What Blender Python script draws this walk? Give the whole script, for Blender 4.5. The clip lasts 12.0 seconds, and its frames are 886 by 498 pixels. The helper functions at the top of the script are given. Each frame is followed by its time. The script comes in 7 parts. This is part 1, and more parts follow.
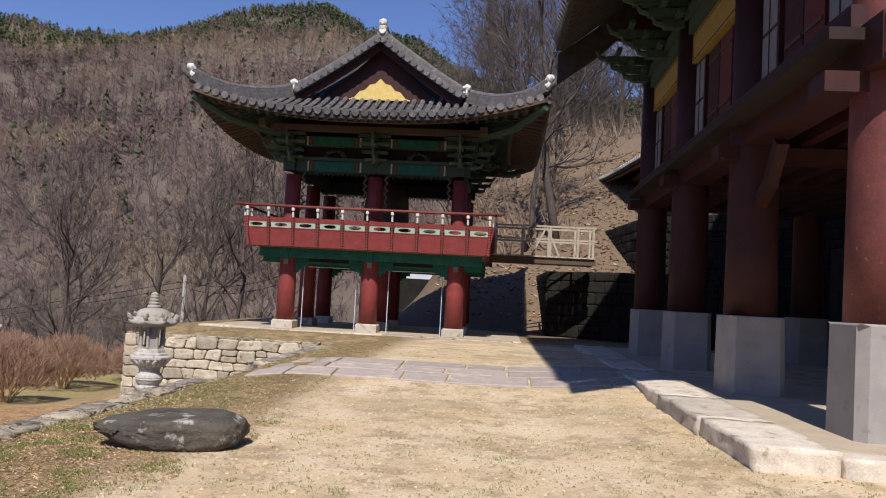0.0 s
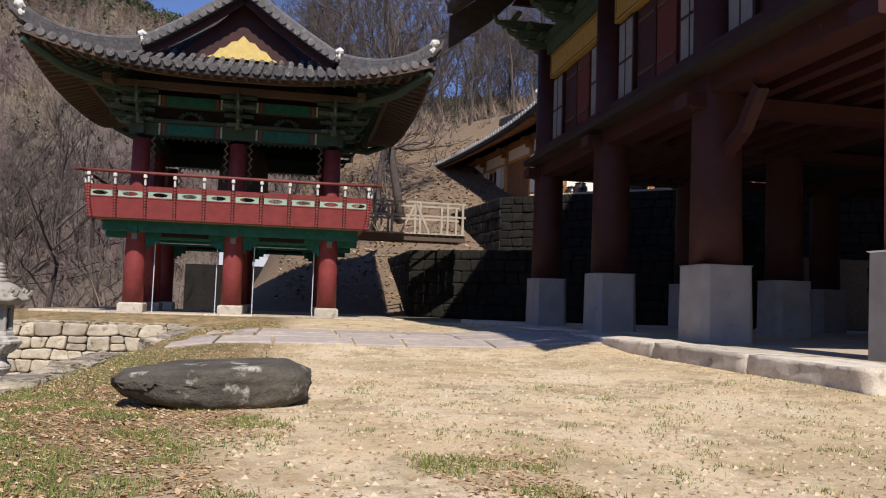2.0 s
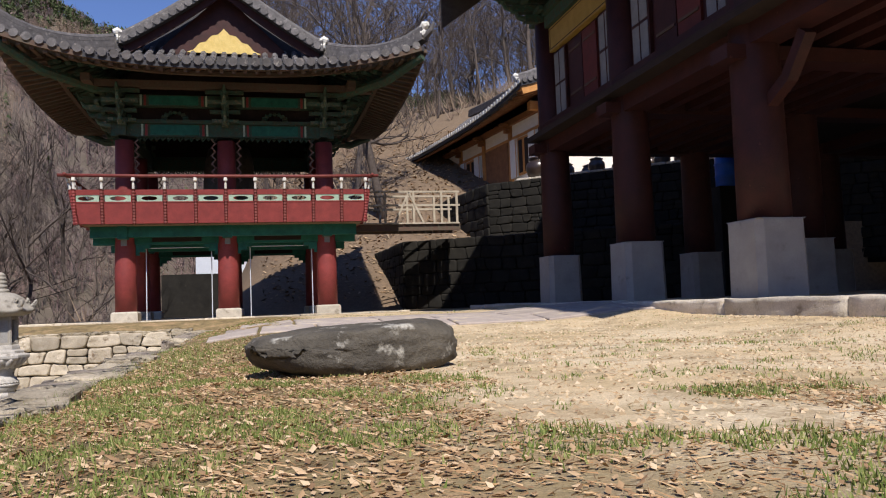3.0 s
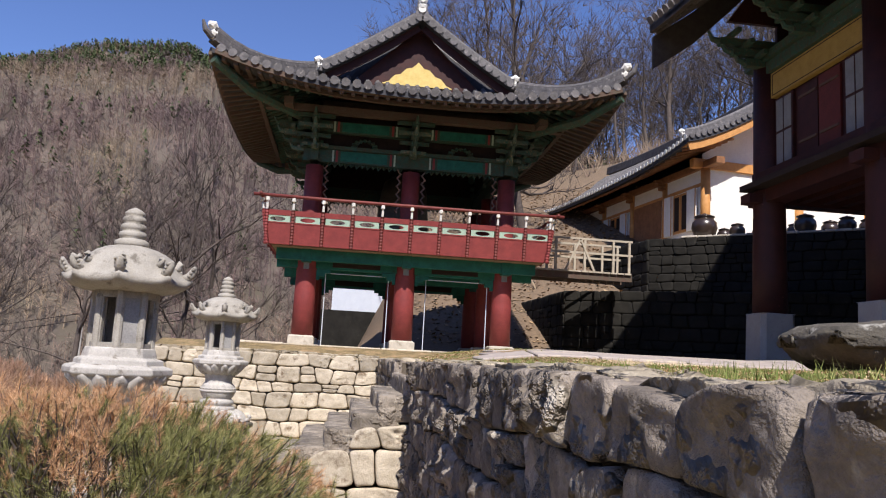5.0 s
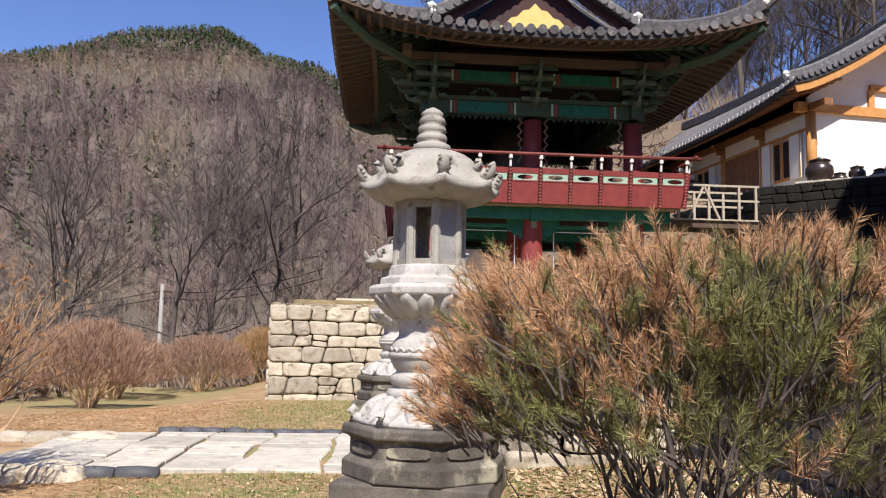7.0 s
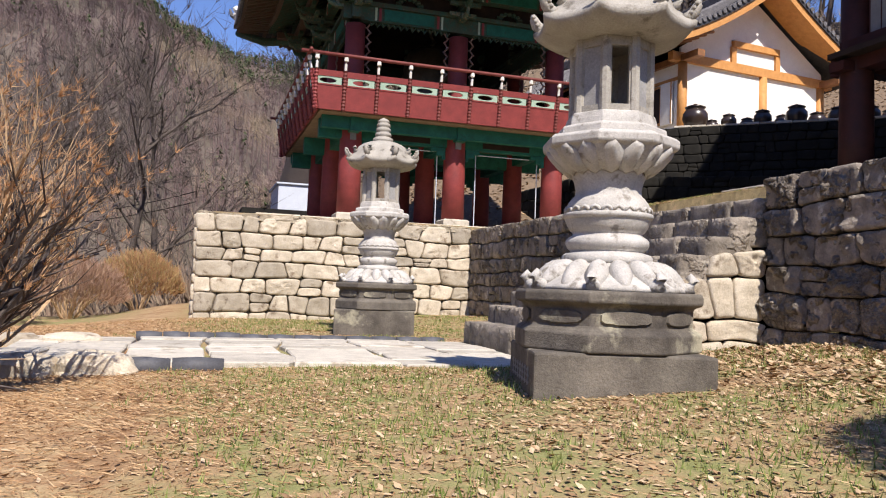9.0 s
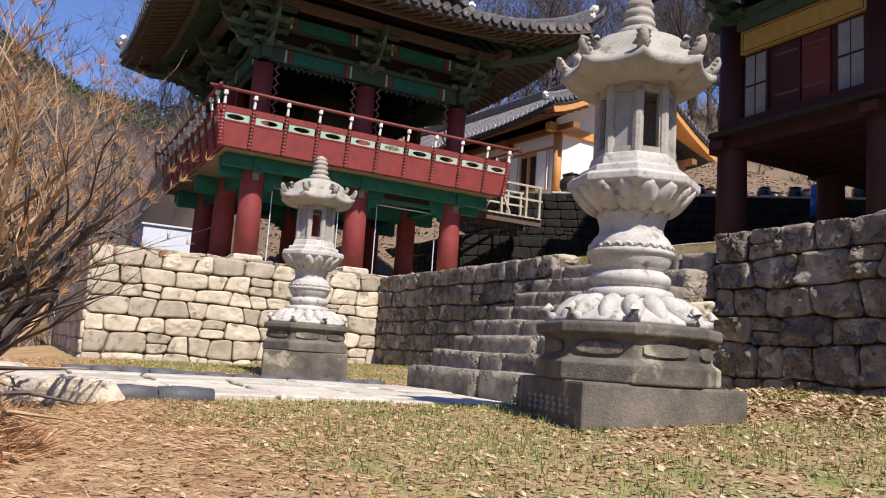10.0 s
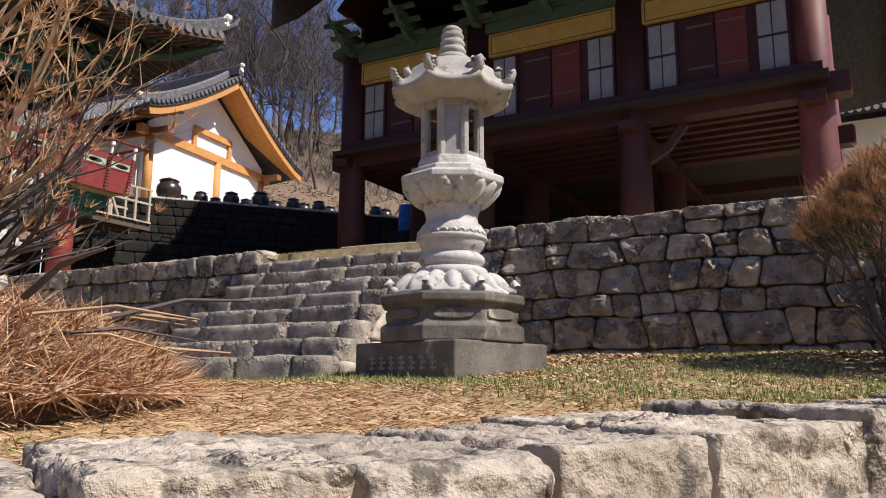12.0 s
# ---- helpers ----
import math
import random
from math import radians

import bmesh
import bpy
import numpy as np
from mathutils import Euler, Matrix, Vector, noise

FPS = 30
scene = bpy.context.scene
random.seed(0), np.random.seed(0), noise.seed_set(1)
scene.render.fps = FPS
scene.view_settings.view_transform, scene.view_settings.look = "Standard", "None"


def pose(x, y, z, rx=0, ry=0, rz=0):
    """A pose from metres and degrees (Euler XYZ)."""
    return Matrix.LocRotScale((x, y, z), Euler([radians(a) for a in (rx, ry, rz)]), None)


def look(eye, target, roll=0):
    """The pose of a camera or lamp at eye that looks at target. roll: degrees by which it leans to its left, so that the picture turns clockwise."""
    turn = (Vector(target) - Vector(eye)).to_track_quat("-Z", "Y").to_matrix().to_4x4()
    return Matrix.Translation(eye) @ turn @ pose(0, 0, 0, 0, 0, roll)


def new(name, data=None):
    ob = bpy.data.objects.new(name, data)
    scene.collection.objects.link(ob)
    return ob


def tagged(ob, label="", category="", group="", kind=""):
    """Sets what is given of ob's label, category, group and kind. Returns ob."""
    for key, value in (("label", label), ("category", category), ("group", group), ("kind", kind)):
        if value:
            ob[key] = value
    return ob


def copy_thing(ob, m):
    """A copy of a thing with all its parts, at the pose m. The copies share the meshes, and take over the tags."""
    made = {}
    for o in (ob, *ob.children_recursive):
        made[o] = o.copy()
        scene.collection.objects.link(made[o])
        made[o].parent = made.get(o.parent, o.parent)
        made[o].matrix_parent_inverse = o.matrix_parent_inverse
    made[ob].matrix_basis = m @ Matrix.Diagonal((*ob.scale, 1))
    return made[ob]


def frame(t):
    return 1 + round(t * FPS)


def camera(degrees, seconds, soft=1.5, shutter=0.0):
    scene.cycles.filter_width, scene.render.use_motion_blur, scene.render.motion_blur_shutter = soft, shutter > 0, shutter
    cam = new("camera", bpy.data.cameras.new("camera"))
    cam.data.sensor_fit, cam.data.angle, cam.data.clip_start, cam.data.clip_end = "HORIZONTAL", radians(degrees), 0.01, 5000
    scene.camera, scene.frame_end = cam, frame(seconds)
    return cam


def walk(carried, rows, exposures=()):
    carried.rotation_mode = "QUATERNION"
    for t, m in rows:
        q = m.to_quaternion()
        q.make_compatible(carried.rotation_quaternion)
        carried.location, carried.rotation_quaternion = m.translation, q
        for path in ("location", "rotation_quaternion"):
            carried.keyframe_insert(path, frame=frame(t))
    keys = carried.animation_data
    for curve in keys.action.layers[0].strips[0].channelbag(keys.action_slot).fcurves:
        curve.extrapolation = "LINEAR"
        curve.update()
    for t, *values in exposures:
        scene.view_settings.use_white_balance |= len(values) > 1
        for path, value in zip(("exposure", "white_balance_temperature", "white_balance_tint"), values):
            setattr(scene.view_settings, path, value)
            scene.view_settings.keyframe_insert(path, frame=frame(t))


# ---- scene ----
cam = camera(59.2, 12.0, soft=1.1)
METRES, EYE, TILT, LEAN, TURN = 15.2, 1.5, 0.0, 0.0, 4.3
ROWS = [
    (0.0, 0.0, 0.0, 0.0, -0.19, 3.52, -3.05),
    (0.5, -0.0417, 0.014, -0.0067, -0.01, 3.06, -3.62),
    (1.0, -0.0749, 0.0398, -0.0198, -5.21, 4.67, -2.1),
    (1.5, -0.1062, 0.0665, -0.0327, -9.42, 5.18, -0.93),
    (2.0, -0.1416, 0.0976, -0.0454, -15.11, 3.97, -1.86),
    (2.5, -0.1741, 0.1217, -0.0543, -16.48, 3.74, 0.37),
    (3.0, -0.2052, 0.1504, -0.0665, -17.77, 3.95, 2.15),
    (5.0, -0.3402, 0.2338, -0.094, -11.48, 8.25, -3.1),
    (5.5, -0.3713, 0.2559, -0.101, -10.46, 7.18, -2.75),
    (6.0, -0.4089, 0.2744, -0.1079, -9.85, 7.19, -2.37),
    (6.5, -0.4453, 0.2967, -0.1185, -8.81, 6.47, -1.75),
    (7.0, -0.4802, 0.3252, -0.1293, -8.69, 6.36, -1.19),
    (9.0, -0.6187, 0.4192, -0.1716, -21.86, 2.88, -2.06),
    (9.5, -0.6501, 0.44, -0.1772, -23.27, 7.22, -4.42),
    (10.0, -0.6838, 0.4589, -0.1879, -33.01, 7.72, -3.82),
    (10.5, -0.7173, 0.4771, -0.1966, -37.39, 6.23, -3.35),
    (11.0, -0.7451, 0.4988, -0.2037, -48.04, 10.18, -0.76),
    (11.5, -0.7753, 0.5181, -0.2102, -57.78, 8.45, -1.12),
    (12.0, -0.8068, 0.5381, -0.2168, -65.79, 10.08, -0.25),
]
walk(cam, [(t, pose(0, 0, EYE, TILT, LEAN, TURN) @ pose(METRES * x, METRES * y, METRES * z, 90 + pitch, roll, yaw)) for t, x, y, z, yaw, pitch, roll in ROWS],
     [(0.0, 0.08, 6350, 15), (2.5, 0.12, 6400, 14), (3.2, 0.16, 6350, 14), (4.8, 0.34, 6250, 15), (7.2, 0.50, 6350, 14), (9.5, 0.48, 6400, 15), (10.5, 0.45, 6400, 15), (12.0, 0.46, 6400, 14)])

# ---- world and sun ----
SUN_AZ, SUN_EL = 179.0, 50.0      # degrees from +y clockwise, degrees above the horizon
world = bpy.data.worlds.new("sky")
scene.world = world
world.use_nodes = True
wn = world.node_tree
sky = wn.nodes.new("ShaderNodeTexSky")
sky.sky_type = 'NISHITA'
sky.sun_disc = False
sky.sun_elevation = radians(SUN_EL)
sky.sun_rotation = radians(SUN_AZ)
sky.altitude = 500
sky.air_density, sky.dust_density, sky.ozone_density = 1.0, 0.0, 6.0
vivid = wn.nodes.new("ShaderNodeHueSaturation")
vivid.inputs["Hue"].default_value, vivid.inputs["Saturation"].default_value = 0.512, 1.04
wn.links.new(sky.outputs[0], vivid.inputs["Color"])
wn.links.new(vivid.outputs[0], wn.nodes["Background"].inputs[0])
wn.nodes["Background"].inputs[1].default_value = 0.115
sun = new("sun", bpy.data.lights.new("sun", 'SUN'))
sun.data.energy, sun.data.angle, sun.data.color = 5.0, radians(0.55), (1.0, 0.94, 0.835)
sv = Vector((math.sin(radians(SUN_AZ)) * math.cos(radians(SUN_EL)), math.cos(radians(SUN_AZ)) * math.cos(radians(SUN_EL)), math.sin(radians(SUN_EL))))
sun.matrix_world = look(sv * 60, (0, 0, 0))

# ---- materials ----
def mat(name, c1, c2=None, scale=6.0, rough=0.8, bump=0.3, fine=60.0, c3=None, spots=9.0, amount=0.35, metal=0.0, vary=0.0, stretch=(1, 1, 1), dist=0.01, spec=0.3, flake=0.0):
    """Two scales of colour noise, optional stains (c3) and bump; vary: brightness change from object to object."""
    m = bpy.data.materials.new(name)
    m.use_nodes = True
    nt = m.node_tree
    b = nt.nodes["Principled BSDF"]
    b.inputs["Roughness"].default_value, b.inputs["Metallic"].default_value = rough, metal
    b.inputs["Specular IOR Level"].default_value = spec
    c2 = c2 or tuple(v * 0.7 for v in c1)
    tc = nt.nodes.new("ShaderNodeTexCoord")
    mp = nt.nodes.new("ShaderNodeMapping")
    mp.inputs["Scale"].default_value = stretch
    info = nt.nodes.new("ShaderNodeObjectInfo")
    add = nt.nodes.new("ShaderNodeVectorMath")
    mul = nt.nodes.new("ShaderNodeVectorMath")
    mul.operation = 'SCALE'
    nt.links.new(tc.outputs["Object"], mp.inputs[0])
    nt.links.new(info.outputs["Random"], mul.inputs["Scale"])
    mul.inputs[0].default_value = (31.0, 17.0, 23.0)
    nt.links.new(mp.outputs[0], add.inputs[0])
    nt.links.new(mul.outputs[0], add.inputs[1])

    def noise_node(s, detail=5.0, r=0.6):
        n = nt.nodes.new("ShaderNodeTexNoise")
        n.inputs["Scale"].default_value, n.inputs["Detail"].default_value, n.inputs["Roughness"].default_value = s, detail, r
        nt.links.new(add.outputs[0], n.inputs["Vector"])
        return n

    def ramp(src, a, z):
        r = nt.nodes.new("ShaderNodeMapRange")
        r.inputs["From Min"].default_value, r.inputs["From Max"].default_value = a, z
        nt.links.new(src, r.inputs["Value"])
        return r.outputs[0]

    def mix(f, a, z, mode='MIX'):
        x = nt.nodes.new("ShaderNodeMix")
        x.data_type, x.blend_type = 'RGBA', mode
        for sock, v in ((0, f), (6, a), (7, z)):
            if hasattr(v, "is_linked"):
                nt.links.new(v, x.inputs[sock])
            else:
                x.inputs[sock].default_value = v if sock == 0 else (*v, 1)
        return x.outputs[2]

    big, small = noise_node(scale), noise_node(fine, 4.0, 0.7)
    col = mix(ramp(big.outputs[0], 0.32, 0.68), c1, c2)
    col = mix(0.55, col, mix(ramp(small.outputs[0], 0.25, 0.75), (0.55, 0.55, 0.55), (1.35, 1.35, 1.35)), 'MULTIPLY')
    if c3:
        st = noise_node(spots, 6.0, 0.65)
        edge = 0.72 - amount * 0.55
        col = mix(ramp(st.outputs[0], edge, edge + 0.1), col, c3)
    if vary:
        v = nt.nodes.new("ShaderNodeMapRange")
        v.inputs["To Min"].default_value, v.inputs["To Max"].default_value = 1 - vary, 1 + vary
        nt.links.new(info.outputs["Random"], v.inputs["Value"])
        h = nt.nodes.new("ShaderNodeHueSaturation")
        nt.links.new(v.outputs[0], h.inputs["Value"])
        nt.links.new(col, h.inputs["Color"])
        col = h.outputs[0]
    nt.links.new(col, b.inputs["Base Color"])
    if bump:
        bn = nt.nodes.new("ShaderNodeBump")
        bn.inputs["Strength"].default_value, bn.inputs["Distance"].default_value = bump, dist
        hm = nt.nodes.new("ShaderNodeMath")
        hm.inputs[1].default_value = 0.5
        hm.operation = 'MULTIPLY_ADD'
        nt.links.new(small.outputs[0], hm.inputs[0])
        nt.links.new(big.outputs[0], hm.inputs[2])
        high = hm.outputs[0]
        if flake:
            # spalled patches: broken relief inside a mask
            chips, where = noise_node(17.0, 3.0, 0.75), noise_node(3.6, 3.0, 0.6)
            patch = ramp(where.outputs[0], 0.52, 0.60)
            fm = nt.nodes.new("ShaderNodeMath")
            fm.operation = 'MULTIPLY'
            nt.links.new(chips.outputs[0], fm.inputs[0])
            nt.links.new(patch, fm.inputs[1])
            fa = nt.nodes.new("ShaderNodeMath")
            fa.operation = 'MULTIPLY_ADD'
            fa.inputs[1].default_value = flake
            nt.links.new(fm.outputs[0], fa.inputs[0])
            nt.links.new(high, fa.inputs[2])
            high = fa.outputs[0]
        nt.links.new(high, bn.inputs["Height"])
        nt.links.new(bn.outputs[0], b.inputs["Normal"])
    return m


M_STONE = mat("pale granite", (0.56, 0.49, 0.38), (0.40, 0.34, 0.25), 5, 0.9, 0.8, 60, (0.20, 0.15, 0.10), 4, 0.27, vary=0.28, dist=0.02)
# Weathered stone of the west faces, darkened further for their lack of sun.
M_STONE_D = mat("weathered stone darkened as shade", (0.36, 0.305, 0.245), (0.165, 0.138, 0.11), 7, 0.95, 1.0, 40, (0.50, 0.45, 0.37), 6, 0.24, vary=0.25, dist=0.04, flake=5.0)
M_JOINT = mat("earth in the joints", (0.16, 0.13, 0.09), (0.10, 0.08, 0.06), 8, 1.0, 0.6)
M_SLAB = mat("dressed granite slab", (0.58, 0.53, 0.44), (0.44, 0.40, 0.33), 6, 0.85, 0.5, 90, (0.30, 0.26, 0.20), 4, 0.28, vary=0.16, dist=0.015)
M_LANT = mat("white granite", (0.56, 0.53, 0.48), (0.40, 0.375, 0.335), 7, 0.9, 0.7, 90, (0.23, 0.205, 0.17), 9, 0.27, dist=0.012)
M_LANT_D = mat("soot-dark granite", (0.20, 0.175, 0.14), (0.07, 0.06, 0.05), 3, 0.9, 0.7, 60, (0.38, 0.35, 0.25), 2.2, 0.30, dist=0.02)
M_TILE = mat("grey roof tile", (0.16, 0.15, 0.15), (0.09, 0.085, 0.085), 7, 0.7, 0.3, 60, (0.27, 0.25, 0.23), 9, 0.25, vary=0.2)
M_PLASTER = mat("white lime", (0.78, 0.77, 0.72), (0.66, 0.64, 0.58), 6, 0.9, 0.2)
M_RED = mat("oxide red paint", (0.27, 0.052, 0.048), (0.20, 0.040, 0.038), 5, 0.55, 0.25, 50, (0.34, 0.14, 0.10), 10, 0.12)
M_BAL = mat("worn maroon paint", (0.20, 0.048, 0.04), (0.13, 0.032, 0.028), 6, 0.6, 0.25, 50, (0.34, 0.20, 0.15), 10, 0.15)
# Maroon lowered so the hall's shaded timber reads dark; M_REDM is the sunlit copy.
M_REDD = mat("maroon paint darkened as shade", (0.055, 0.015, 0.012), (0.032, 0.010, 0.009), 4, 0.6, 0.25, 40, (0.16, 0.06, 0.045), 8, 0.12)
M_GREEN = mat("temple green paint", (0.018, 0.15, 0.105), (0.010, 0.095, 0.07), 6, 0.55, 0.2, 50, (0.03, 0.06, 0.05), 9, 0.2)
M_DANC = mat("faded painted bracket", (0.03, 0.10, 0.075), (0.065, 0.065, 0.04), 9, 0.7, 0.3, 40, (0.19, 0.14, 0.09), 16, 0.22)
M_YEL = mat("yellow ochre panel", (0.74, 0.56, 0.20), (0.62, 0.45, 0.13), 5, 0.6, 0.1)
M_WOOD = mat("old bare timber", (0.26, 0.19, 0.12), (0.17, 0.12, 0.08), 4, 0.85, 0.5, 40, stretch=(1, 1, 6))
M_HONEY = mat("new honey timber", (0.62, 0.31, 0.10), (0.50, 0.23, 0.07), 5, 0.6, 0.2, 40, (0.40, 0.17, 0.05), 7, 0.2)
M_WALLW = mat("white plaster wall", (0.82, 0.80, 0.74), (0.76, 0.73, 0.66), 3, 0.95, 0.1)
M_PANE = mat("grey papered lattice", (0.24, 0.25, 0.26), (0.19, 0.20, 0.21), 5, 0.7, 0.1)
# Near-black: holds the shade of interiors and undersides; also lines, panes and cables.
M_DARK = mat("near-black of dark and shaded parts", (0.035, 0.022, 0.018), (0.02, 0.014, 0.012), 5, 0.85, 0.2)
M_BRONZE = mat("dull bronze", (0.14, 0.12, 0.09), (0.09, 0.08, 0.06), 6, 0.5, 0.2, metal=0.6)
M_ROCK = mat("dark lichened rock", (0.125, 0.11, 0.085), (0.06, 0.053, 0.042), 4, 0.85, 1.0, 30, (0.44, 0.42, 0.36), 5, 0.24, dist=0.03)
M_JAR = mat("glazed brown earthenware", (0.045, 0.028, 0.02), (0.03, 0.02, 0.016), 5, 0.3, 0.1, spec=0.6)
M_BARK = mat("grey bark", (0.13, 0.105, 0.09), (0.075, 0.06, 0.052), 8, 0.95, 0.5)
M_TWIG = mat("pale twig", (0.50, 0.35, 0.20), (0.31, 0.20, 0.115), 8, 0.9, 0.3)
M_PILE = mat("cut brown branches", (0.34, 0.18, 0.09), (0.22, 0.11, 0.06), 4, 0.9, 0.0)
M_METAL = mat("white sheet panel", (0.60, 0.64, 0.70), (0.55, 0.59, 0.66), 3, 0.4, 0.0)
M_BLUE = mat("blue plastic", (0.02, 0.12, 0.55), (0.02, 0.10, 0.45), 4, 0.4, 0.0)
M_PIPE = mat("grey roof tile edging", (0.11, 0.11, 0.12), (0.075, 0.075, 0.08), 8, 0.6, 0.2)

# ---- mesh helpers ----
def box(bm, x0, x1, y0, y1, z0, z1, m=None):
    vs = [bm.verts.new(p) for p in ((x0, y0, z0), (x1, y0, z0), (x1, y1, z0), (x0, y1, z0), (x0, y0, z1), (x1, y0, z1), (x1, y1, z1), (x0, y1, z1))]
    if m:
        for v in vs:
            v.co = m @ v.co
    for f in ((0, 3, 2, 1), (4, 5, 6, 7), (0, 1, 5, 4), (1, 2, 6, 5), (2, 3, 7, 6), (3, 0, 4, 7)):
        bm.faces.new([vs[i] for i in f])
    return vs


def tube(bm, pts, radii, n=8, cap=True):
    """A round or faceted rod along a line of points."""
    rings = []
    for i, p in enumerate(pts):
        p = Vector(p)
        d = (Vector(pts[min(i + 1, len(pts) - 1)]) - Vector(pts[max(i - 1, 0)])).normalized()
        a = d.orthogonal().normalized() if abs(d.z) < 0.99 else Vector((1, 0, 0))
        if abs(d.z) < 0.99:
            a = d.cross(Vector((0, 0, 1))).normalized()
        b = d.cross(a)
        rings.append([bm.verts.new(p + radii[i] * (math.cos(2 * math.pi * k / n) * a + math.sin(2 * math.pi * k / n) * b)) for k in range(n)])
    for r, s in zip(rings, rings[1:]):
        for k in range(n):
            bm.faces.new((r[k], r[(k + 1) % n], s[(k + 1) % n], s[k]))
    if cap and n > 2:
        bm.faces.new(rings[0][::-1])
        bm.faces.new(rings[-1])


def lathe(bm, prof, n=24, turn=0.0, at=(0, 0, 0)):
    """prof: rows of (radius, z)."""
    rings = [[bm.verts.new((at[0] + r * math.cos(turn + 2 * math.pi * k / n), at[1] + r * math.sin(turn + 2 * math.pi * k / n), at[2] + z)) for k in range(n)] for r, z in prof]
    for r, s in zip(rings, rings[1:]):
        for k in range(n):
            bm.faces.new((r[k], r[(k + 1) % n], s[(k + 1) % n], s[k]))
    bm.faces.new(rings[0][::-1])
    bm.faces.new(rings[-1])


def obj(name, bm, material, smooth=False, bevel=0.0):
    bmesh.ops.recalc_face_normals(bm, faces=bm.faces)
    me = bpy.data.meshes.new(name)
    bm.to_mesh(me)
    bm.free()
    me.materials.append(material)
    if smooth:
        me.shade_smooth()
    ob = new(name, me)
    if bevel:
        b = ob.modifiers.new("bevel", 'BEVEL')
        b.width, b.segments = bevel, 2
    return ob


def part(name, bm, material, parent, label="", smooth=False, bevel=0.0):
    ob = obj(name, bm, material, smooth, bevel)
    ob.parent = parent
    if label:
        tagged(ob, label)
    return ob


def thing(name, label, category, at=(0, 0, 0), rz=0.0, group="", kind=""):
    e = new(name)
    e.matrix_world = pose(*at, 0, 0, rz)
    return tagged(e, label, category, group, kind)


def sm(a, b, v):
    t = min(1, max(0, (v - a) / (b - a)))
    return t * t * (3 - 2 * t)

# ---- ground: one sheet from the terraces to the mountains ----
WALL_X, NORTH_Y, TER_W = -4.65, 20.3, -9.9      # faces of the terrace walls
PATH = [(x * 0.9972 * METRES - y * 0.075 * METRES, x * 0.075 * METRES + y * 0.9972 * METRES, EYE + METRES * z - 1.5) for t, x, y, z, *r in ROWS]


def path_at(x, y):
    """Distance from the line walked (north-east positive) and the height of the way there."""
    best = (1e9, 0, 0)
    for (ax, ay, az), (bx, by, bz) in zip(PATH, PATH[1:]):
        dx, dy = bx - ax, by - ay
        k = min(1, max(0, ((x - ax) * dx + (y - ay) * dy) / (dx * dx + dy * dy)))
        px, py = ax + k * dx, ay + k * dy
        d = math.hypot(x - px, y - py)
        if d < best[0]:
            best = (d, math.copysign(d, (x - px) * 0.5 + (y - py) * 0.87), az + k * (bz - az))
    return best[1], best[2]


def near_top(x, y):
    return min(-1.74, -1.96 + 0.024 * ((x + 13.9) * 0.885 - (y - 9.35) * 0.465))


def terrace(x, y):
    rise = 0.08 + 0.17 * sm(10.5, 13.5, y)
    k = sm(-4.6, -3.0, x) if y < NORTH_Y + 0.2 else max(sm(20.4, 22.2, y), sm(-4.5, -1.8, x))
    return 0.04 + rise * k + 0.10 * sm(0.3, 2.0, x) * sm(4.5, 7.5, y) * (1 - sm(17.0, 20.0, y)) + 0.02 * noise.noise((x * 0.8, y * 0.8, 0)) * sm(-4.5, -3, x)


def garden(x, y):
    return -1.78 + 0.16 * sm(-8, -4.8, x) * sm(12, 19, y) + 0.29 * sm(-9.0, -4.9, x) * (1 - sm(10.9, 12.0, y)) - 0.03 * sm(-9, -12, x) - 0.5 * sm(14, 27, y) * sm(-9.5, -13.5, x) + 0.025 * noise.noise((x * 0.9, y * 0.9, 3))


RIDGE = [(-180, 10.0), (-90, 11.0), (-60, 14.0), (-35, 15.0), (-30, 15.9), (-27, 16.2), (-24, 17.1), (-21, 18.2), (-18, 19.2), (-15.5, 19.8), (-13.5, 19.8), (-12, 19.2), (-11, 18.6), (-9.3, 18.3), (-6.8, 17.7), (-4.7, 16.2), (0, 14.2), (10, 14.0), (40, 14.0), (90, 12.0), (180, 10.0)]


def far(x, y):
    d = math.hypot(x, y)
    az = math.degrees(math.atan2(x, y))
    el = next(a[1] + (b[1] - a[1]) * (az - a[0]) / (b[0] - a[0]) for a, b in zip(RIDGE, RIDGE[1:]) if az <= b[0])
    top = 300 * math.tan(radians(el))
    z = -14 + (top + 14) * sm(45, 320, d) if d < 320 else top - 0.12 * (d - 320)
    return z + (6 * noise.noise((x / 45, y / 45, 1)) + 2.5 * noise.noise((x / 17, y / 17, 5))) * sm(60, 140, d)


def hill(x, y):
    d = (y - 28.5) + 0.6 * (x - 2)
    return 0.3 + 0.44 * max(0, min(d, 31 + 0.6 * max(0, x - 8))) + 0.25 * noise.noise((x / 4, y / 4, 2)) * sm(0, 4, d)


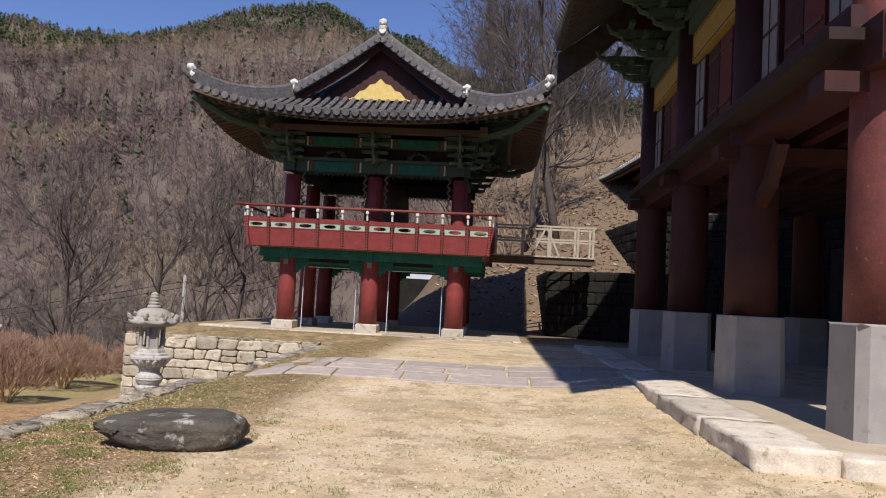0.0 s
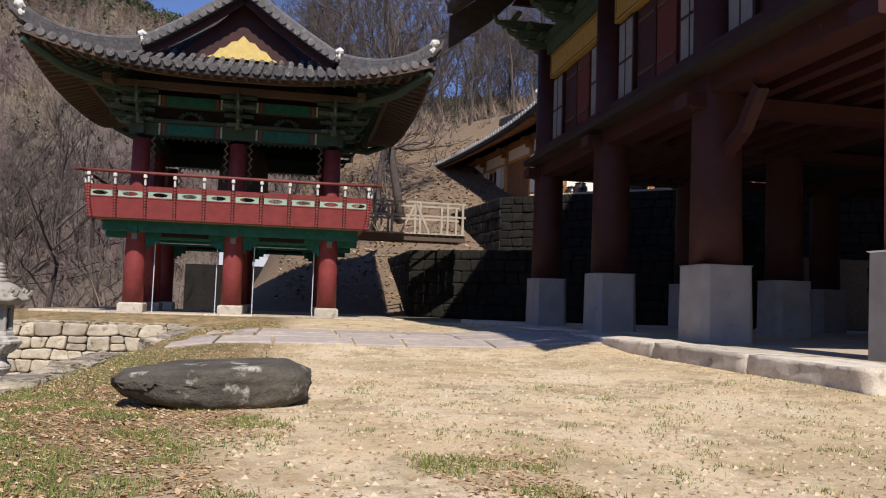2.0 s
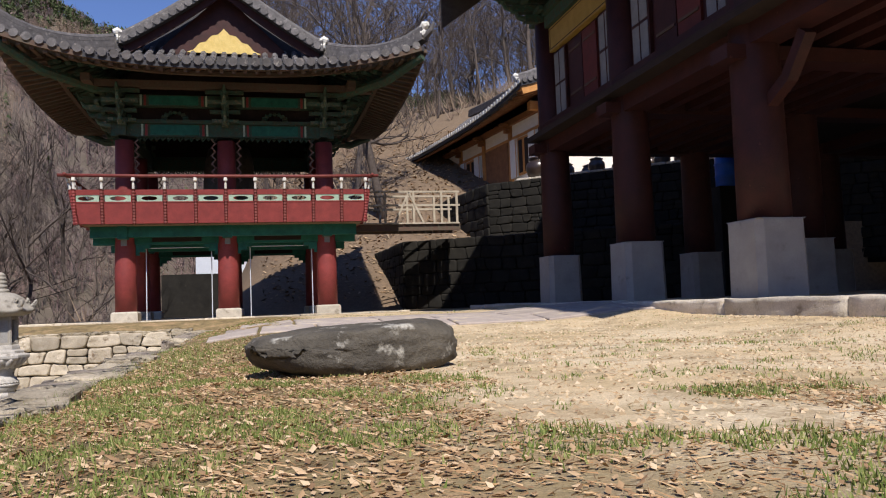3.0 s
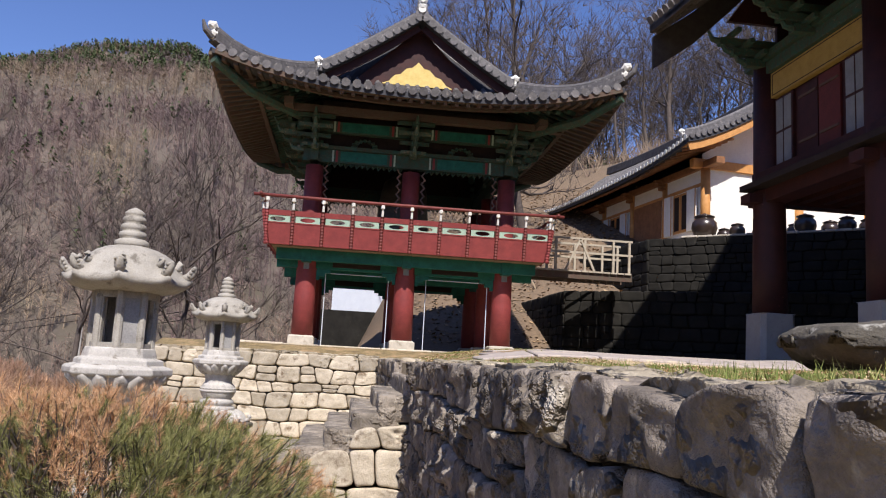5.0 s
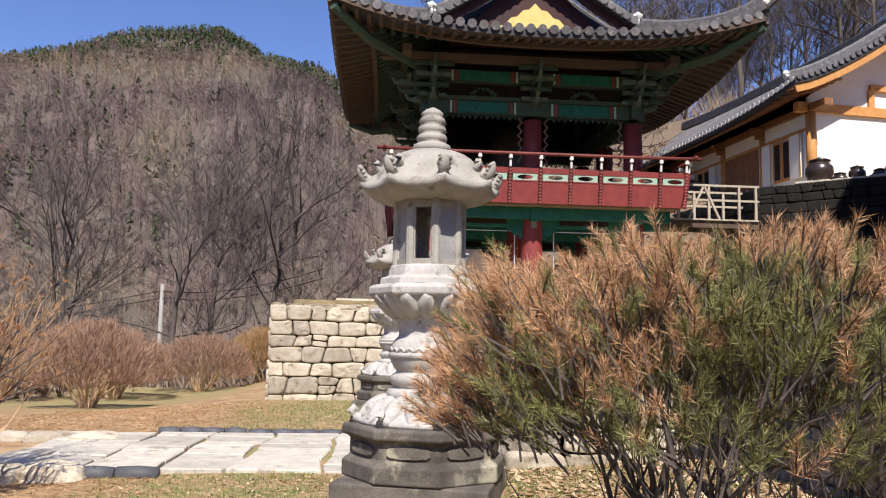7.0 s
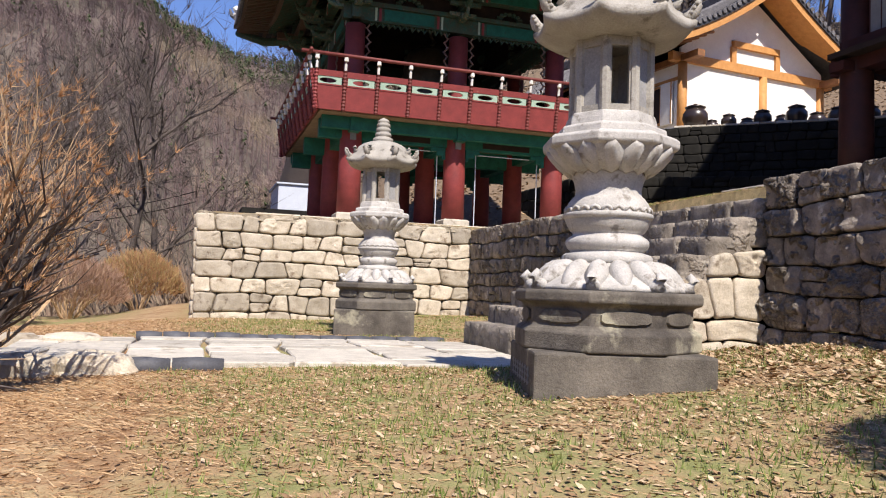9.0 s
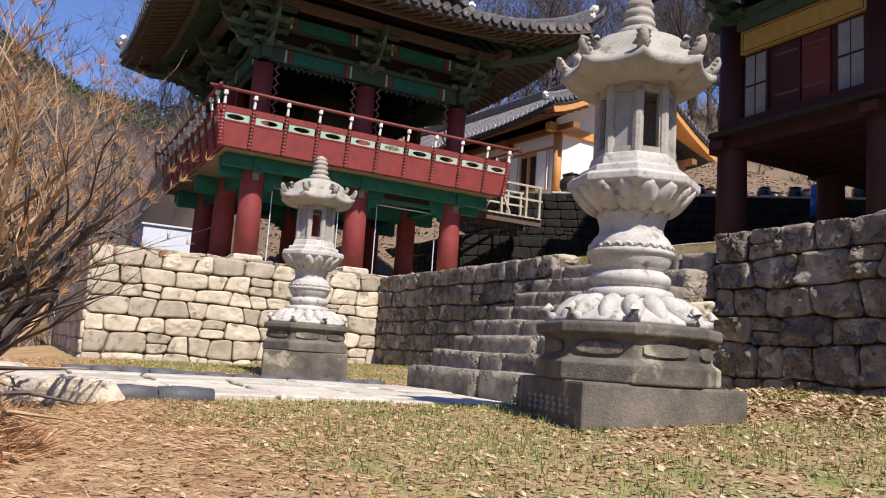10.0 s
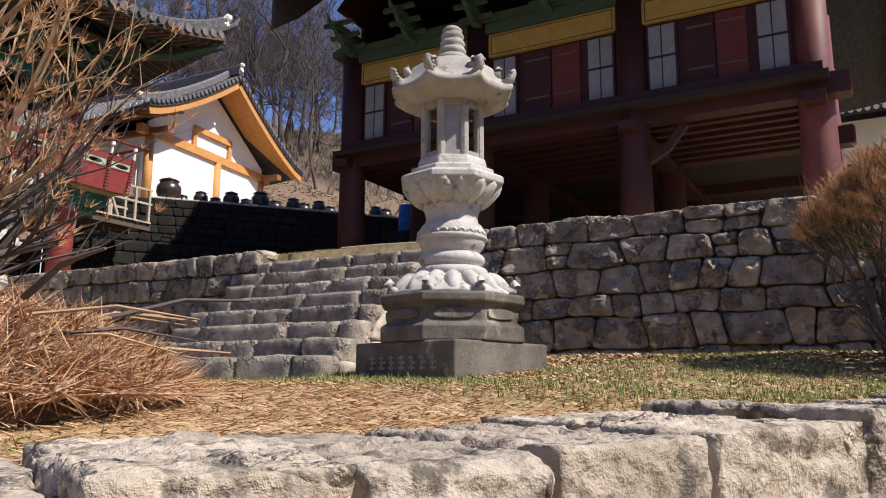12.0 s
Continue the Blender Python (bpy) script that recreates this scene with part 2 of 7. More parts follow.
def height(x, y):
    side, way = path_at(x, y)
    core = math.hypot((x + 3) / 1.0, (y - 12) / 1.2)
    # the terraces
    if side > -1.1:
        upper = (x > WALL_X + 0.18 and (y < 11.4 or y > 14.9 or x > -4.3)) or (x > TER_W + 0.25 and y >= NORTH_Y + 0.25)
        z = terrace(x, y) if upper else garden(x, y)
        if x < -6.6 and not upper:
            if side < 1.55:
                z = min(way, z)
            else:
                z = near_top(x, y) - 0.05 + (z - near_top(x, y) + 0.05) * sm(1.6, 3.4, side)
        elif side < 1.0:
            z = way + (max(z, way) - way) * sm(0.35, 0.95, side)
    else:
        z = way - 0.25 * (-1.1 - side)
    # the slope above the pavilion and behind the hall
    if y > 26:
        z = max(z, hill(x, y)) if x > -1.5 else z + (max(z, hill(x, y)) - z) * sm(-7, -1.5, x)
    # the bank down to the valley
    w = sm(16.5, 40, -x)
    valley = -14.0
    if x < -16:
        z = z + (valley - z) * w
    if y > 30 and x < -1.5:
        z = z + (valley - z) * sm(30, 62, y) * sm(-1.5, -12, x)
    f = sm(48, 85, core)
    if x > 0 and y > 10:
        f = sm(75, 120, core)
    return z + (far(x, y) - z) * f


def axis(lo, hi, step, out):
    n = int(round((hi - lo) / step))
    vals = [lo + (hi - lo) * i / n for i in range(n + 1)]
    for sign, start in ((-1, lo), (1, hi)):
        v, s = start, step
        while abs(v) < out:
            s *= 1.13
            v += sign * min(s, 14)
            vals.append(v)
    return sorted(vals)


GX, GY = axis(-15, 10, 0.2, 520), axis(-3, 27, 0.2, 560)


def ground_mat():
    m = bpy.data.materials.new("sandy court, lawn and leaf litter")
    m.use_nodes = True
    nt = m.node_tree
    b = nt.nodes["Principled BSDF"]
    b.inputs["Roughness"].default_value, b.inputs["Specular IOR Level"].default_value = 0.95, 0.15
    geo = nt.nodes.new("ShaderNodeNewGeometry")
    sep = nt.nodes.new("ShaderNodeSeparateXYZ")
    nt.links.new(geo.outputs["Position"], sep.inputs[0])

    def nz(s, detail=6, r=0.65, off=0.0):
        n = nt.nodes.new("ShaderNodeTexNoise")
        n.inputs["Scale"].default_value, n.inputs["Detail"].default_value, n.inputs["Roughness"].default_value = s, detail, r
        a = nt.nodes.new("ShaderNodeVectorMath")
        a.inputs[1].default_value = (off, off, 0)
        nt.links.new(geo.outputs["Position"], a.inputs[0])
        nt.links.new(a.outputs[0], n.inputs["Vector"])
        return n.outputs[0]

    def rng(v, a, z):
        r = nt.nodes.new("ShaderNodeMapRange")
        r.inputs["From Min"].default_value, r.inputs["From Max"].default_value = a, z
        nt.links.new(v, r.inputs["Value"])
        return r.outputs[0]

    def op(kind, a, z):
        x = nt.nodes.new("ShaderNodeMath")
        x.operation = kind
        for i, v in enumerate((a, z)):
            if hasattr(v, "is_linked"):
                nt.links.new(v, x.inputs[i])
            else:
                x.inputs[i].default_value = v
        return x.outputs[0]

    def mix(f, a, z, mode='MIX'):
        x = nt.nodes.new("ShaderNodeMix")
        x.data_type, x.blend_type = 'RGBA', mode
        for sock, v in ((0, f), (6, a), (7, z)):
            if hasattr(v, "is_linked"):
                nt.links.new(v, x.inputs[sock])
            else:
                x.inputs[sock].default_value = v if sock == 0 else (*v, 1)
        return x.outputs[2]

    fine, mid, big, patch = nz(90, 4, 0.7), nz(7, 6), nz(0.9, 5, 0.6), nz(2.3, 7, 0.7, 40.0)
    sand = mix(rng(big, 0.35, 0.65), (0.58, 0.44, 0.26), (0.66, 0.55, 0.38))
    sand = mix(rng(patch, 0.50, 0.62), sand, (0.40, 0.31, 0.19))
    sand = mix(op('MULTIPLY', rng(nz(17, 5, 0.75, 21.0), 0.56, 0.64), 0.7), sand, (0.30, 0.22, 0.13))
    sand = mix(op('MULTIPLY', rng(nz(38, 3, 0.7, 5.0), 0.60, 0.68), 0.8), sand, (0.74, 0.63, 0.46))
    straw = mix(rng(mid, 0.3, 0.7), (0.46, 0.32, 0.18), (0.28, 0.19, 0.10))
    grass = mix(rng(mid, 0.3, 0.7), (0.19, 0.21, 0.07), (0.32, 0.28, 0.13))
    lawn = mix(rng(patch, 0.42, 0.58), straw, grass)
    litter = mix(rng(mid, 0.3, 0.7), (0.24, 0.17, 0.11), (0.14, 0.105, 0.075))
    wood = mix(rng(nz(0.06, 6, 0.7), 0.35, 0.65), (0.15, 0.12, 0.10), (0.105, 0.09, 0.065))
    # court of sand: the upper terrace between the lawn edge and the platform
    X, Y, Z = sep.outputs
    wob = op('MULTIPLY', op('SUBTRACT', patch, 0.5), 2.4)
    lawn_edge = rng(op('ADD', op('ADD', X, wob), op('MULTIPLY', Y, -0.02)), -3.1, -2.4)
    near_edge = rng(op('ADD', op('ADD', Y, op('MULTIPLY', X, 0.55)), op('MULTIPLY', wob, 1.6)), 1.6, 3.0)
    court = op('MULTIPLY', lawn_edge, near_edge)
    court = op('MULTIPLY', court, rng(Z, -0.25, 0.0))
    court = op('MULTIPLY', court, op('SUBTRACT', 1.0, rng(op('ADD', Y, wob), 21.5, 23.5)))
    bed = mix(rng(mid, 0.35, 0.65), (0.14, 0.105, 0.06), (0.27, 0.20, 0.10))
    lawn = mix(op('MULTIPLY', rng(Z, -0.3, 0.0), rng(patch, 0.38, 0.55)), lawn, bed)
    sand = mix(op('MULTIPLY', rng(nz(0.55, 7, 0.72, 13.0), 0.5, 0.62), 0.6), sand, (0.36, 0.28, 0.16))
    col = mix(court, lawn, sand)
    # bare dug sand at the west end of the garden
    hole = op('MULTIPLY', op('SUBTRACT', 1.0, rng(op('ADD', X, wob), -10.4, -9.6)), rng(Z, -2.1, -1.9))
    col = mix(op('MULTIPLY', hole, rng(patch, 0.42, 0.62)), mix(hole, col, (0.30, 0.18, 0.095)), (0.50, 0.36, 0.20))
    up = rng(op('ADD', Y, op('MULTIPLY', X, 0.3)), 25.5, 28.0)
    col = mix(up, col, litter)
    dist = nt.nodes.new("ShaderNodeVectorMath")
    dist.operation = 'LENGTH'
    nt.links.new(geo.outputs["Position"], dist.inputs[0])
    west = op('SUBTRACT', 1.0, rng(X, -19.0, -15.5))
    col = mix(west, col, litter)
    col = mix(rng(dist.outputs["Value"], 50, 80), col, wood)
    col = mix(0.6, col, mix(rng(fine, 0.25, 0.75), (0.5, 0.5, 0.5), (1.4, 1.4, 1.4)), 'MULTIPLY')
    nt.links.new(col, b.inputs["Base Color"])
    bn = nt.nodes.new("ShaderNodeBump")
    bn.inputs["Strength"].default_value, bn.inputs["Distance"].default_value = 0.6, 0.02
    nt.links.new(op('ADD', mid, op('MULTIPLY', fine, 0.5)), bn.inputs["Height"])
    nt.links.new(bn.outputs[0], b.inputs["Normal"])
    return m


def build_ground():
    verts = [(x, y, height(x, y)) for y in GY for x in GX]
    n = len(GX)
    faces = [(j * n + i, j * n + i + 1, (j + 1) * n + i + 1, (j + 1) * n + i) for j in range(len(GY) - 1) for i in range(n - 1)]
    me = bpy.data.meshes.new("ground")
    me.from_pydata(verts, [], faces)
    me.materials.append(ground_mat())
    me.shade_smooth()
    tagged(new("ground", me), "sandy temple court, lawn, garden terrace and wooded slopes", "ground", kind="structure")


build_ground()


# ---- retaining walls of separate stones ----
def soften(pts, times):
    """Cut the corners of a closed outline."""
    for _ in range(times):
        out = []
        for (ax, ay), (bx, by) in zip(pts, pts[1:] + pts[:1]):
            out += [(ax * 0.8 + bx * 0.2, ay * 0.8 + by * 0.2), (ax * 0.2 + bx * 0.8, ay * 0.2 + by * 0.8)]
        pts = out
    return pts


def stone(bm_pts, depth, bulge, rnd, fine=1, relief=0.012):
    """One rough block: an outline of (u, v) in the wall's face, bulged outwards (-w) and deep (w)."""
    bm = bmesh.new()
    bm_pts = soften(bm_pts, fine)
    cu = sum(p[0] for p in bm_pts) / len(bm_pts)
    cv = sum(p[1] for p in bm_pts) / len(bm_pts)
    back = [bm.verts.new((u, depth, v)) for u, v in bm_pts]
    rings = [back]
    skew = rnd.uniform(-0.25, 0.25), rnd.uniform(-0.25, 0.25)
    seat = Vector((rnd.uniform(-40, 40), rnd.uniform(-40, 40), rnd.uniform(-40, 40)))

    def out_at(u, v, out):
        q = Vector((u, 0, v))
        n = noise.noise(q * 5 + seat) + 0.75 * noise.noise(q * 12 + seat) + 0.6 * noise.noise(q * 27 + seat)
        broken = max(0.0, noise.noise(q * 3.2 + seat * 1.7) - 0.12) * 1.6
        return -bulge * out * (1 + skew[0] * (u - cu) + skew[1] * (v - cv)) - relief * (n * (0.5 + 1.2 * broken) + 3.4 * min(0.5, broken) * (0.7 + 0.9 * noise.noise(q * 19 + seat)))
    levels = ((1.0, -0.02), (0.965, 0.5), (0.90, 0.9), (0.72, 1.05), (0.42, 1.05)) if fine < 2 else ((1.0, -0.02), (0.972, 0.45), (0.93, 0.8), (0.86, 0.98), (0.76, 1.04), (0.64, 1.06), (0.52, 1.06), (0.40, 1.06), (0.28, 1.05), (0.15, 1.05))
    for k, out in levels:
        rings.append([bm.verts.new((cu + (u - cu) * k, out_at(cu + (u - cu) * k, cv + (v - cv) * k, out) if k < 1 else 0.0, cv + (v - cv) * k)) for u, v in bm_pts])
    mid = bm.verts.new((cu, out_at(cu, cv, 1.05), cv))
    n = len(bm_pts)
    for p, q in zip(rings, rings[1:]):
        for i in range(n):
            j = (i + 1) % n
            bm.faces.new((p[i], p[j], q[j], q[i])).smooth = p is not back
    for i in range(n):
        bm.faces.new((rings[-1][i], rings[-1][(i + 1) % n], mid)).smooth = True
    bm.faces.new(back[::-1])
    return bm


def masonry(name, label, origin, yaw, length, low, high, course, width, material, seed, depth=0.4, bulge=0.035, joint=0.012, rough=0.035, core_mat=None, fine=1, relief=0.012):
    """A dry wall of coursed stones. Local u runs along the wall, w into it; yaw turns u from +x. low, high: functions of u or numbers."""
    rnd = random.Random(seed)
    root = thing(name, label, "wall", origin, yaw, kind="structure")
    lo = low if callable(low) else (lambda u: low)
    hi = high if callable(high) else (lambda u: high)
    core = bmesh.new()
    seg = max(2, int(length / 0.5))
    us = [length * i / seg for i in range(seg + 1)]
    rows_ = [[core.verts.new((u, w, (lo(u) - 0.25) if b else hi(u) - 0.05)) for u in us] for w, b in ((0.07, 1), (0.07, 0), (depth, 0), (depth, 1))]
    for r, s in zip(rows_, rows_[1:] + rows_[:1]):
        for i in range(seg):
            core.faces.new((r[i], r[i + 1], s[i + 1], s[i]))
    core.faces.new([r[0] for r in rows_])
    core.faces.new([r[-1] for r in rows_])
    part("core", core, core_mat or M_JOINT, root, "packed earth core")
    base = min(lo(u) for u in us) - 0.1
    top = max(hi(u) for u in us)
    count = max(1, round((top - base) / course))
    marks = [base + (top - base) * (k + (rnd.uniform(-0.18, 0.18) if 0 < k < count else 0)) / count for k in range(count + 1)]

    def line(k, u):
        z = marks[k] + (rough * (noise.noise((u * 1.1, k * 3.1, seed)) + 0.9 * noise.noise((u * 3.1, k * 5.7, seed))) if 0 < k else 0)
        return min(max(z, lo(u) - 0.1), hi(u) + (0.012 * noise.noise((u * 2.3, 7, seed))))

    made = 0
    for k in range(count):
        u, lean0 = 0.0, 0.0
        while u < length - 0.02:
            w = width * rnd.uniform(0.6, 1.5)
            if u + w > length - width * 0.45:
                w = length - u
            lean1 = 0 if u + w > length - 0.02 else rnd.uniform(-0.05, 0.05)
            a0, a1 = u + joint / 2, u + w - joint / 2
            um = (a0 + a1) / 2 + rnd.uniform(-0.04, 0.04)
            pts = [(a0 - lean0, line(k, a0) + joint / 2), (um, line(k, um) + joint / 2), (a1 - lean1, line(k, a1) + joint / 2),
                   (a1 + rnd.uniform(-0.015, 0.015), (line(k, a1) + line(k + 1, a1)) / 2), (a1 + lean1, line(k + 1, a1) - joint / 2), (um, line(k + 1, um) - joint / 2),
                   (a0 + lean0, line(k + 1, a0) - joint / 2), (a0 + rnd.uniform(-0.015, 0.015), (line(k, a0) + line(k + 1, a0)) / 2)]
            pts = [(min(max(p, 0.0), length), q) for p, q in pts]
            if min(pts[4][1] - pts[2][1], pts[6][1] - pts[0][1], pts[5][1] - pts[1][1]) > 0.012:
                halves = [pts]
                if w < width and rnd.random() < 0.22:
                    g = joint / 2
                    halves = [pts[:3] + [(pts[3][0], pts[3][1] - g), (um, (pts[1][1] + pts[5][1]) / 2 - g), (pts[7][0], pts[7][1] - g)], [(pts[7][0], pts[7][1] + g), (um, (pts[1][1] + pts[5][1]) / 2 + g), (pts[3][0], pts[3][1] + g)] + pts[4:7]]
                for outline in halves:
                    part("stone", stone(outline, depth * 0.8, bulge * rnd.uniform(0.5, 1.3), rnd, fine, relief), material, root)
                made += 1
            u += w
            lean0 = lean1
    return root


masonry("wall_west_south", "weathered grey stone retaining wall below the court, darkened as shade", (WALL_X, 11.85, 0), -90, 8.6, lambda u: garden(WALL_X, 11.85 - u) - 0.1, 0.07, 0.29, 0.40, M_STONE_D, 11, bulge=0.032, joint=0.010, rough=0.055, fine=2, relief=0.033)
masonry("wall_west_north", "weathered grey stone retaining wall beside the steps, darkened as shade", (WALL_X, NORTH_Y, 0), -90, NORTH_Y - 14.6, lambda u: garden(WALL_X, NORTH_Y - u) - 0.05, 0.08, 0.28, 0.38, M_STONE_D, 12, bulge=0.04, rough=0.045, relief=0.018)
# south face in the paler stone, against the shade-darkened west faces
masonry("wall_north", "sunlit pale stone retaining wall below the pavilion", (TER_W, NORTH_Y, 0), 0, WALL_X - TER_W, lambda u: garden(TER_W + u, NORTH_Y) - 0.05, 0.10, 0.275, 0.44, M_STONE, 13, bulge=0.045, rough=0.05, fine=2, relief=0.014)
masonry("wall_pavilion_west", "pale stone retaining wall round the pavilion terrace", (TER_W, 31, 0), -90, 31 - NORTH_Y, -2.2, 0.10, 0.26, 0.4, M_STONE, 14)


M_STONE_T = mat("earthy pale coping stone", (0.50, 0.43, 0.32), (0.30, 0.25, 0.17), 6, 0.95, 1.0, 45, (0.18, 0.15, 0.10), 6, 0.30, vary=0.2, dist=0.03, flake=2.5)


def coping(label, x0, x1, y0, y1, seed, along_y=True):
    """Flat pale stones laid along a wall's top."""
    rnd = random.Random(seed)
    root = thing("wall_coping", label, "coping", kind="structure")
    a, end = (y0, y1) if along_y else (x0, x1)
    while a < end - 0.1:
        w = rnd.uniform(0.4, 0.85)
        b = end if a + w > end - 0.25 else a + w
        bm = bmesh.new()
        j = rnd.uniform(-0.02, 0.02)
        if along_y:
            box(bm, x0 + j, x1 + rnd.uniform(-0.08, 0.08), a + 0.008, b - 0.008, -0.02, 0.07 + rnd.uniform(-0.03, 0.015))
        else:
            box(bm, a + 0.008, b - 0.008, y0 + j, y1 + rnd.uniform(-0.08, 0.08), 0.0, 0.12 + rnd.uniform(-0.012, 0.012))
        bmesh.ops.subdivide_edges(bm, edges=bm.edges[:], cuts=7, use_grid_fill=True)
        mid = sum((v.co for v in bm.verts), Vector()) / len(bm.verts)
        for v in bm.verts:
            n = noise.noise_vector(v.co * 5.0) * 0.045 + noise.noise_vector(v.co * 13.0) * 0.028 + noise.noise_vector(v.co * 29.0) * 0.016
            v.co += Vector((n.x, n.y, n.z * 0.7)) - (v.co - mid) * 0.03
        part("coping_stone", bm, M_STONE_T, root, "", True)
        a = b


coping("pale flat coping stones on the court wall", WALL_X + 0.04, WALL_X + 0.42, 3.3, 11.83, 81)
coping("pale flat coping stones beside the steps", WALL_X - 0.03, WALL_X + 0.42, 14.6, NORTH_Y, 82)
coping("pale flat coping stones on the pavilion wall", TER_W, WALL_X - 0.03, NORTH_Y - 0.03, NORTH_Y + 0.4, 83, False)

# ---- stone steps ----
def build_steps():
    rnd = random.Random(5)
    root = thing("stone_steps", "worn granite garden steps of rough-hewn blocks", "steps", kind="structure")
    n, y0, y1 = 8, 11.88, 14.6
    for k in range(n):
        z1 = -1.49 + 0.196 * k
        x0 = -6.75 + 0.29 * k
        cuts = sorted([y0, y1] + [y0 + (y1 - y0) * (i + rnd.uniform(0.25, 0.75)) / 4 for i in range(4) if k % 2 or i != 2])
        for a, b in zip(cuts, cuts[1:]):
            bm = bmesh.new()
            j = [rnd.uniform(-0.015, 0.015) for _ in range(4)]
            box(bm, x0 + j[0], -4.6 if k == n - 1 else x0 + 0.55, a + 0.006, b - 0.006, z1 - (0.30 if k else 0.5), z1 + j[1] * 0.6)
            wear(bm, k * 3.7 + a)
            part("step_stone", bm, M_STEP, root, "", True)
        bm = bmesh.new()
        box(bm, x0 + 0.12, -4.5, y0 + 0.02, y1 - 0.05, -2.0, z1 - 0.1)
        part("step_fill", bm, M_JOINT, root)


M_STEP = mat("worn step granite", (0.38, 0.325, 0.26), (0.17, 0.145, 0.115), 6, 0.95, 1.0, 45, (0.52, 0.47, 0.38), 7, 0.22, vary=0.2, dist=0.03, flake=2.0)


def wear(bm, seed):
    """Round the arrises of a block and make its faces uneven."""
    bmesh.ops.subdivide_edges(bm, edges=bm.edges[:], cuts=6, use_grid_fill=True)
    lo = Vector([min(v.co[i] for v in bm.verts) for i in range(3)])
    hi = Vector([max(v.co[i] for v in bm.verts) for i in range(3)])
    o = Vector((seed, seed * 0.7, 0))
    for v in bm.verts:
        near = sorted(min(v.co[i] - lo[i], hi[i] - v.co[i]) for i in range(3))
        inward = ((lo + hi) / 2 - v.co).normalized()
        edge = sm(0.045, 0.0, near[1])
        n = noise.noise_vector(v.co * 4 + o) * 0.012 + noise.noise_vector(v.co * 17 + o) * 0.008
        v.co += n + inward * edge * (0.014 + 0.022 * max(0, noise.noise(v.co * 7 + o)))


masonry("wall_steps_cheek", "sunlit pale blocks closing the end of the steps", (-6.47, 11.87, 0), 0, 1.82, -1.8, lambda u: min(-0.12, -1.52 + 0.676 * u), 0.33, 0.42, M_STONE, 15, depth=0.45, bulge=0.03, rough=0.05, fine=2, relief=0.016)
build_steps()

# ---- pieces of the tiled timber buildings ----
def band(bm, pts, w, h, up=Vector((0, 0, 1))):
    """A strip of rectangular section w by h along pts (its underside's middle)."""
    rings = []
    for i, p in enumerate(pts):
        p = Vector(p)
        d = (Vector(pts[min(i + 1, len(pts) - 1)]) - Vector(pts[max(i - 1, 0)])).normalized()
        s = d.cross(up).normalized() * (w / 2)
        u = s.cross(d).normalized() * h
        rings.append([bm.verts.new(q) for q in (p - s, p + s, p + s + u, p - s + u)])
    for r, q in zip(rings, rings[1:]):
        for k in range(4):
            bm.faces.new((r[k], r[(k + 1) % 4], q[(k + 1) % 4], q[k]))
    bm.faces.new(rings[0][::-1])
    bm.faces.new(rings[-1])


def ridge(parent, pts, w=0.26, h=0.34, white_end=True, name="roof_ridge"):
    """A built-up tile ridge: layered courses, a round cap, and a lime-pointed end."""
    bm = bmesh.new()
    for k in range(4):
        z = h * k / 4
        band(bm, [Vector(p) + Vector((0, 0, z)) for p in pts], w * (1 - 0.09 * k) + (0.03 if k % 2 else 0), h / 4 * 0.99)
    tube(bm, [Vector(p) + Vector((0, 0, h + 0.02)) for p in pts], [0.085] * len(pts), 8)
    r = part(name, bm, M_TILE, parent)
    if white_end:
        e, d = Vector(pts[-1]), (Vector(pts[-1]) - Vector(pts[-2])).normalized()
        bm = bmesh.new()
        tube(bm, [e - d * 0.06 + Vector((0, 0, h * 0.55)), e + d * 0.05 + Vector((0, 0, h * 0.55))], [0.13, 0.10], 10)
        tube(bm, [e - d * 0.10 + Vector((0, 0, h * 0.95)), e + d * 0.02 + Vector((0, 0, h * 1.15)), e + d * 0.12 + Vector((0, 0, h * 1.1))], [0.09, 0.12, 0.06], 8)
        part("ridge_end", bm, M_PLASTER, r, "white lime-plastered ridge end")
    return r


def tile_row(parent, pts, r=0.085, face=None):
    """One row of convex tiles down the slope; the last point is the eave end, closed with a round tile."""
    bm = bmesh.new()
    tube(bm, pts, [r] * len(pts), 7)
    for a, b in zip(pts, pts[1:]):
        a, b = Vector(a), Vector(b)
        n = max(1, int((b - a).length / 0.42))
        for k in range(n):
            p = a + (b - a) * (k + 0.5) / n
            d = (b - a).normalized() * 0.02
            tube(bm, [p - d, p + d], [r * 1.05, r * 1.16], 7)
    e, d = Vector(pts[-1]), (Vector(pts[-1]) - Vector(pts[-2])).normalized()
    tube(bm, [e - d * 0.03, e + d * 0.02], [r * 1.12, r * 1.25], 10)
    return part("convex_tile_course", bm, M_TILE, parent)


# ---- bell pavilion ----
PX, PY, HALF = -3.97, 26.3, 5.05
RISE, GAB = 2.75, 2.7


def prof(e):
    return RISE * (max(0.0, e) / HALF) ** 1.38


def lift(s):
    return 0.66 * abs(s) ** 2.6


def pav_z(u, v):
    """Height of the roof skin at u, v from the pavilion's middle (u across, v along the north-south ridge)."""
    eu, ev = HALF - abs(u), HALF - abs(v)
    e = eu if ev > GAB and abs(v) < HALF - GAB else min(eu, ev)
    s = abs(v) / HALF if eu <= ev else abs(u) / HALF
    return 6.45 + prof(e) + lift(s) * max(0.0, 1 - e / 2.6) ** 1.2


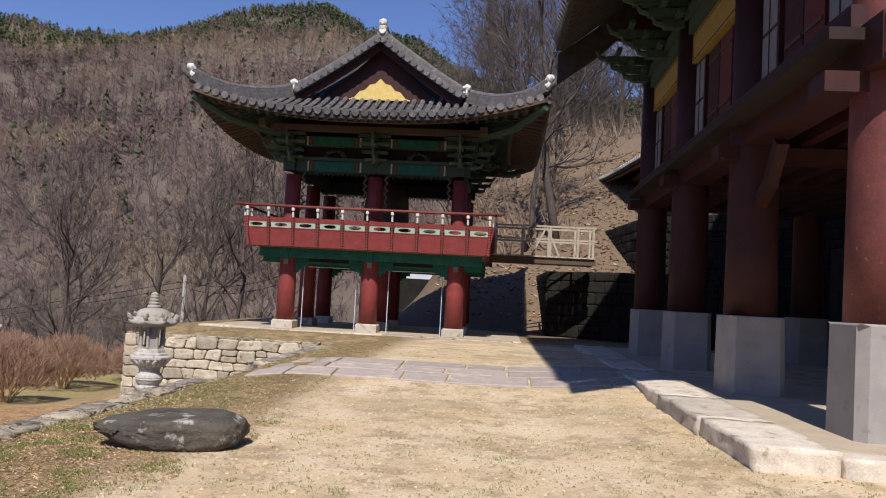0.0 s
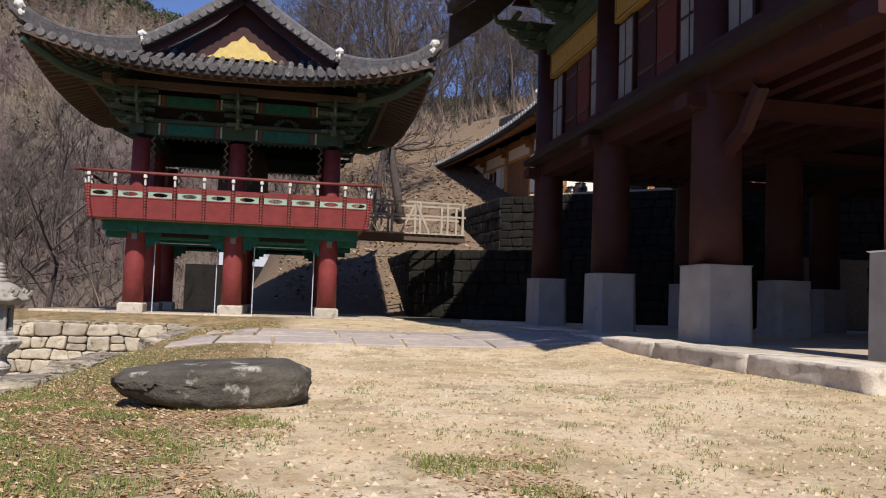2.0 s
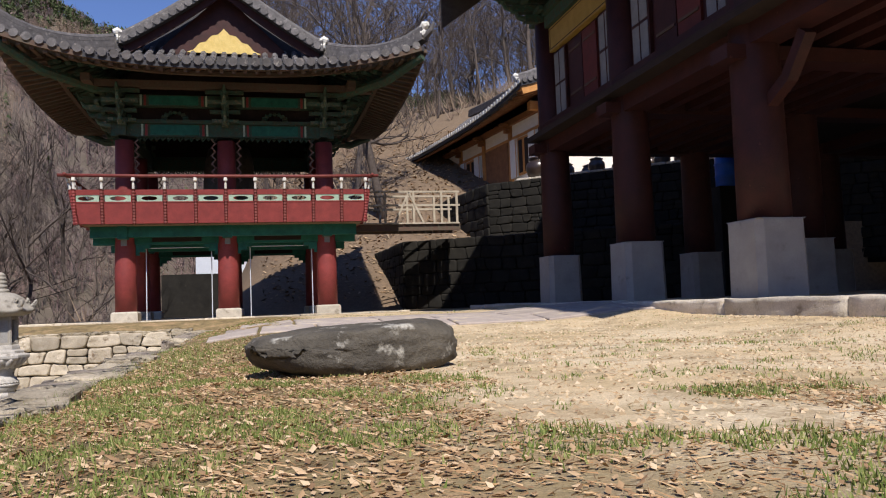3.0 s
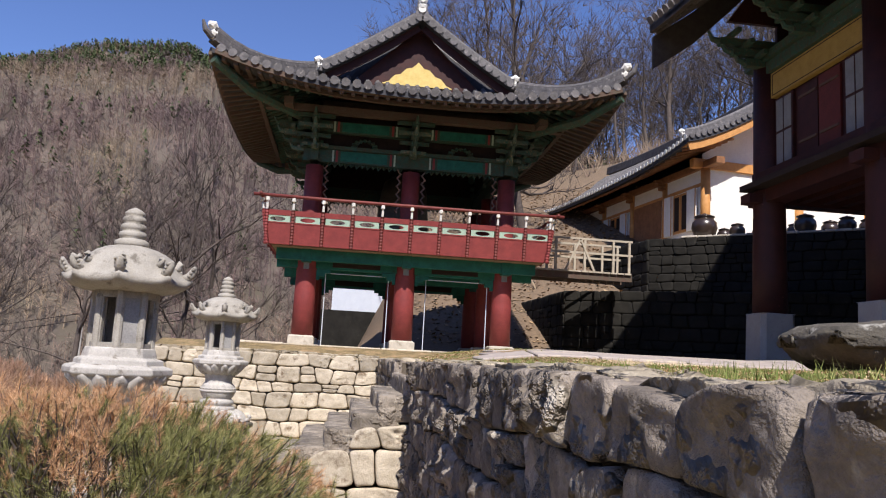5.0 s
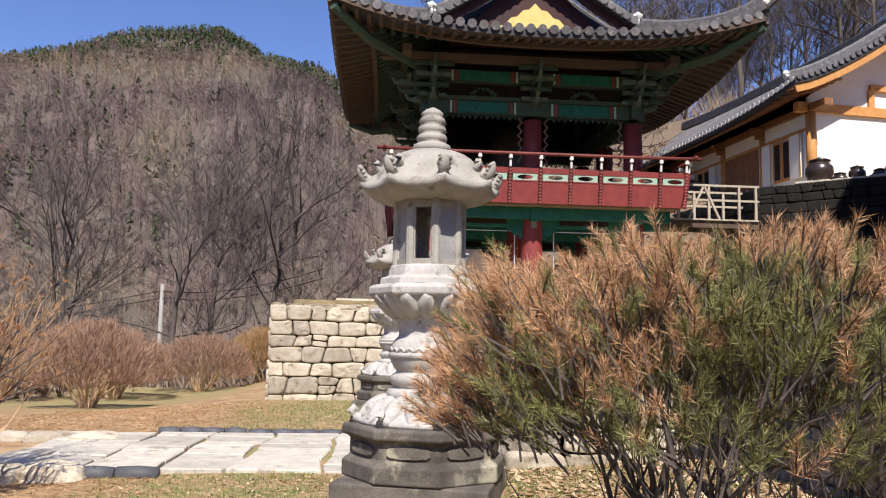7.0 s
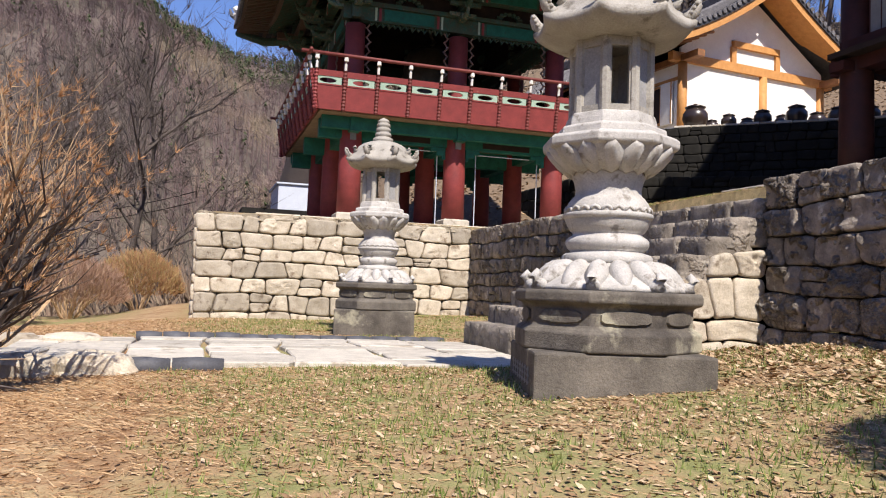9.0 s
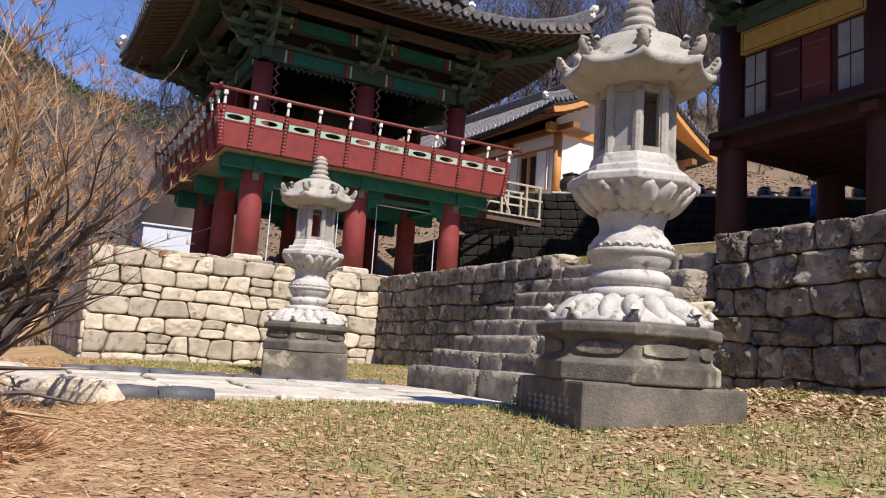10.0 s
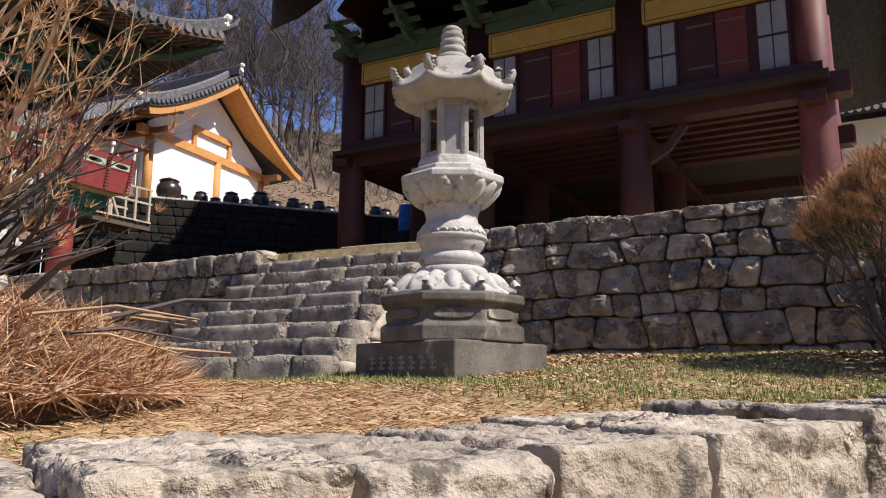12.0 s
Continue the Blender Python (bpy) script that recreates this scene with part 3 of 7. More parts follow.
def build_pavilion():
    root = thing("bell_pavilion", "two-storey bell pavilion with red balcony, green beams and grey tiled roof", "pavilion", (PX, PY, 0))
    rnd = random.Random(3)
    cols = (-2.58, 0.0, 2.62)
    rows_ = (-2.6, 0.0, 2.6)
    for i in cols:
        for j in rows_:
            bm = bmesh.new()
            lathe(bm, [(0.46, 0.30), (0.46, 0.52), (0.40, 0.56)], 4, math.pi / 4, (i, j, 0))
            part("column_base", bm, M_SLAB, root, "square white stone column base")
            bm = bmesh.new()
            lathe(bm, [(0.275, 0.55), (0.27, 1.6), (0.255, 2.5), (0.25, 2.75), (0.24, 4.0), (0.235, 5.05)], 20, 0, (i, j, 0))
            part("column", bm, M_RED, root, "round oxide-red timber column", smooth=True)
            if abs(i) + abs(j) > 1:
                bm = bmesh.new()
                box(bm, i - 0.07, i + 0.07, j - 0.30 if j < 0 else j + 0.24, j - 0.24 if j < 0 else j + 0.30, 2.26, 2.62)
                part("column_plate", bm, M_PANE, root, "small weathered carved plate")
    # floor frame: green beams and boards
    for a in cols:
        bm = bmesh.new()
        box(bm, a - 0.12, a + 0.12, -3.15, 3.15, 2.42, 2.74)
        part("floor_beam", bm, M_GREEN, root)
    for j in (-3.0, -2.6, 0.0, 2.6, 3.0):
        bm = bmesh.new()
        box(bm, -3.35, 3.4, j - 0.1, j + 0.1, 2.46 if abs(j) > 2.8 else 2.30, 2.735)
        part("floor_beam", bm, M_GREEN, root)
    for j in (-2.6, 2.6):
        for a, b in zip(cols, cols[1:]):
            m = (a + b) / 2
            bm = bmesh.new()
            box(bm, m - 0.62, m + 0.62, j - 0.135, j - 0.105, 2.36, 2.52)
            part("beam_panel", bm, M_DARK, root, "near-black panel on the beam face")
            for sgn, c in ((1, a), (-1, b)):
                bm = bmesh.new()
                for k in range(3):
                    x0, x1 = c + sgn * 0.26, c + sgn * (0.62 - 0.14 * k)
                    box(bm, min(x0, x1), max(x0, x1), j - 0.08, j + 0.08, 2.20 - 0.09 * k, 2.295 - 0.09 * k)
                part("corner_bracket", bm, M_GREEN, root)
    bm = bmesh.new()
    box(bm, -3.45, 3.5, -3.45, 3.5, 2.74, 2.84)
    part("floor", bm, M_WOOD, root, "plank balcony floor")
    # balcony: flared red boards with oval openings, little posts and a rail, on four sides
    for q in range(4):
        turn = Matrix.Rotation(q * math.pi / 2, 4, 'Z')
        lo, hi = 3.54, 3.74
        side = thing("balcony_side", "", "", (0, 0, 0))
        side.parent = root
        side.matrix_basis = turn

        def flare(z):
            return lo + (hi - lo) * (z - 2.74) / (3.95 - 2.74)

        def slab(bm, x0, x1, z0, z1, t=0.05, off=0.0):
            vs = box(bm, x0, x1, 0, t, z0, z1)
            for v in vs:
                f = flare(v.co.z)
                v.co.x = max(-f, min(f, v.co.x))
                v.co.y = -f + v.co.y + off
        n = 10
        for k in range(n):
            a, b = -3.7 + 7.4 * k / n, -3.7 + 7.4 * (k + 1) / n
            bm = bmesh.new()
            slab(bm, a, b, 2.76, 3.28)
            part("board", bm, M_RED, side)
            # oval band: frame round a lens-shaped hole
            bm = bmesh.new()
            cx, rx, rz, cz = (a + b) / 2, 0.19, 0.055, 3.385
            ring_o, ring_i = [], []
            for s in range(16):
                t = 2 * math.pi * s / 16
                c, d = math.cos(t), math.sin(t)
                kx = 1 / max(abs(c), abs(d))
                ring_o.append((cx + 0.30 * c * kx, cz + 0.085 * d * kx))
                ring_i.append((cx + rx * c, cz + rz * d))
            vo = [bm.verts.new((x, -flare(z) + 0.005, z)) for x, z in ring_o]
            vi = [bm.verts.new((x, -flare(z) + 0.005, z)) for x, z in ring_i]
            vb = [bm.verts.new((x, -flare(z) + 0.05, z)) for x, z in ring_i]
            for s in range(16):
                t = (s + 1) % 16
                bm.faces.new((vo[s], vo[t], vi[t], vi[s]))
                bm.faces.new((vi[s], vi[t], vb[t], vb[s]))
            part("oval_panel", bm, M_OVAL, side, "pale green panel with an oval opening")
            bm = bmesh.new()
            slab(bm, a, b, 3.47, 3.60, 0.06, -0.005)
            part("board", bm, M_RED, side)
        bm = bmesh.new()
        slab(bm, -3.7, 3.7, 3.275, 3.305, 0.06, -0.01)
        part("strip", bm, M_RED, side)
        for k in range(n + 1):
            x = -3.7 + 7.4 * k / n
            x = max(-3.6, min(3.6, x))
            bm = bmesh.new()
            zs = [2.74 + 0.0375 * s for s in range(24)]
            tube(bm, [(x, -flare(z) - 0.02, z) for z in zs], [0.05 if s % 2 else 0.036 for s in range(24)], 6)
            pst = part("baluster", bm, M_BAL if 0 < k < n else M_RED, side)
            bm = bmesh.new()
            tube(bm, [(x, -flare(3.62) - 0.02, 3.62), (x, -flare(3.78) - 0.02, 3.76), (x, -flare(3.86) - 0.02, 3.82), (x, -flare(3.9) - 0.02, 3.90)], [0.032, 0.03, 0.052, 0.045], 8)
            part("baluster_head", bm, M_PLASTER, pst, "white-topped lotus baluster head")
        bm = bmesh.new()
        tube(bm, [(-3.95, -3.76, 3.95), (-2, -3.76, 3.93), (0, -3.76, 3.93), (2, -3.76, 3.93), (3.95, -3.76, 3.95)], [0.042] * 5, 8)
        part("rail", bm, M_BAL, side, "round weathered dark-red rail", smooth=True)
    # upper storey: beams, painted panels, brackets
    for q in range(4):
        turn = Matrix.Rotation(q * math.pi / 2, 4, 'Z')

        def bx(name, x0, x1, y0, y1, z0, z1, m, label=""):
            bm = bmesh.new()
            box(bm, x0, x1, y0, y1, z0, z1, turn)
            return part(name, bm, m, root, label)
        bx("head_beam", -2.9, 2.9, -2.72, -2.50, 5.16, 5.50, M_DANC)
        bx("head_plate", -3.0, 3.0, -2.80, -2.45, 5.50, 5.60, M_DANC)
        bx("purlin", -3.9, 3.9, -3.40, -3.18, 6.30, 6.48, M_WOODG, "grey weathered eaves purlin")
        bx("upper_beam", -3.1, 3.1, -2.95, -2.75, 5.92, 6.22, M_DANC)
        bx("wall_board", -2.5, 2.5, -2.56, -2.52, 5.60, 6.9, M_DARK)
        for a, b in ((-2.6, 0.0), (0.0, 2.6)):
            m = (a + b) / 2
            bx("green_panel", m - 0.62, m + 0.62, -2.745, -2.722, 5.20, 5.47, M_GREEN, "bright green painted beam panel")
            bx("green_panel", m - 0.62, m + 0.62, -2.975, -2.952, 5.95, 6.19, M_GREEN, "bright green painted beam panel")
            for s in (-1, 1):
                bx("red_stripe", m + s * 0.72 - 0.03, m + s * 0.72 + 0.03, -2.742, -2.722, 5.18, 5.49, M_RED)
                bx("red_stripe", m + s * 0.72 - 0.03, m + s * 0.72 + 0.03, -2.972, -2.952, 5.93, 6.21, M_RED)
                bx("stripe", m + s * 0.82 - 0.025, m + s * 0.82 + 0.025, -2.742, -2.722, 5.18, 5.49, M_OVAL)
                bx("stripe", m + s * 0.82 - 0.025, m + s * 0.82 + 0.025, -2.972, -2.952, 5.93, 6.21, M_OVAL)
            # carved fringe under the beam and along the columns
            bm = bmesh.new()
            for k in range(14):
                x = a + 0.35 + (b - a - 0.7) * k / 13
                tube(bm, [turn @ Vector((x, -2.62, 5.165)), turn @ Vector((x + 0.04, -2.64, 5.08 - 0.03 * (k % 2))), turn @ Vector((x + 0.10, -2.62, 5.15))], [0.035, 0.03, 0.03], 5)
            part("carved_fringe", bm, M_DANC, root)
            for c, s in ((a, 1), (b, -1)):
                bm = bmesh.new()
                wave = [turn @ Vector((c + s * (0.33 + 0.065 * math.sin(k * 0.85)), -2.63 + 0.012 * math.cos(k * 0.85), 3.95 + 0.03 * k + 0.03 * math.sin(k * 1.7))) for k in range(40)]
                tube(bm, wave, [0.021] * 40, 5)
                part("carved_scroll", bm, M_SCROLL, root, "openwork scroll beside the column")
            # bracket sets between the columns
            bm = bmesh.new()
            for k in range(9):
                t = math.pi * k / 8
                r = 0.36
                tube(bm, [turn @ Vector((m + r * math.cos(t), -2.66, 5.6 + 0.24 * math.sin(t))), turn @ Vector((m + r * math.cos(t) * 0.6, -2.68, 5.6 + 0.2 * math.sin(t)))], [0.06, 0.05], 6)
            part("flower_block", bm, M_DANC, root, "painted flower-shaped beam block")
        for c in (-2.6, 0.0, 2.6):
            for k, (y, z) in enumerate(((-2.85, 5.42), (-3.05, 5.62), (-3.2, 5.85), (-3.3, 6.08))):
                bm = bmesh.new()
                box(bm, c - 0.09, c + 0.09, y - 0.22 - 0.02 * k, -2.4, z, z + 0.13, turn)
                tube(bm, [turn @ Vector((c, y - 0.2, z + 0.06)), turn @ Vector((c, y - 0.36, z + 0.10)), turn @ Vector((c, y - 0.44, z + 0.24))], [0.07, 0.055, 0.025], 6)
                box(bm, c - 0.34 - 0.05 * k, c + 0.34 + 0.05 * k, y - 0.05, y + 0.05, z + 0.10, z + 0.19, turn)
                part("bracket_arm", bm, M_DANC if k % 2 else M_DANB, root, "painted wing bracket")
        # rafters in two tiers and eave boards
        for k in range(35):
            u = -4.76 + 9.52 * k / 34
            reach = HALF - 0.10 + 0.12 * (abs(u) / HALF) ** 3
            inner = max(2.3, abs(u) - 0.1)
            if inner > reach - 0.25:
                continue
            top_at = lambda r: 6.45 + prof(HALF - r) + lift(abs(u) / HALF) * max(0, 1 - (HALF - r) / 2.6) ** 1.2
            mid = max(inner, reach - 0.95)
            if mid - inner > 0.2:
                bm = bmesh.new()
                tube(bm, [turn @ Vector((u, -inner, top_at(inner) - 0.24)), turn @ Vector((u, -mid - 0.06, top_at(min(HALF, mid)) - 0.25))], [0.068, 0.065], 8)
                part("rafter", bm, M_RAFT, root, "round green-painted rafter", smooth=True)
            bm = bmesh.new()
            band(bm, [turn @ Vector((u, -max(inner, mid - 0.25), top_at(max(inner, mid - 0.25)) - 0.235)), turn @ Vector((u, -reach, 6.45 + lift(u / HALF) - 0.20))], 0.095, 0.09)
            part("flying_rafter", bm, M_WOODG, root, "square weathered flying rafter")
        for off, drop, w, hh in ((0.08, 0.13, 0.10, 0.12), (0.98, 0.09, 0.12, 0.10)):
            bm = bmesh.new()
            pts = []
            for k in range(25):
                f = -1 + k / 12
                r = HALF - off
                pts.append(turn @ Vector((f * r, -r - 0.12 * abs(f) ** 3, 6.45 + prof(off) * 0.7 + lift(f) * max(0, 1 - off / 2.6) ** 1.2 - drop - (0.12 if off > 0.5 else 0.0))))
            band(bm, pts, w, hh)
            part("eave_board", bm, M_WOODG, root)
    # roof skin with thickness
    n = 44
    bm = bmesh.new()
    g = [[None] * (n + 1) for _ in range(n + 1)]
    h = [[None] * (n + 1) for _ in range(n + 1)]
    for i in range(n + 1):
        for j in range(n + 1):
            u, v = -HALF + 2 * HALF * i / n, -HALF + 2 * HALF * j / n
            z = pav_z(u, v)
            g[i][j] = bm.verts.new((u, v, z))
            h[i][j] = bm.verts.new((u, v, z - 0.12))
    for i in range(n):
        for j in range(n):
            bm.faces.new((g[i][j], g[i + 1][j], g[i + 1][j + 1], g[i][j + 1]))
            bm.faces.new((h[i][j], h[i][j + 1], h[i + 1][j + 1], h[i + 1][j]))
    for i in range(n):
        for a, b in (((i, 0), (i + 1, 0)), ((i, n), (i + 1, n)), ((0, i), (0, i + 1)), ((n, i), (n, i + 1))):
            bm.faces.new((g[a[0]][a[1]], g[b[0]][b[1]], h[b[0]][b[1]], h[a[0]][a[1]]))
    part("roof_skin", bm, M_TILE_D, root, "bedding of concave grey tiles")
    # rows of convex tiles on the four slopes
    step = 0.268
    m = int(HALF / step)
    for s in (-1, 1):
        for k in range(-m, m + 1):
            u = k * step
            inner = max(abs(u), HALF - GAB) + 0.02
            if inner < HALF - 0.15:
                pts = [(u, s * (inner + (HALF + 0.06 - inner) * t / 5), pav_z(u, s * min(HALF, inner + (HALF - inner) * t / 5)) + 0.05) for t in range(6)]
                tile_row(root, pts)
        for k in range(-m, m + 1):
            v = k * step
            inner = max(abs(v), 0.1) + 0.02 if abs(v) > HALF - GAB else 0.1
            if inner < HALF - 0.15:
                pts = [(s * (inner + (HALF + 0.06 - inner) * t / 8), v, pav_z(s * min(HALF, inner + (HALF - inner) * t / 8), v) + 0.05) for t in range(9)]
                tile_row(root, pts)
    # ridges, verges and gables
    top = 6.45 + prof(HALF)
    vg = HALF - GAB + 0.62
    ridge(root, [(0, 0, top), (0, vg * 0.5, top + 0.02), (0, vg, top + 0.14)], 0.34, 0.42, True)
    ridge(root, [(0, 0.0, top), (0, -vg * 0.5, top + 0.02), (0, -vg, top + 0.14)], 0.34, 0.42, True)
    for s in (-1, 1):
        bm = bmesh.new()
        lathe(bm, [(0.12, 0.0), (0.14, 0.08), (0.09, 0.15), (0.14, 0.22), (0.15, 0.27), (0.05, 0.34)], 10, 0, (0, s * (vg - 0.05), top + 0.42))
        part("finial", bm, M_PLASTER, root, "white ornamental ridge finial")
        for t in (-1, 1):
            d_end = HALF - GAB + 0.15
            vz = [(t * d_end * k / 7, s * vg, 6.45 + prof(HALF - d_end * k / 7) + 0.06) for k in range(8)]
            vz2 = [(x, y - s * 0.16, z) for x, y, z in vz]
            ridge(root, vz2 + [(t * (d_end + 0.18), s * (vg - 0.1), vz2[-1][2] - 0.02)], 0.28, 0.30, True, "verge_ridge")
            # verge overhang and its tile ends
            bm = bmesh.new()
            band(bm, [(x, y + s * 0.02, z - 0.13) for x, y, z in vz], 0.62, 0.12)
            part("verge", bm, M_TILE_D, root)
            for k in range(13):
                d = d_end * (k + 0.4) / 12.6
                z = 6.45 + prof(HALF - d) + 0.05
                bm = bmesh.new()
                tube(bm, [(t * d, s * (vg - 0.15), z), (t * d, s * (vg + 0.34), z), (t * d, s * (vg + 0.36), z)], [0.085, 0.085, 0.105], 9)
                part("verge_tile", bm, M_TILE, root)
            bm = bmesh.new()
            band(bm, [(x * 0.97, s * (vg + 0.10), z - 0.34) for x, y, z in vz], 0.07, 0.22)
            part("bargeboard", bm, M_REDD, root, "dark red bargeboard")
            # hip ridge out to the upturned corner
            k0, k1 = HALF - GAB + 0.18, HALF + 0.02
            pts = [(t * (k0 + (k1 - k0) * k / 7), s * (k0 + (k1 - k0) * k / 7), pav_z(t * (k0 + (k1 - k0) * k / 7 - 0.02), s * (k0 + (k1 - k0) * k / 7 - 0.03)) + 0.05 + 0.10 * (k / 7) ** 3) for k in range(8)]
            ridge(root, pts, 0.26, 0.34, True, "hip_ridge")
            e = pts[-1]
            bm = bmesh.new()
            tube(bm, [(e[0], e[1], e[2] + 0.1), (e[0] + t * 0.14, e[1] + s * 0.14, e[2] + 0.22), (e[0] + t * 0.2, e[1] + s * 0.2, e[2] + 0.42)], [0.09, 0.07, 0.03], 8)
            part("corner_tile", bm, M_TILE, root, "upturned dark corner tile")
            bm = bmesh.new()
            tube(bm, [(t * 2.4, s * 2.4, 6.2), (t * 4.2, s * 4.2, 6.42), (t * 5.0, s * 5.0, 6.85)], [0.14, 0.13, 0.11], 8)
            part("hip_rafter", bm, M_DANC, root, "faded painted corner rafter")
        # yellow gable, cut to the part the verge's scalloped shadow leaves lit
        gy = s * (HALF - GAB + 0.48)
        bm = bmesh.new()
        w, z0 = 0.95, 6.45 + prof(GAB - 0.48) + 0.10
        edge = [(-w, z0), (w, z0)]
        for k in range(13):
            f = 1 - k / 6
            zz = z0 + 0.68 * (1 - abs(f)) ** 0.85 - (0.07 if k % 2 else 0.0)
            edge.append((f * w, max(z0 + 0.02, zz)))
        a = [bm.verts.new((x, gy, z)) for x, z in edge]
        b = [bm.verts.new((x, gy - s * 0.06, z)) for x, z in edge]
        bm.faces.new(a)
        bm.faces.new(b[::-1])
        for k in range(len(a)):
            bm.faces.new((a[k], a[(k + 1) % len(a)], b[(k + 1) % len(a)], b[k]))
        part("gable_panel", bm, M_YEL, root, "yellow gable panel cut to its sunlit outline")
        # dark wall behind stands for the shaded rest of the gable
        bm = bmesh.new()
        box(bm, -2.25, 2.25, min(gy - s * 0.2, gy - s * 0.10), max(gy - s * 0.2, gy - s * 0.10), z0 - 0.5, top - 0.1)
        for v in bm.verts:
            if v.co.z > z0:
                v.co.x *= 0.02
        part("gable_wall", bm, M_REDD, root)
    # ceiling boards above the bell
    bm = bmesh.new()
    box(bm, -2.6, 2.6, -2.6, 2.6, 6.5, 6.6)
    part("upper_ceiling", bm, M_DARK, root)
    return root


M_DANB = mat("blue-green painted bracket", (0.04, 0.13, 0.11), (0.14, 0.15, 0.10), 10, 0.7, 0.3, 40, (0.30, 0.22, 0.14), 18, 0.3)
M_OVAL = mat("pale green paint", (0.42, 0.56, 0.44), (0.34, 0.46, 0.36), 6, 0.6, 0.1)
M_SCROLL = mat("faded scroll paint", (0.30, 0.15, 0.12), (0.18, 0.16, 0.13), 9, 0.7, 0.1)
M_WOODG = mat("weathered red-grey timber", (0.10, 0.085, 0.06), (0.11, 0.06, 0.045), 7, 0.8, 0.3, 40)
M_TILE_D = mat("dark concave tile", (0.06, 0.06, 0.065), (0.035, 0.035, 0.04), 7, 0.8, 0.3)
M_RAFT = mat("faded green rafter paint", (0.025, 0.085, 0.062), (0.05, 0.05, 0.035), 6, 0.75, 0.25, 40, (0.13, 0.09, 0.06), 11, 0.2)
build_pavilion()


def build_bell():
    root = thing("temple_bell", "large bronze temple bell hanging in the pavilion", "bell", (PX, PY, 0))
    bm = bmesh.new()
    lathe(bm, [(0.74, 3.55), (0.80, 3.60), (0.78, 3.75), (0.76, 4.4), (0.70, 5.0), (0.60, 5.35), (0.40, 5.5), (0.1, 5.55)], 28)
    part("bell_body", bm, M_BRONZE, root, smooth=True)
    bm = bmesh.new()
    tube(bm, [(0, 0, 5.5), (0.14, 0, 5.75), (0, 0, 5.95), (0, 0, 6.55)], [0.07, 0.06, 0.05, 0.04], 8)
    part("hook", bm, M_BRONZE, root, smooth=True)


build_bell()


def build_base():
    root = thing("pavilion_base", "low pale stone platform under the pavilion", "platform", kind="structure")
    rnd = random.Random(8)
    x = -8.75
    while x < 0.5:
        w = rnd.uniform(0.8, 1.5)
        bm = bmesh.new()
        box(bm, x + 0.006, min(0.7, x + w) - 0.006, 22.35, 22.95, 0.0, 0.33 + rnd.uniform(-0.012, 0.012))
        bmesh.ops.bevel(bm, geom=bm.edges[:], offset=0.02, segments=1, affect='EDGES')
        part("kerb_stone", bm, M_STONE, root)
        x += w
    bm = bmesh.new()
    box(bm, -8.75, 0.7, 22.9, 30.2, 0.0, 0.31)
    part("fill", bm, M_GRIT, root, "trodden pale grit floor")
    # lower front course
    x = -9.3
    while x < 0.9:
        w = rnd.uniform(0.9, 1.7)
        bm = bmesh.new()
        box(bm, x + 0.006, min(1.0, x + w) - 0.006, 21.55 + rnd.uniform(-0.05, 0.05), 22.36, -0.1, 0.21 + rnd.uniform(-0.02, 0.015))
        bmesh.ops.bevel(bm, geom=bm.edges[:], offset=0.03, segments=1, affect='EDGES')
        part("front_stone", bm, M_STONE, root)
        x += w


M_GRIT = mat("pale trodden grit", (0.50, 0.42, 0.30), (0.42, 0.34, 0.24), 4, 0.95, 0.5, 90)
build_base()


def build_frames():
    """Thin pale scaffold frames standing in the lower storey."""
    root = thing("steel_frame", "thin pale metal frame standing under the pavilion floor", "frame", (0, 0, 0.31))
    for x in (-6.05, -4.4, -3.4, -1.75):
        bm = bmesh.new()
        tube(bm, [(x, 23.75, 0), (x, 23.75, 1.95)], [0.013, 0.013], 6)
        part("upright", bm, M_METAL, root)
    for a, b in ((-6.05, -4.4), (-3.4, -1.75)):
        bm = bmesh.new()
        tube(bm, [(a, 23.75, 1.9), (b, 23.75, 1.9)], [0.012, 0.012], 6)
        part("crossbar", bm, M_METAL, root)


build_frames()

# ---- great hall on stone piers ----
HX = 3.56
HALL_Y = (7.78, 11.4, 15.15, 18.9)


def roughen(bm):
    bmesh.ops.subdivide_edges(bm, edges=bm.edges[:], cuts=9, use_grid_fill=True)
    for v in bm.verts:
        n = noise.noise_vector(v.co * 3.0) * 0.035 + noise.noise_vector(v.co * 9.0) * 0.022
        v.co += Vector((n.x, n.y * 0.3, n.z * 0.5))


M_EDGE = mat("sun-bleached granite edging", (0.68, 0.61, 0.50), (0.50, 0.44, 0.35), 5, 0.9, 0.7, 60, (0.30, 0.25, 0.18), 5, 0.25, vary=0.12, dist=0.02)


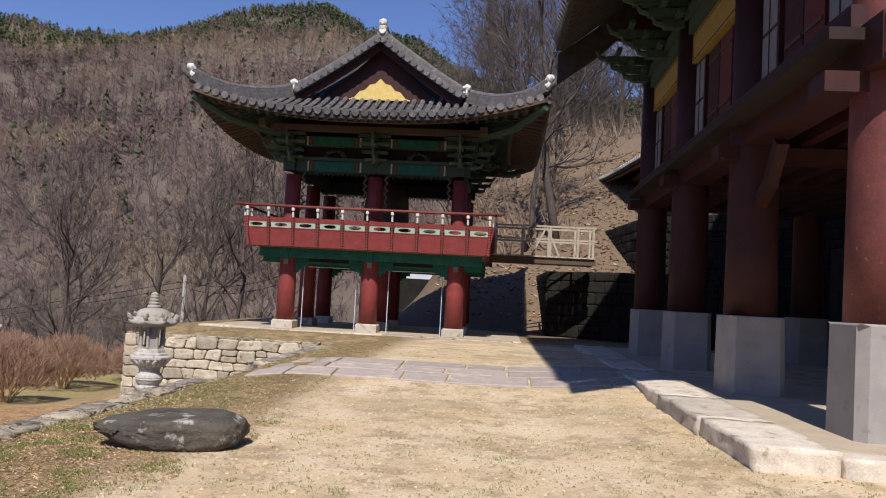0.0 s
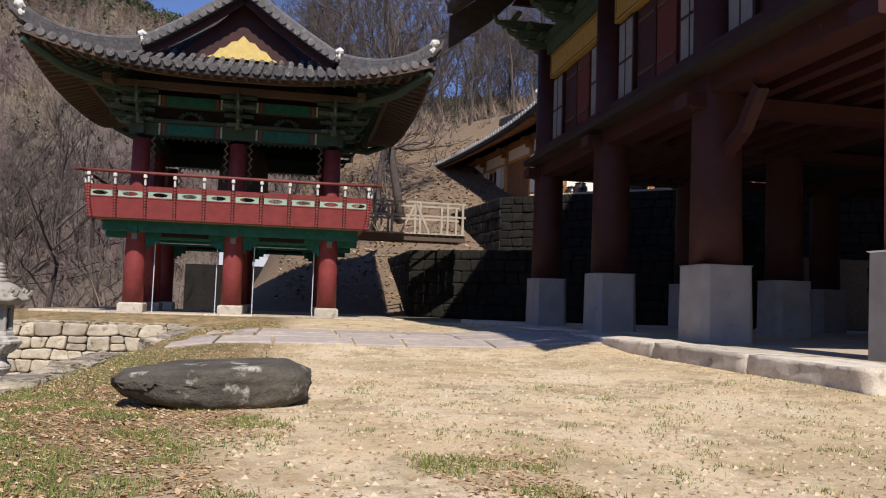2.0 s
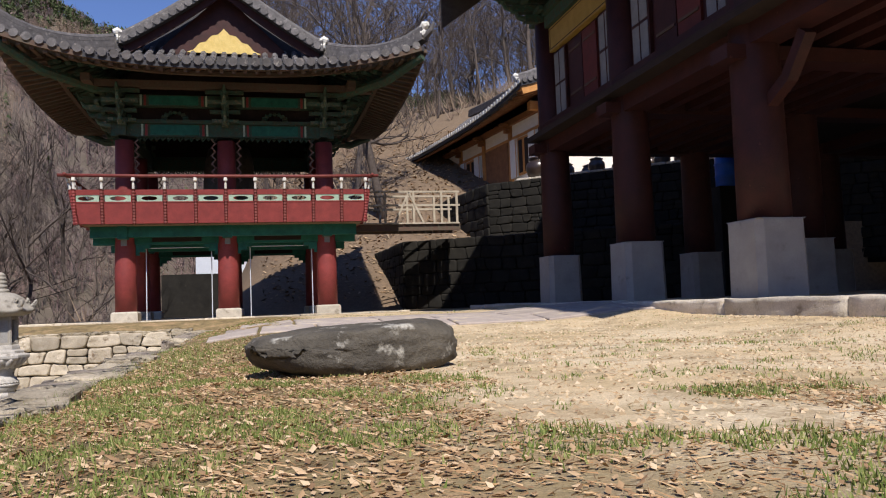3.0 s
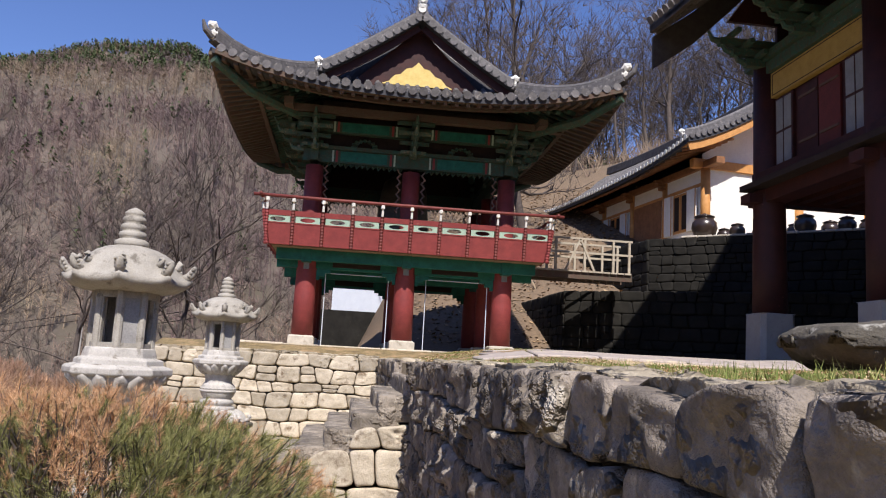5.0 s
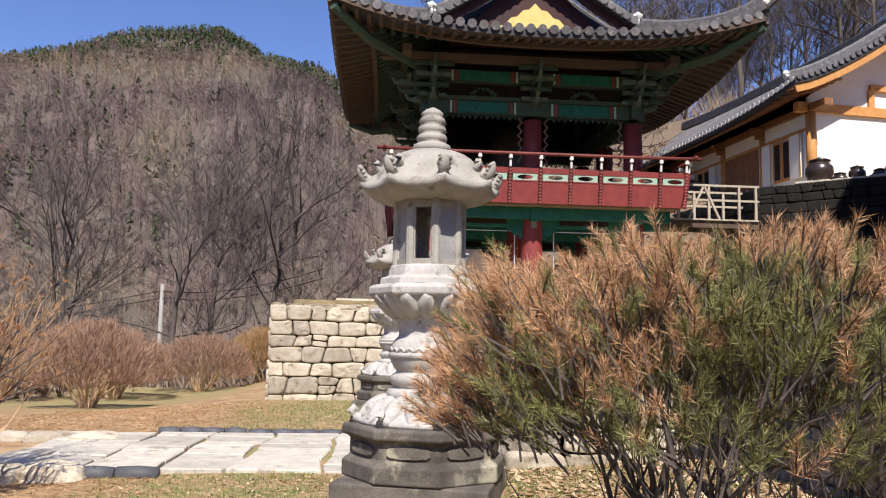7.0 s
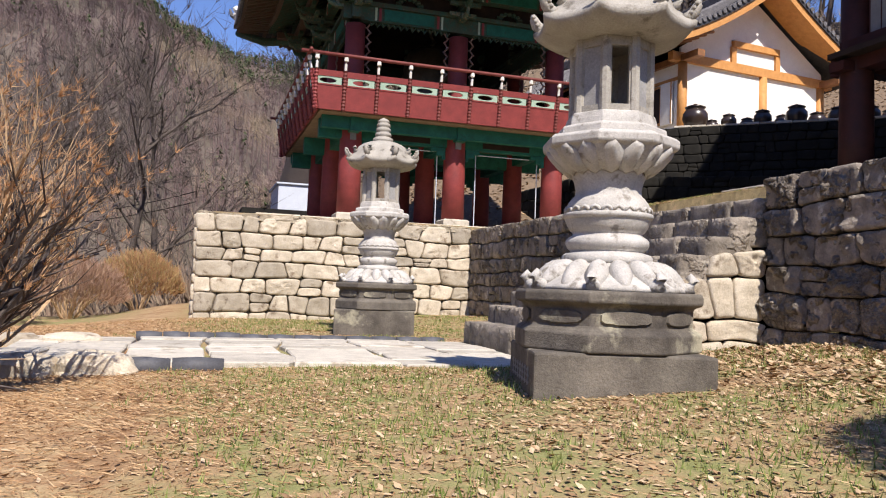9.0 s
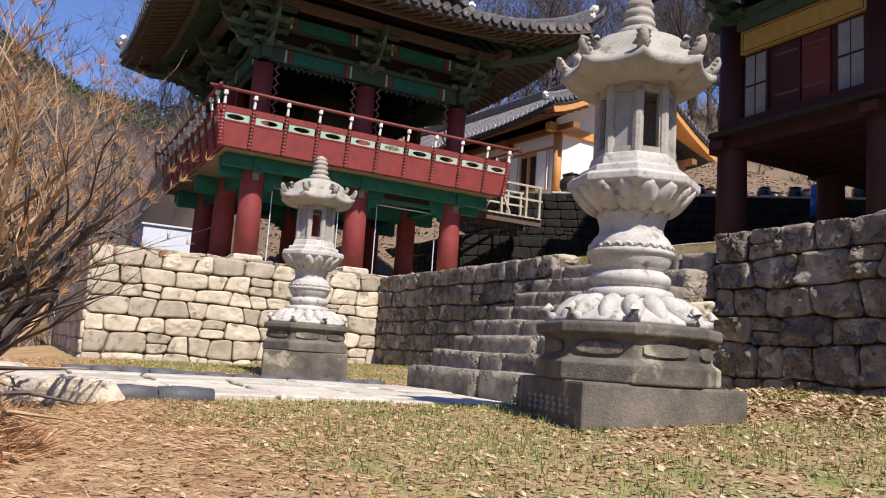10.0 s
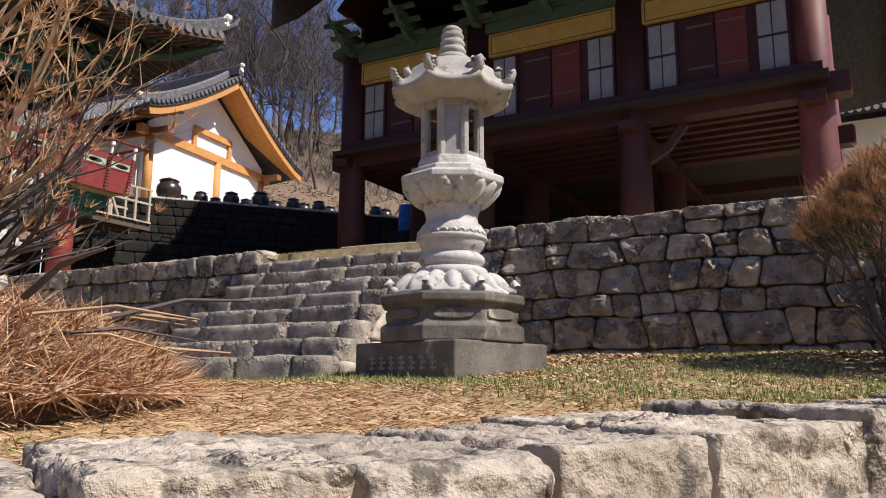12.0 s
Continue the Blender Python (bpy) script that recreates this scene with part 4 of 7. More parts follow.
def build_platform():
    root = thing("hall_platform", "broad platform edged with long granite slabs", "platform", kind="structure")
    rnd = random.Random(21)
    y = 6.65
    while y < 21.4:
        w = rnd.uniform(1.5, 2.4)
        y1 = min(21.5, y + w)
        bm = bmesh.new()
        j = rnd.uniform(-0.03, 0.03)
        box(bm, 2.12 + j, 2.85, y + 0.008, y1 - 0.008, 0.0, 0.40 + rnd.uniform(-0.012, 0.012))
        roughen(bm)
        part("edge_slab", bm, M_EDGE, root, "", True)
        y = y1
    x = 2.86
    while x < 16:
        w = rnd.uniform(1.3, 2.2)
        bm = bmesh.new()
        box(bm, x, x + w - 0.01, 6.62 + rnd.uniform(-0.03, 0.03), 7.2, 0.0, 0.36 + rnd.uniform(-0.01, 0.01))
        roughen(bm)
        part("edge_slab", bm, M_EDGE, root, "", True)
        x += w
    bm = bmesh.new()
    box(bm, 2.8, 17, 6.9, 21.5, 0.0, 0.385)
    part("floor_fill", bm, M_GRIT, root, "pale compacted grit floor")


build_platform()


def build_hall():
    root = thing("great_hall", "two-storey dark maroon timber hall raised on granite piers", "hall")

    def bx(name, x0, x1, y0, y1, z0, z1, m, label="", parent=None, bevel=0):
        bm = bmesh.new()
        box(bm, x0, x1, y0, y1, z0, z1)
        if bevel:
            bmesh.ops.bevel(bm, geom=bm.edges[:], offset=bevel, segments=1, affect='EDGES')
        return part(name, bm, m, parent or root, label)
    for i, x in enumerate((HX, 7.2, 10.9, 14.6)):
        for y in HALL_Y:
            bm = bmesh.new()
            lathe(bm, [(0.56, 0.36), (0.54, 1.44), (0.52, 1.46)], 4, math.pi / 4, (x + (0.12 if y < 8 else 0), y, 0))
            bmesh.ops.bevel(bm, geom=[e for e in bm.edges if abs(e.verts[0].co.z - e.verts[1].co.z) > 0.5], offset=0.09, segments=1, affect='EDGES')
            part("stone_pier", bm, M_PIER, root, "square chamfered granite pier")
            bm = bmesh.new()
            lathe(bm, [(0.36, 1.45), (0.35, 2.4), (0.33, 4.2), (0.32, 7.2)], 24, 0, (x + (0.12 if y < 8 else 0), y, 0))
            # south columns get the paler maroon, their sunlight put into the colour
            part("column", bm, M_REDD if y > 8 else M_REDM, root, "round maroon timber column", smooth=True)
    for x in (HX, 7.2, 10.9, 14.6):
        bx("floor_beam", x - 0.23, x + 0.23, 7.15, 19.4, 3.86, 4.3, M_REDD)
        # thin plate in the paler maroon: a sunlit face painted on
        bx("beam_end", x - 0.22, x + 0.22, 7.12, 7.148, 3.9, 4.26, M_REDM, "red beam end, paler as sunlit")
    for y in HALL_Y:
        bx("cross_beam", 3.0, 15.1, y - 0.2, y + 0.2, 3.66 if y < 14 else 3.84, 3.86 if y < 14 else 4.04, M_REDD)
        if y == HALL_Y[1]:
            bm = bmesh.new()
            band(bm, [(HX, y - 0.3, 2.95), (HX, y - 0.75, 3.2), (HX, y - 1.15, 3.7)], 0.16, 0.16)
            part("brace", bm, M_REDD, root)
    for k in range(7):
        x = 4.2 + 0.5 * k
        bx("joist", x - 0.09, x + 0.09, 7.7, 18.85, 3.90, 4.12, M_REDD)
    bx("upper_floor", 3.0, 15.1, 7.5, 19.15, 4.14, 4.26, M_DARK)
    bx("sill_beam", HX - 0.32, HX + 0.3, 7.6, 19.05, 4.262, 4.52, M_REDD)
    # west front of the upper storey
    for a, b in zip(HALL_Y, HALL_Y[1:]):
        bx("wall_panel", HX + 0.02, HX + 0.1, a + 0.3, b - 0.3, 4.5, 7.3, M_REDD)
        y0, y1 = a + 0.36, b - 0.36
        for s0, s1 in ((y0, y0 + 0.66), (y1 - 0.66, y1)):
            w = bx("window", HX - 0.05, HX + 0.016, s0, s1, 4.58, 6.12, M_REDD)
            for k in range(2):
                z0 = 4.63 + 0.75 * k
                bx("pane", HX - 0.062, HX - 0.053, s0 + 0.05, s1 - 0.05, z0, z0 + 0.69, M_PANE, "grey papered window pane", w)
            bx("mullion", HX - 0.072, HX - 0.064, (s0 + s1) / 2 - 0.012, (s0 + s1) / 2 + 0.012, 4.62, 6.08, M_REDD, "", w)
        d0, d1 = y0 + 0.8, y1 - 0.8
        for k in range(2):
            e0, e1 = d0 + (d1 - d0) * k / 2 + 0.02, d0 + (d1 - d0) * (k + 1) / 2 - 0.02
            d = bx("door", HX - 0.03, HX + 0.016, e0, e1, 4.58, 6.1, M_REDD if k else M_REDE)
            bx("door_rail", HX - 0.05, HX - 0.032, e0 + 0.04, e1 - 0.04, 4.9, 4.95, M_WOODG, "", d)
            bx("door_rail", HX - 0.05, HX - 0.032, e0 + 0.04, e1 - 0.04, 5.85, 5.9, M_WOODG, "", d)
        p = bx("lintel_panel", HX - 0.12, HX + 0.016, a + 0.3, b - 0.3, 6.16, 6.72, M_YELH, "yellow ochre panel edged with dark lines")
        for z in (6.2, 6.66):
            bx("line", HX - 0.126, HX - 0.122, a + 0.36, b - 0.36, z, z + 0.018, M_DARK, "", p)
        for yy in (a + 0.36, b - 0.38):
            bx("line", HX - 0.126, HX - 0.122, yy, yy + 0.018, 6.22, 6.66, M_DARK, "", p)
        bx("top_beam", HX - 0.2, HX + 0.2, a + 0.25, b - 0.25, 6.74, 7.0, M_DANC)
    bx("top_plate", HX - 0.28, HX + 0.28, 7.3, 19.45, 7.02, 7.2, M_DANC)
    for y in (7.9, 9.6, 11.35, 13.2, 15.05, 16.9, 18.75):
        for k in range(3):
            bm = bmesh.new()
            box(bm, HX - 0.65 - 0.3 * k, HX + 0.2, y - 0.09, y + 0.09, 6.9 + 0.22 * k, 7.06 + 0.22 * k)
            tube(bm, [(HX - 0.6 - 0.3 * k, y, 6.98 + 0.22 * k), (HX - 0.8 - 0.3 * k, y, 7.02 + 0.22 * k), (HX - 0.9 - 0.3 * k, y, 7.2 + 0.22 * k)], [0.08, 0.06, 0.03], 6)
            box(bm, HX - 0.45 - 0.3 * k, HX - 0.35 - 0.3 * k, y - 0.45, y + 0.45, 7.06 + 0.22 * k, 7.16 + 0.22 * k)
            part("bracket_arm", bm, M_DANC, root, "painted bracket under the eaves")
    for sy, y in ((-1, 7.9), (1, 18.75)):
        bx("end_wall", HX + 0.1, 14.6, y - 0.05, y + 0.05, 4.3, 8.0, M_REDD)
        bx("yellow_band", HX + 0.35, 14.2, y + sy * 0.055 if sy > 0 else y - 0.075, y + 0.075 if sy > 0 else y - 0.055, 6.2, 6.7, M_YELH)
    bx("east_wall", 14.55, 14.65, 7.9, 18.75, 4.3, 8.0, M_REDD)
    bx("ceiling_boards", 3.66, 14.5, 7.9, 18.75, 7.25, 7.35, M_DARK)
    # back wall closing the lower storey, deep shade put in its near-black colour
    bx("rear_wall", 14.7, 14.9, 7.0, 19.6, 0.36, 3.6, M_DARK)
    # roof
    E, R, RX = 7.98, 17.5, 9.05

    def rz(x):
        f = 1 - abs(x - RX) / (RX - 1.15)
        return E + (R - E) * max(0, f) ** 1.25
    y0, y1 = 5.7, 19.85
    lift_ = lambda y: 0.35 * abs((y - (y0 + y1) / 2) / ((y1 - y0) / 2)) ** 3
    bm = bmesh.new()
    nx, ny = 24, 16
    g = {}
    for i in range(nx + 1):
        for j in range(ny + 1):
            x = 1.15 + (16.95 - 1.15) * i / nx
            y = y0 + (y1 - y0) * j / ny
            z = rz(x) + lift_(y) * (abs(x - RX) / 7.9) ** 2 - 0.3
            g[i, j] = bm.verts.new((x, y, z + 0.16)), bm.verts.new((x, y, z))
    for i in range(nx):
        for j in range(ny):
            a, b, c, d = g[i, j], g[i + 1, j], g[i + 1, j + 1], g[i, j + 1]
            bm.faces.new((a[0], b[0], c[0], d[0]))
            bm.faces.new((a[1], d[1], c[1], b[1]))
    for i in range(nx):
        for j in (0, ny):
            a, b = g[i, j], g[i + 1, j]
            bm.faces.new((a[0], b[0], b[1], a[1]))
    for j in range(ny):
        for i in (0, nx):
            a, b = g[i, j], g[i, j + 1]
            bm.faces.new((a[0], b[0], b[1], a[1]))
    part("roof_skin", bm, M_TILE_D, root)
    k, y = 0, y0 + 0.1
    while y < y1:
        pts = [(x, y, rz(x) + lift_(y) * (abs(x - RX) / 7.9) ** 2 - 0.10) for x in (8.8, 6.5, 4.2, 2.6, 1.12)]
        tile_row(root, pts, 0.09)
        y += 0.29
    y = y0 + 0.15
    while y < y1:
        bm = bmesh.new()
        zz = lift_(y)
        tube(bm, [(3.6, y, rz(3.6) - 0.42), (1.25, y, rz(1.25) + zz - 0.40)], [0.075, 0.065], 6)
        part("rafter", bm, M_WOODD, root, smooth=True)
        y += 0.33
    bm = bmesh.new()
    band(bm, [(1.2, y0 + (y1 - y0) * k / 10, E + lift_(y0 + (y1 - y0) * k / 10) - 0.36) for k in range(11)], 0.1, 0.14)
    part("eave_board", bm, M_WOODD, root)
    ridge(root, [(RX, y0, R - 0.1), (RX, 12, R - 0.2), (RX, y1, R - 0.1)], 0.4, 0.5)
    for yv in (y0 + 0.06, y1 - 0.06):
        bm = bmesh.new()
        pts = [(1.2 + (RX - 1.2) * k / 8, rz(1.2 + (RX - 1.2) * k / 8)) for k in range(9)]
        for s in (-1, 1):
            ring_ = [[bm.verts.new((RX + s * (RX - x), yv + d, z - dz)) for d, dz in ((-0.04, 0.15), (0.04, 0.15), (0.04, 0.95), (-0.04, 0.95))] for x, z in pts]
            for p, q in zip(ring_, ring_[1:]):
                for k in range(4):
                    bm.faces.new((p[k], p[(k + 1) % 4], q[(k + 1) % 4], q[k]))
            bm.faces.new(ring_[0])
            bm.faces.new(ring_[-1])
        part("bargeboard", bm, M_WOODD, root, "dark weathered bargeboard")
    # gable walls
    for y in (7.9, 18.75):
        bm = bmesh.new()
        vs = [bm.verts.new((x, y + d, z)) for d in (-0.05, 0.05) for x, z in ((2.5, 7.9), (15.6, 7.9), (RX, R - 0.5))]
        bm.faces.new(vs[:3])
        bm.faces.new(vs[3:])
        for a in range(3):
            b = (a + 1) % 3
            bm.faces.new((vs[a], vs[b], vs[b + 3], vs[a + 3]))
        part("gable_wall", bm, M_REDD, root)


# Darker ochre than M_YEL: the shade under the eaves is put into it.
M_YELH = mat("ochre panel darkened as shade", (0.40, 0.27, 0.07), (0.32, 0.21, 0.05), 5, 0.7, 0.1)
M_PIER = mat("grey dressed granite", (0.36, 0.34, 0.31), (0.29, 0.27, 0.25), 3, 0.9, 0.3, 140, (0.22, 0.20, 0.18), 4, 0.2)
# Lighter copy of M_REDD: sunlight on the south end put into the colour.
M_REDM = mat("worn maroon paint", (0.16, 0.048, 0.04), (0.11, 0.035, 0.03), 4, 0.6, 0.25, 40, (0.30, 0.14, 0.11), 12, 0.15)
M_REDE = mat("brighter red door paint", (0.13, 0.026, 0.02), (0.09, 0.02, 0.016), 4, 0.6, 0.2, 40)
M_WOODD = mat("dark weathered rafter", (0.07, 0.06, 0.05), (0.05, 0.04, 0.035), 6, 0.85, 0.3)
build_hall()

# ---- stone lanterns ----
def petal(bm, ang, r0, z0, r1, z1, w, lip, steps=4, fat=1.0):
    """A fat lotus petal from radius r0 at z0 out to r1 at z1."""
    c, s = math.cos(ang), math.sin(ang)
    rows_ = []
    for k in range(steps + 1):
        t = k / steps
        r, z = r0 + (r1 - r0) * t, z0 + (z1 - z0) * t + lip * t * t
        hw = w * math.sin(math.pi * (0.25 + 0.62 * t))
        th = (0.035 * math.sin(math.pi * (0.15 + 0.75 * t)) + 0.008) * fat
        rows_.append([bm.verts.new((r * c - a * s + b * 0.3 * c, r * s + a * c + b * 0.3 * s, z + b)) for a, b in ((-hw, 0), (-hw * 0.5, th), (0, th * 1.3), (hw * 0.5, th), (hw, 0), (0, -th))])
    for p, q in zip(rows_, rows_[1:]):
        for k in range(6):
            bm.faces.new((p[k], p[(k + 1) % 6], q[(k + 1) % 6], q[k]))
    bm.faces.new(rows_[0])
    bm.faces.new(rows_[-1][::-1])


def build_lantern(at, rz):
    """Octagonal temple lantern, z measured from the plinth's foot."""
    root = thing("stone_lantern", "white granite octagonal lantern with lotus pedestal on a dark square plinth", "lantern", at, rz, "garden lanterns")
    A = math.pi / 8
    Z = 1.8

    def ring(name, prof_, m, n=8, label="", bevel=0.0, smooth=False, turn=A):
        bm = bmesh.new()
        lathe(bm, prof_, n, turn)
        return part(name, bm, m, root, label, smooth, bevel)
    bm = bmesh.new()
    box(bm, -0.54, 0.54, -0.54, 0.54, -0.25, 0.345)
    plinth = part("plinth", bm, M_LANT_D, root, "soot-dark square plinth stone", bevel=0.016)
    for k in range(7):
        bm = bmesh.new()
        y = 0.33 - 0.11 * k
        for z0, z1, y0, y1 in ((0.14, 0.155, -0.03, 0.03), (0.18, 0.195, -0.035, 0.02), (0.13, 0.24, -0.004, 0.01), (0.215, 0.228, -0.02, 0.035)):
            box(bm, -0.546, -0.5405, y + y0, y + y1, z0, z1)
        part("inscription_bar", bm, M_LANT_G, plinth)
    base = ring("pedestal", [(0.595, 0.345), (0.60, 0.36), (0.60, 0.455), (0.575, 0.475), (0.553, 0.485), (0.545, 0.50), (0.545, 0.605), (0.56, 0.622), (0.60, 0.635), (0.605, 0.65), (0.605, 0.693), (0.59, 0.71)], M_LANT_D, 8, "dark moulded octagonal pedestal", 0.008)
    for k in range(8):
        # a raised cartouche with notched ends on each face
        bm = bmesh.new()
        half = [(0.155, 0.0), (0.155, 0.018), (0.13, 0.034), (0.085, 0.036), (0.06, 0.042), (0.0, 0.042)]
        out = half + [(-x, z) for x, z in half[::-1][1:]] + [(-x, -z) for x, z in half[1:]] + [(x, -z) for x, z in half[::-1][1:-1]]
        inr = 0.545 * math.cos(A)
        m = Matrix.Rotation(math.pi / 4 * k, 4, 'Z')
        va = [bm.verts.new(m @ Vector((inr - 0.01, x, 0.552 + z))) for x, z in out]
        vb = [bm.verts.new(m @ Vector((inr + 0.016, x * 0.95, 0.552 + z * 0.9))) for x, z in out]
        bm.faces.new(vb)
        for i in range(len(out)):
            j = (i + 1) % len(out)
            bm.faces.new((va[i], va[j], vb[j], vb[i]))
        part("panel", bm, M_LANT_D, base, "raised notched cartouche")
    for k in range(16):
        bm = bmesh.new()
        petal(bm, math.pi / 8 * k, 0.27, 0.86, 0.49 if k % 2 else 0.47, 0.725, 0.085, 0.0, 6, 1.5)
        part("lotus_petal", bm, M_LANT, root, "", True)
    for k in range(8):
        # curled leaf end on every corner of the lower lotus
        t = A + math.pi / 4 * k
        c, q = math.cos(t), math.sin(t)
        bm = bmesh.new()
        tube(bm, [(r * c, r * q, z) for r, z in ((0.40, 0.755), (0.48, 0.735), (0.53, 0.745), (0.545, 0.785), (0.52, 0.815), (0.50, 0.795))], [0.04, 0.045, 0.04, 0.033, 0.026, 0.014], 8)
        part("corner_curl", bm, M_LANT, root, "", True)
    ring("lotus_seat", [(0.50, 0.712), (0.495, 0.735), (0.44, 0.775), (0.36, 0.83), (0.30, 0.872), (0.28, 0.885)], M_LANT, 24, smooth=True)
    ring("shaft", [(0.275, 0.88), (0.29, 0.893), (0.292, 0.925), (0.275, 0.945), (0.24, 0.955), (0.235, 0.965), (0.255, 0.98), (0.268, 1.005), (0.268, 1.03), (0.25, 1.052), (0.225, 1.065), (0.222, 1.08), (0.24, 1.095), (0.258, 1.125), (0.272, 1.16), (0.276, 1.2), (0.272, 1.24), (0.258, 1.275), (0.235, 1.305), (0.215, 1.325), (0.211, 1.36), (0.222, 1.41), (0.24, 1.455), (0.245, 1.47)], M_LANT, 32, "ringed waist shaft", smooth=True)
    ring("collar", [(0.272, 1.17), (0.288, 1.178), (0.291, 1.192), (0.288, 1.205), (0.272, 1.212)], M_LANT, 32, smooth=True)
    for k in range(24):
        bm = bmesh.new()
        t = math.pi / 12 * k
        tube(bm, [(0.272 * math.cos(t + d), 0.272 * math.sin(t + d), z) for d, z in ((-0.11, 1.213), (-0.06, 1.232), (0.0, 1.24), (0.06, 1.232), (0.11, 1.213))], [0.012] * 5, 5)
        part("collar_bead", bm, M_LANT, root, "", True)
    for k in range(16):
        bm = bmesh.new()
        petal(bm, math.pi / 8 * k + math.pi / 16, 0.25, 1.475, 0.405, 1.60, 0.088, 0.0, 6, 1.3)
        part("lotus_petal", bm, M_LANT, root, "", True)
    ring("upper_lotus", [(0.24, 1.465), (0.29, 1.478), (0.34, 1.515), (0.385, 1.565), (0.41, 1.605), (0.435, 1.615), (0.445, 1.63), (0.445, 1.672), (0.42, 1.692), (0.36, 1.705)], M_LANT, 8, bevel=0.006)
    ring("box_sill", [(0.365, 1.70), (0.36, 1.742), (0.345, 1.752), (0.305, 1.762), (0.298, 1.80), (0.285, 1.84), (0.265, 1.845)], M_LANT, 8, bevel=0.006)
    # fire box in darker weathered stone, which also stands in for the roof's shade
    chamber = thing("fire_box", "", "", (0, 0, Z))
    chamber.parent = root
    chamber.matrix_basis = pose(0, 0, Z)
    ri = 0.268
    inr = ri * math.cos(A)
    for k in range(8):
        a = A + math.pi / 4 * k
        bm = bmesh.new()
        tube(bm, [((ri - 0.025) * math.cos(a), (ri - 0.025) * math.sin(a), z) for z in (0.04, 0.2, 0.36, 0.52)], [0.034] * 4, 8)
        part("corner_post", bm, M_LANT_R, chamber)
        m = Matrix.Rotation(math.pi / 4 * k, 4, 'Z')
        for z0, z1 in ((0.04, 0.085), (0.46, 0.52)):
            bm = bmesh.new()
            box(bm, inr - 0.05, inr - 0.006, -0.085, 0.085, z0, z1, m)
            part("window_rail", bm, M_LANT_R, chamber)
        if k % 2:
            bm = bmesh.new()
            box(bm, inr - 0.045, inr - 0.022, -0.085, 0.085, 0.085, 0.46, m)
            part("panel", bm, M_LANT_G, chamber, "grey recessed stone panel")
        else:
            for side in (-1, 1):
                bm = bmesh.new()
                box(bm, inr - 0.05, inr - 0.012, side * 0.072 - 0.016, side * 0.072 + 0.016, 0.085, 0.46, m)
                part("window_jamb", bm, M_LANT_R, chamber)
    ring("box_lintel", [(0.265, 2.315), (0.28, 2.32), (0.285, 2.335), (0.34, 2.345)], M_LANT_R, 8)
    # roof: eight-sided, flared rim under a rounded crown, lifted corners
    bm = bmesh.new()
    n, rows_ = 48, []
    for r, z in ((0.26, 2.315), (0.35, 2.318), (0.43, 2.335), (0.49, 2.365), (0.508, 2.382), (0.512, 2.41), (0.49, 2.435), (0.45, 2.468), (0.41, 2.51), (0.38, 2.56), (0.35, 2.617), (0.29, 2.662), (0.22, 2.695), (0.14, 2.715)):
        row = []
        for k in range(n):
            t = 2 * math.pi * k / n
            d = (t - A) % (math.pi / 4) - math.pi / 8
            c = abs(d) / (math.pi / 8)
            w = max(0.0, (r - 0.30) / 0.25)
            rr = r * (1 - (1 - math.cos(A) / math.cos(d)) * min(1, w + 0.35)) * (1 + 0.055 * c ** 4 * w)
            row.append(bm.verts.new((rr * math.cos(t), rr * math.sin(t), z + 0.055 * c ** 4 * w * w)))
        rows_.append(row)
    for p, q in zip(rows_, rows_[1:]):
        for k in range(n):
            bm.faces.new((p[k], p[(k + 1) % n], q[(k + 1) % n], q[k]))
    bm.faces.new(rows_[0][::-1])
    bm.faces.new(rows_[-1])
    roof = part("roof", bm, M_LANT_R, root, "eight-sided stone roof with lifted corners", True)
    for k in range(8):
        t = A + math.pi / 4 * k
        c, q = math.cos(t), math.sin(t)
        bm = bmesh.new()
        for pts, radii in ((((0.44, 2.465), (0.485, 2.475), (0.515, 2.505), (0.535, 2.55), (0.54, 2.58)), (0.032, 0.04, 0.037, 0.03, 0.012)),
                           (((0.37, 2.53), (0.405, 2.555), (0.415, 2.595), (0.40, 2.62)), (0.03, 0.036, 0.03, 0.012))):
            tube(bm, [(r * c, r * q, z) for r, z in pts], radii, 8)
        for j in range(3):
            r, z = 0.495 + 0.016 * j, 2.49 + 0.028 * j
            tube(bm, [(r * c - 0.045 * q, r * q + 0.045 * c, z), (r * c + 0.012 * c, r * q + 0.012 * q, z + 0.02), (r * c + 0.045 * q, r * q - 0.045 * c, z)], [0.012, 0.03 - 0.004 * j, 0.012], 6)
        part("corner_scroll", bm, M_LANT_R, roof, "", True)
    ring("finial", [(0.14, 2.71), (0.145, 2.735), (0.14, 2.76), (0.115, 2.775), (0.095, 2.783), (0.112, 2.795), (0.118, 2.815), (0.108, 2.838), (0.088, 2.85), (0.103, 2.865), (0.108, 2.882), (0.1, 2.905), (0.08, 2.918), (0.095, 2.932), (0.1, 2.95), (0.092, 2.97), (0.074, 2.982), (0.084, 2.995), (0.085, 3.01), (0.06, 3.035), (0.012, 3.06)], M_LANT_R, 24, "stacked ring finial", smooth=True)
    return root


M_LANT_G = mat("grey lantern panel", (0.34, 0.33, 0.31), (0.27, 0.26, 0.25), 6, 0.9, 0.3)
M_LANT_R = mat("weathered white granite", (0.42, 0.39, 0.335), (0.30, 0.275, 0.23), 5, 0.9, 0.7, 80, (0.18, 0.16, 0.13), 7, 0.27, dist=0.012)
lantern = build_lantern((-7.32, 10.16, -1.8), -15.5)
far_lantern = copy_thing(lantern, pose(-7.42, 16.42, -1.78, 0, 0, -15.5))


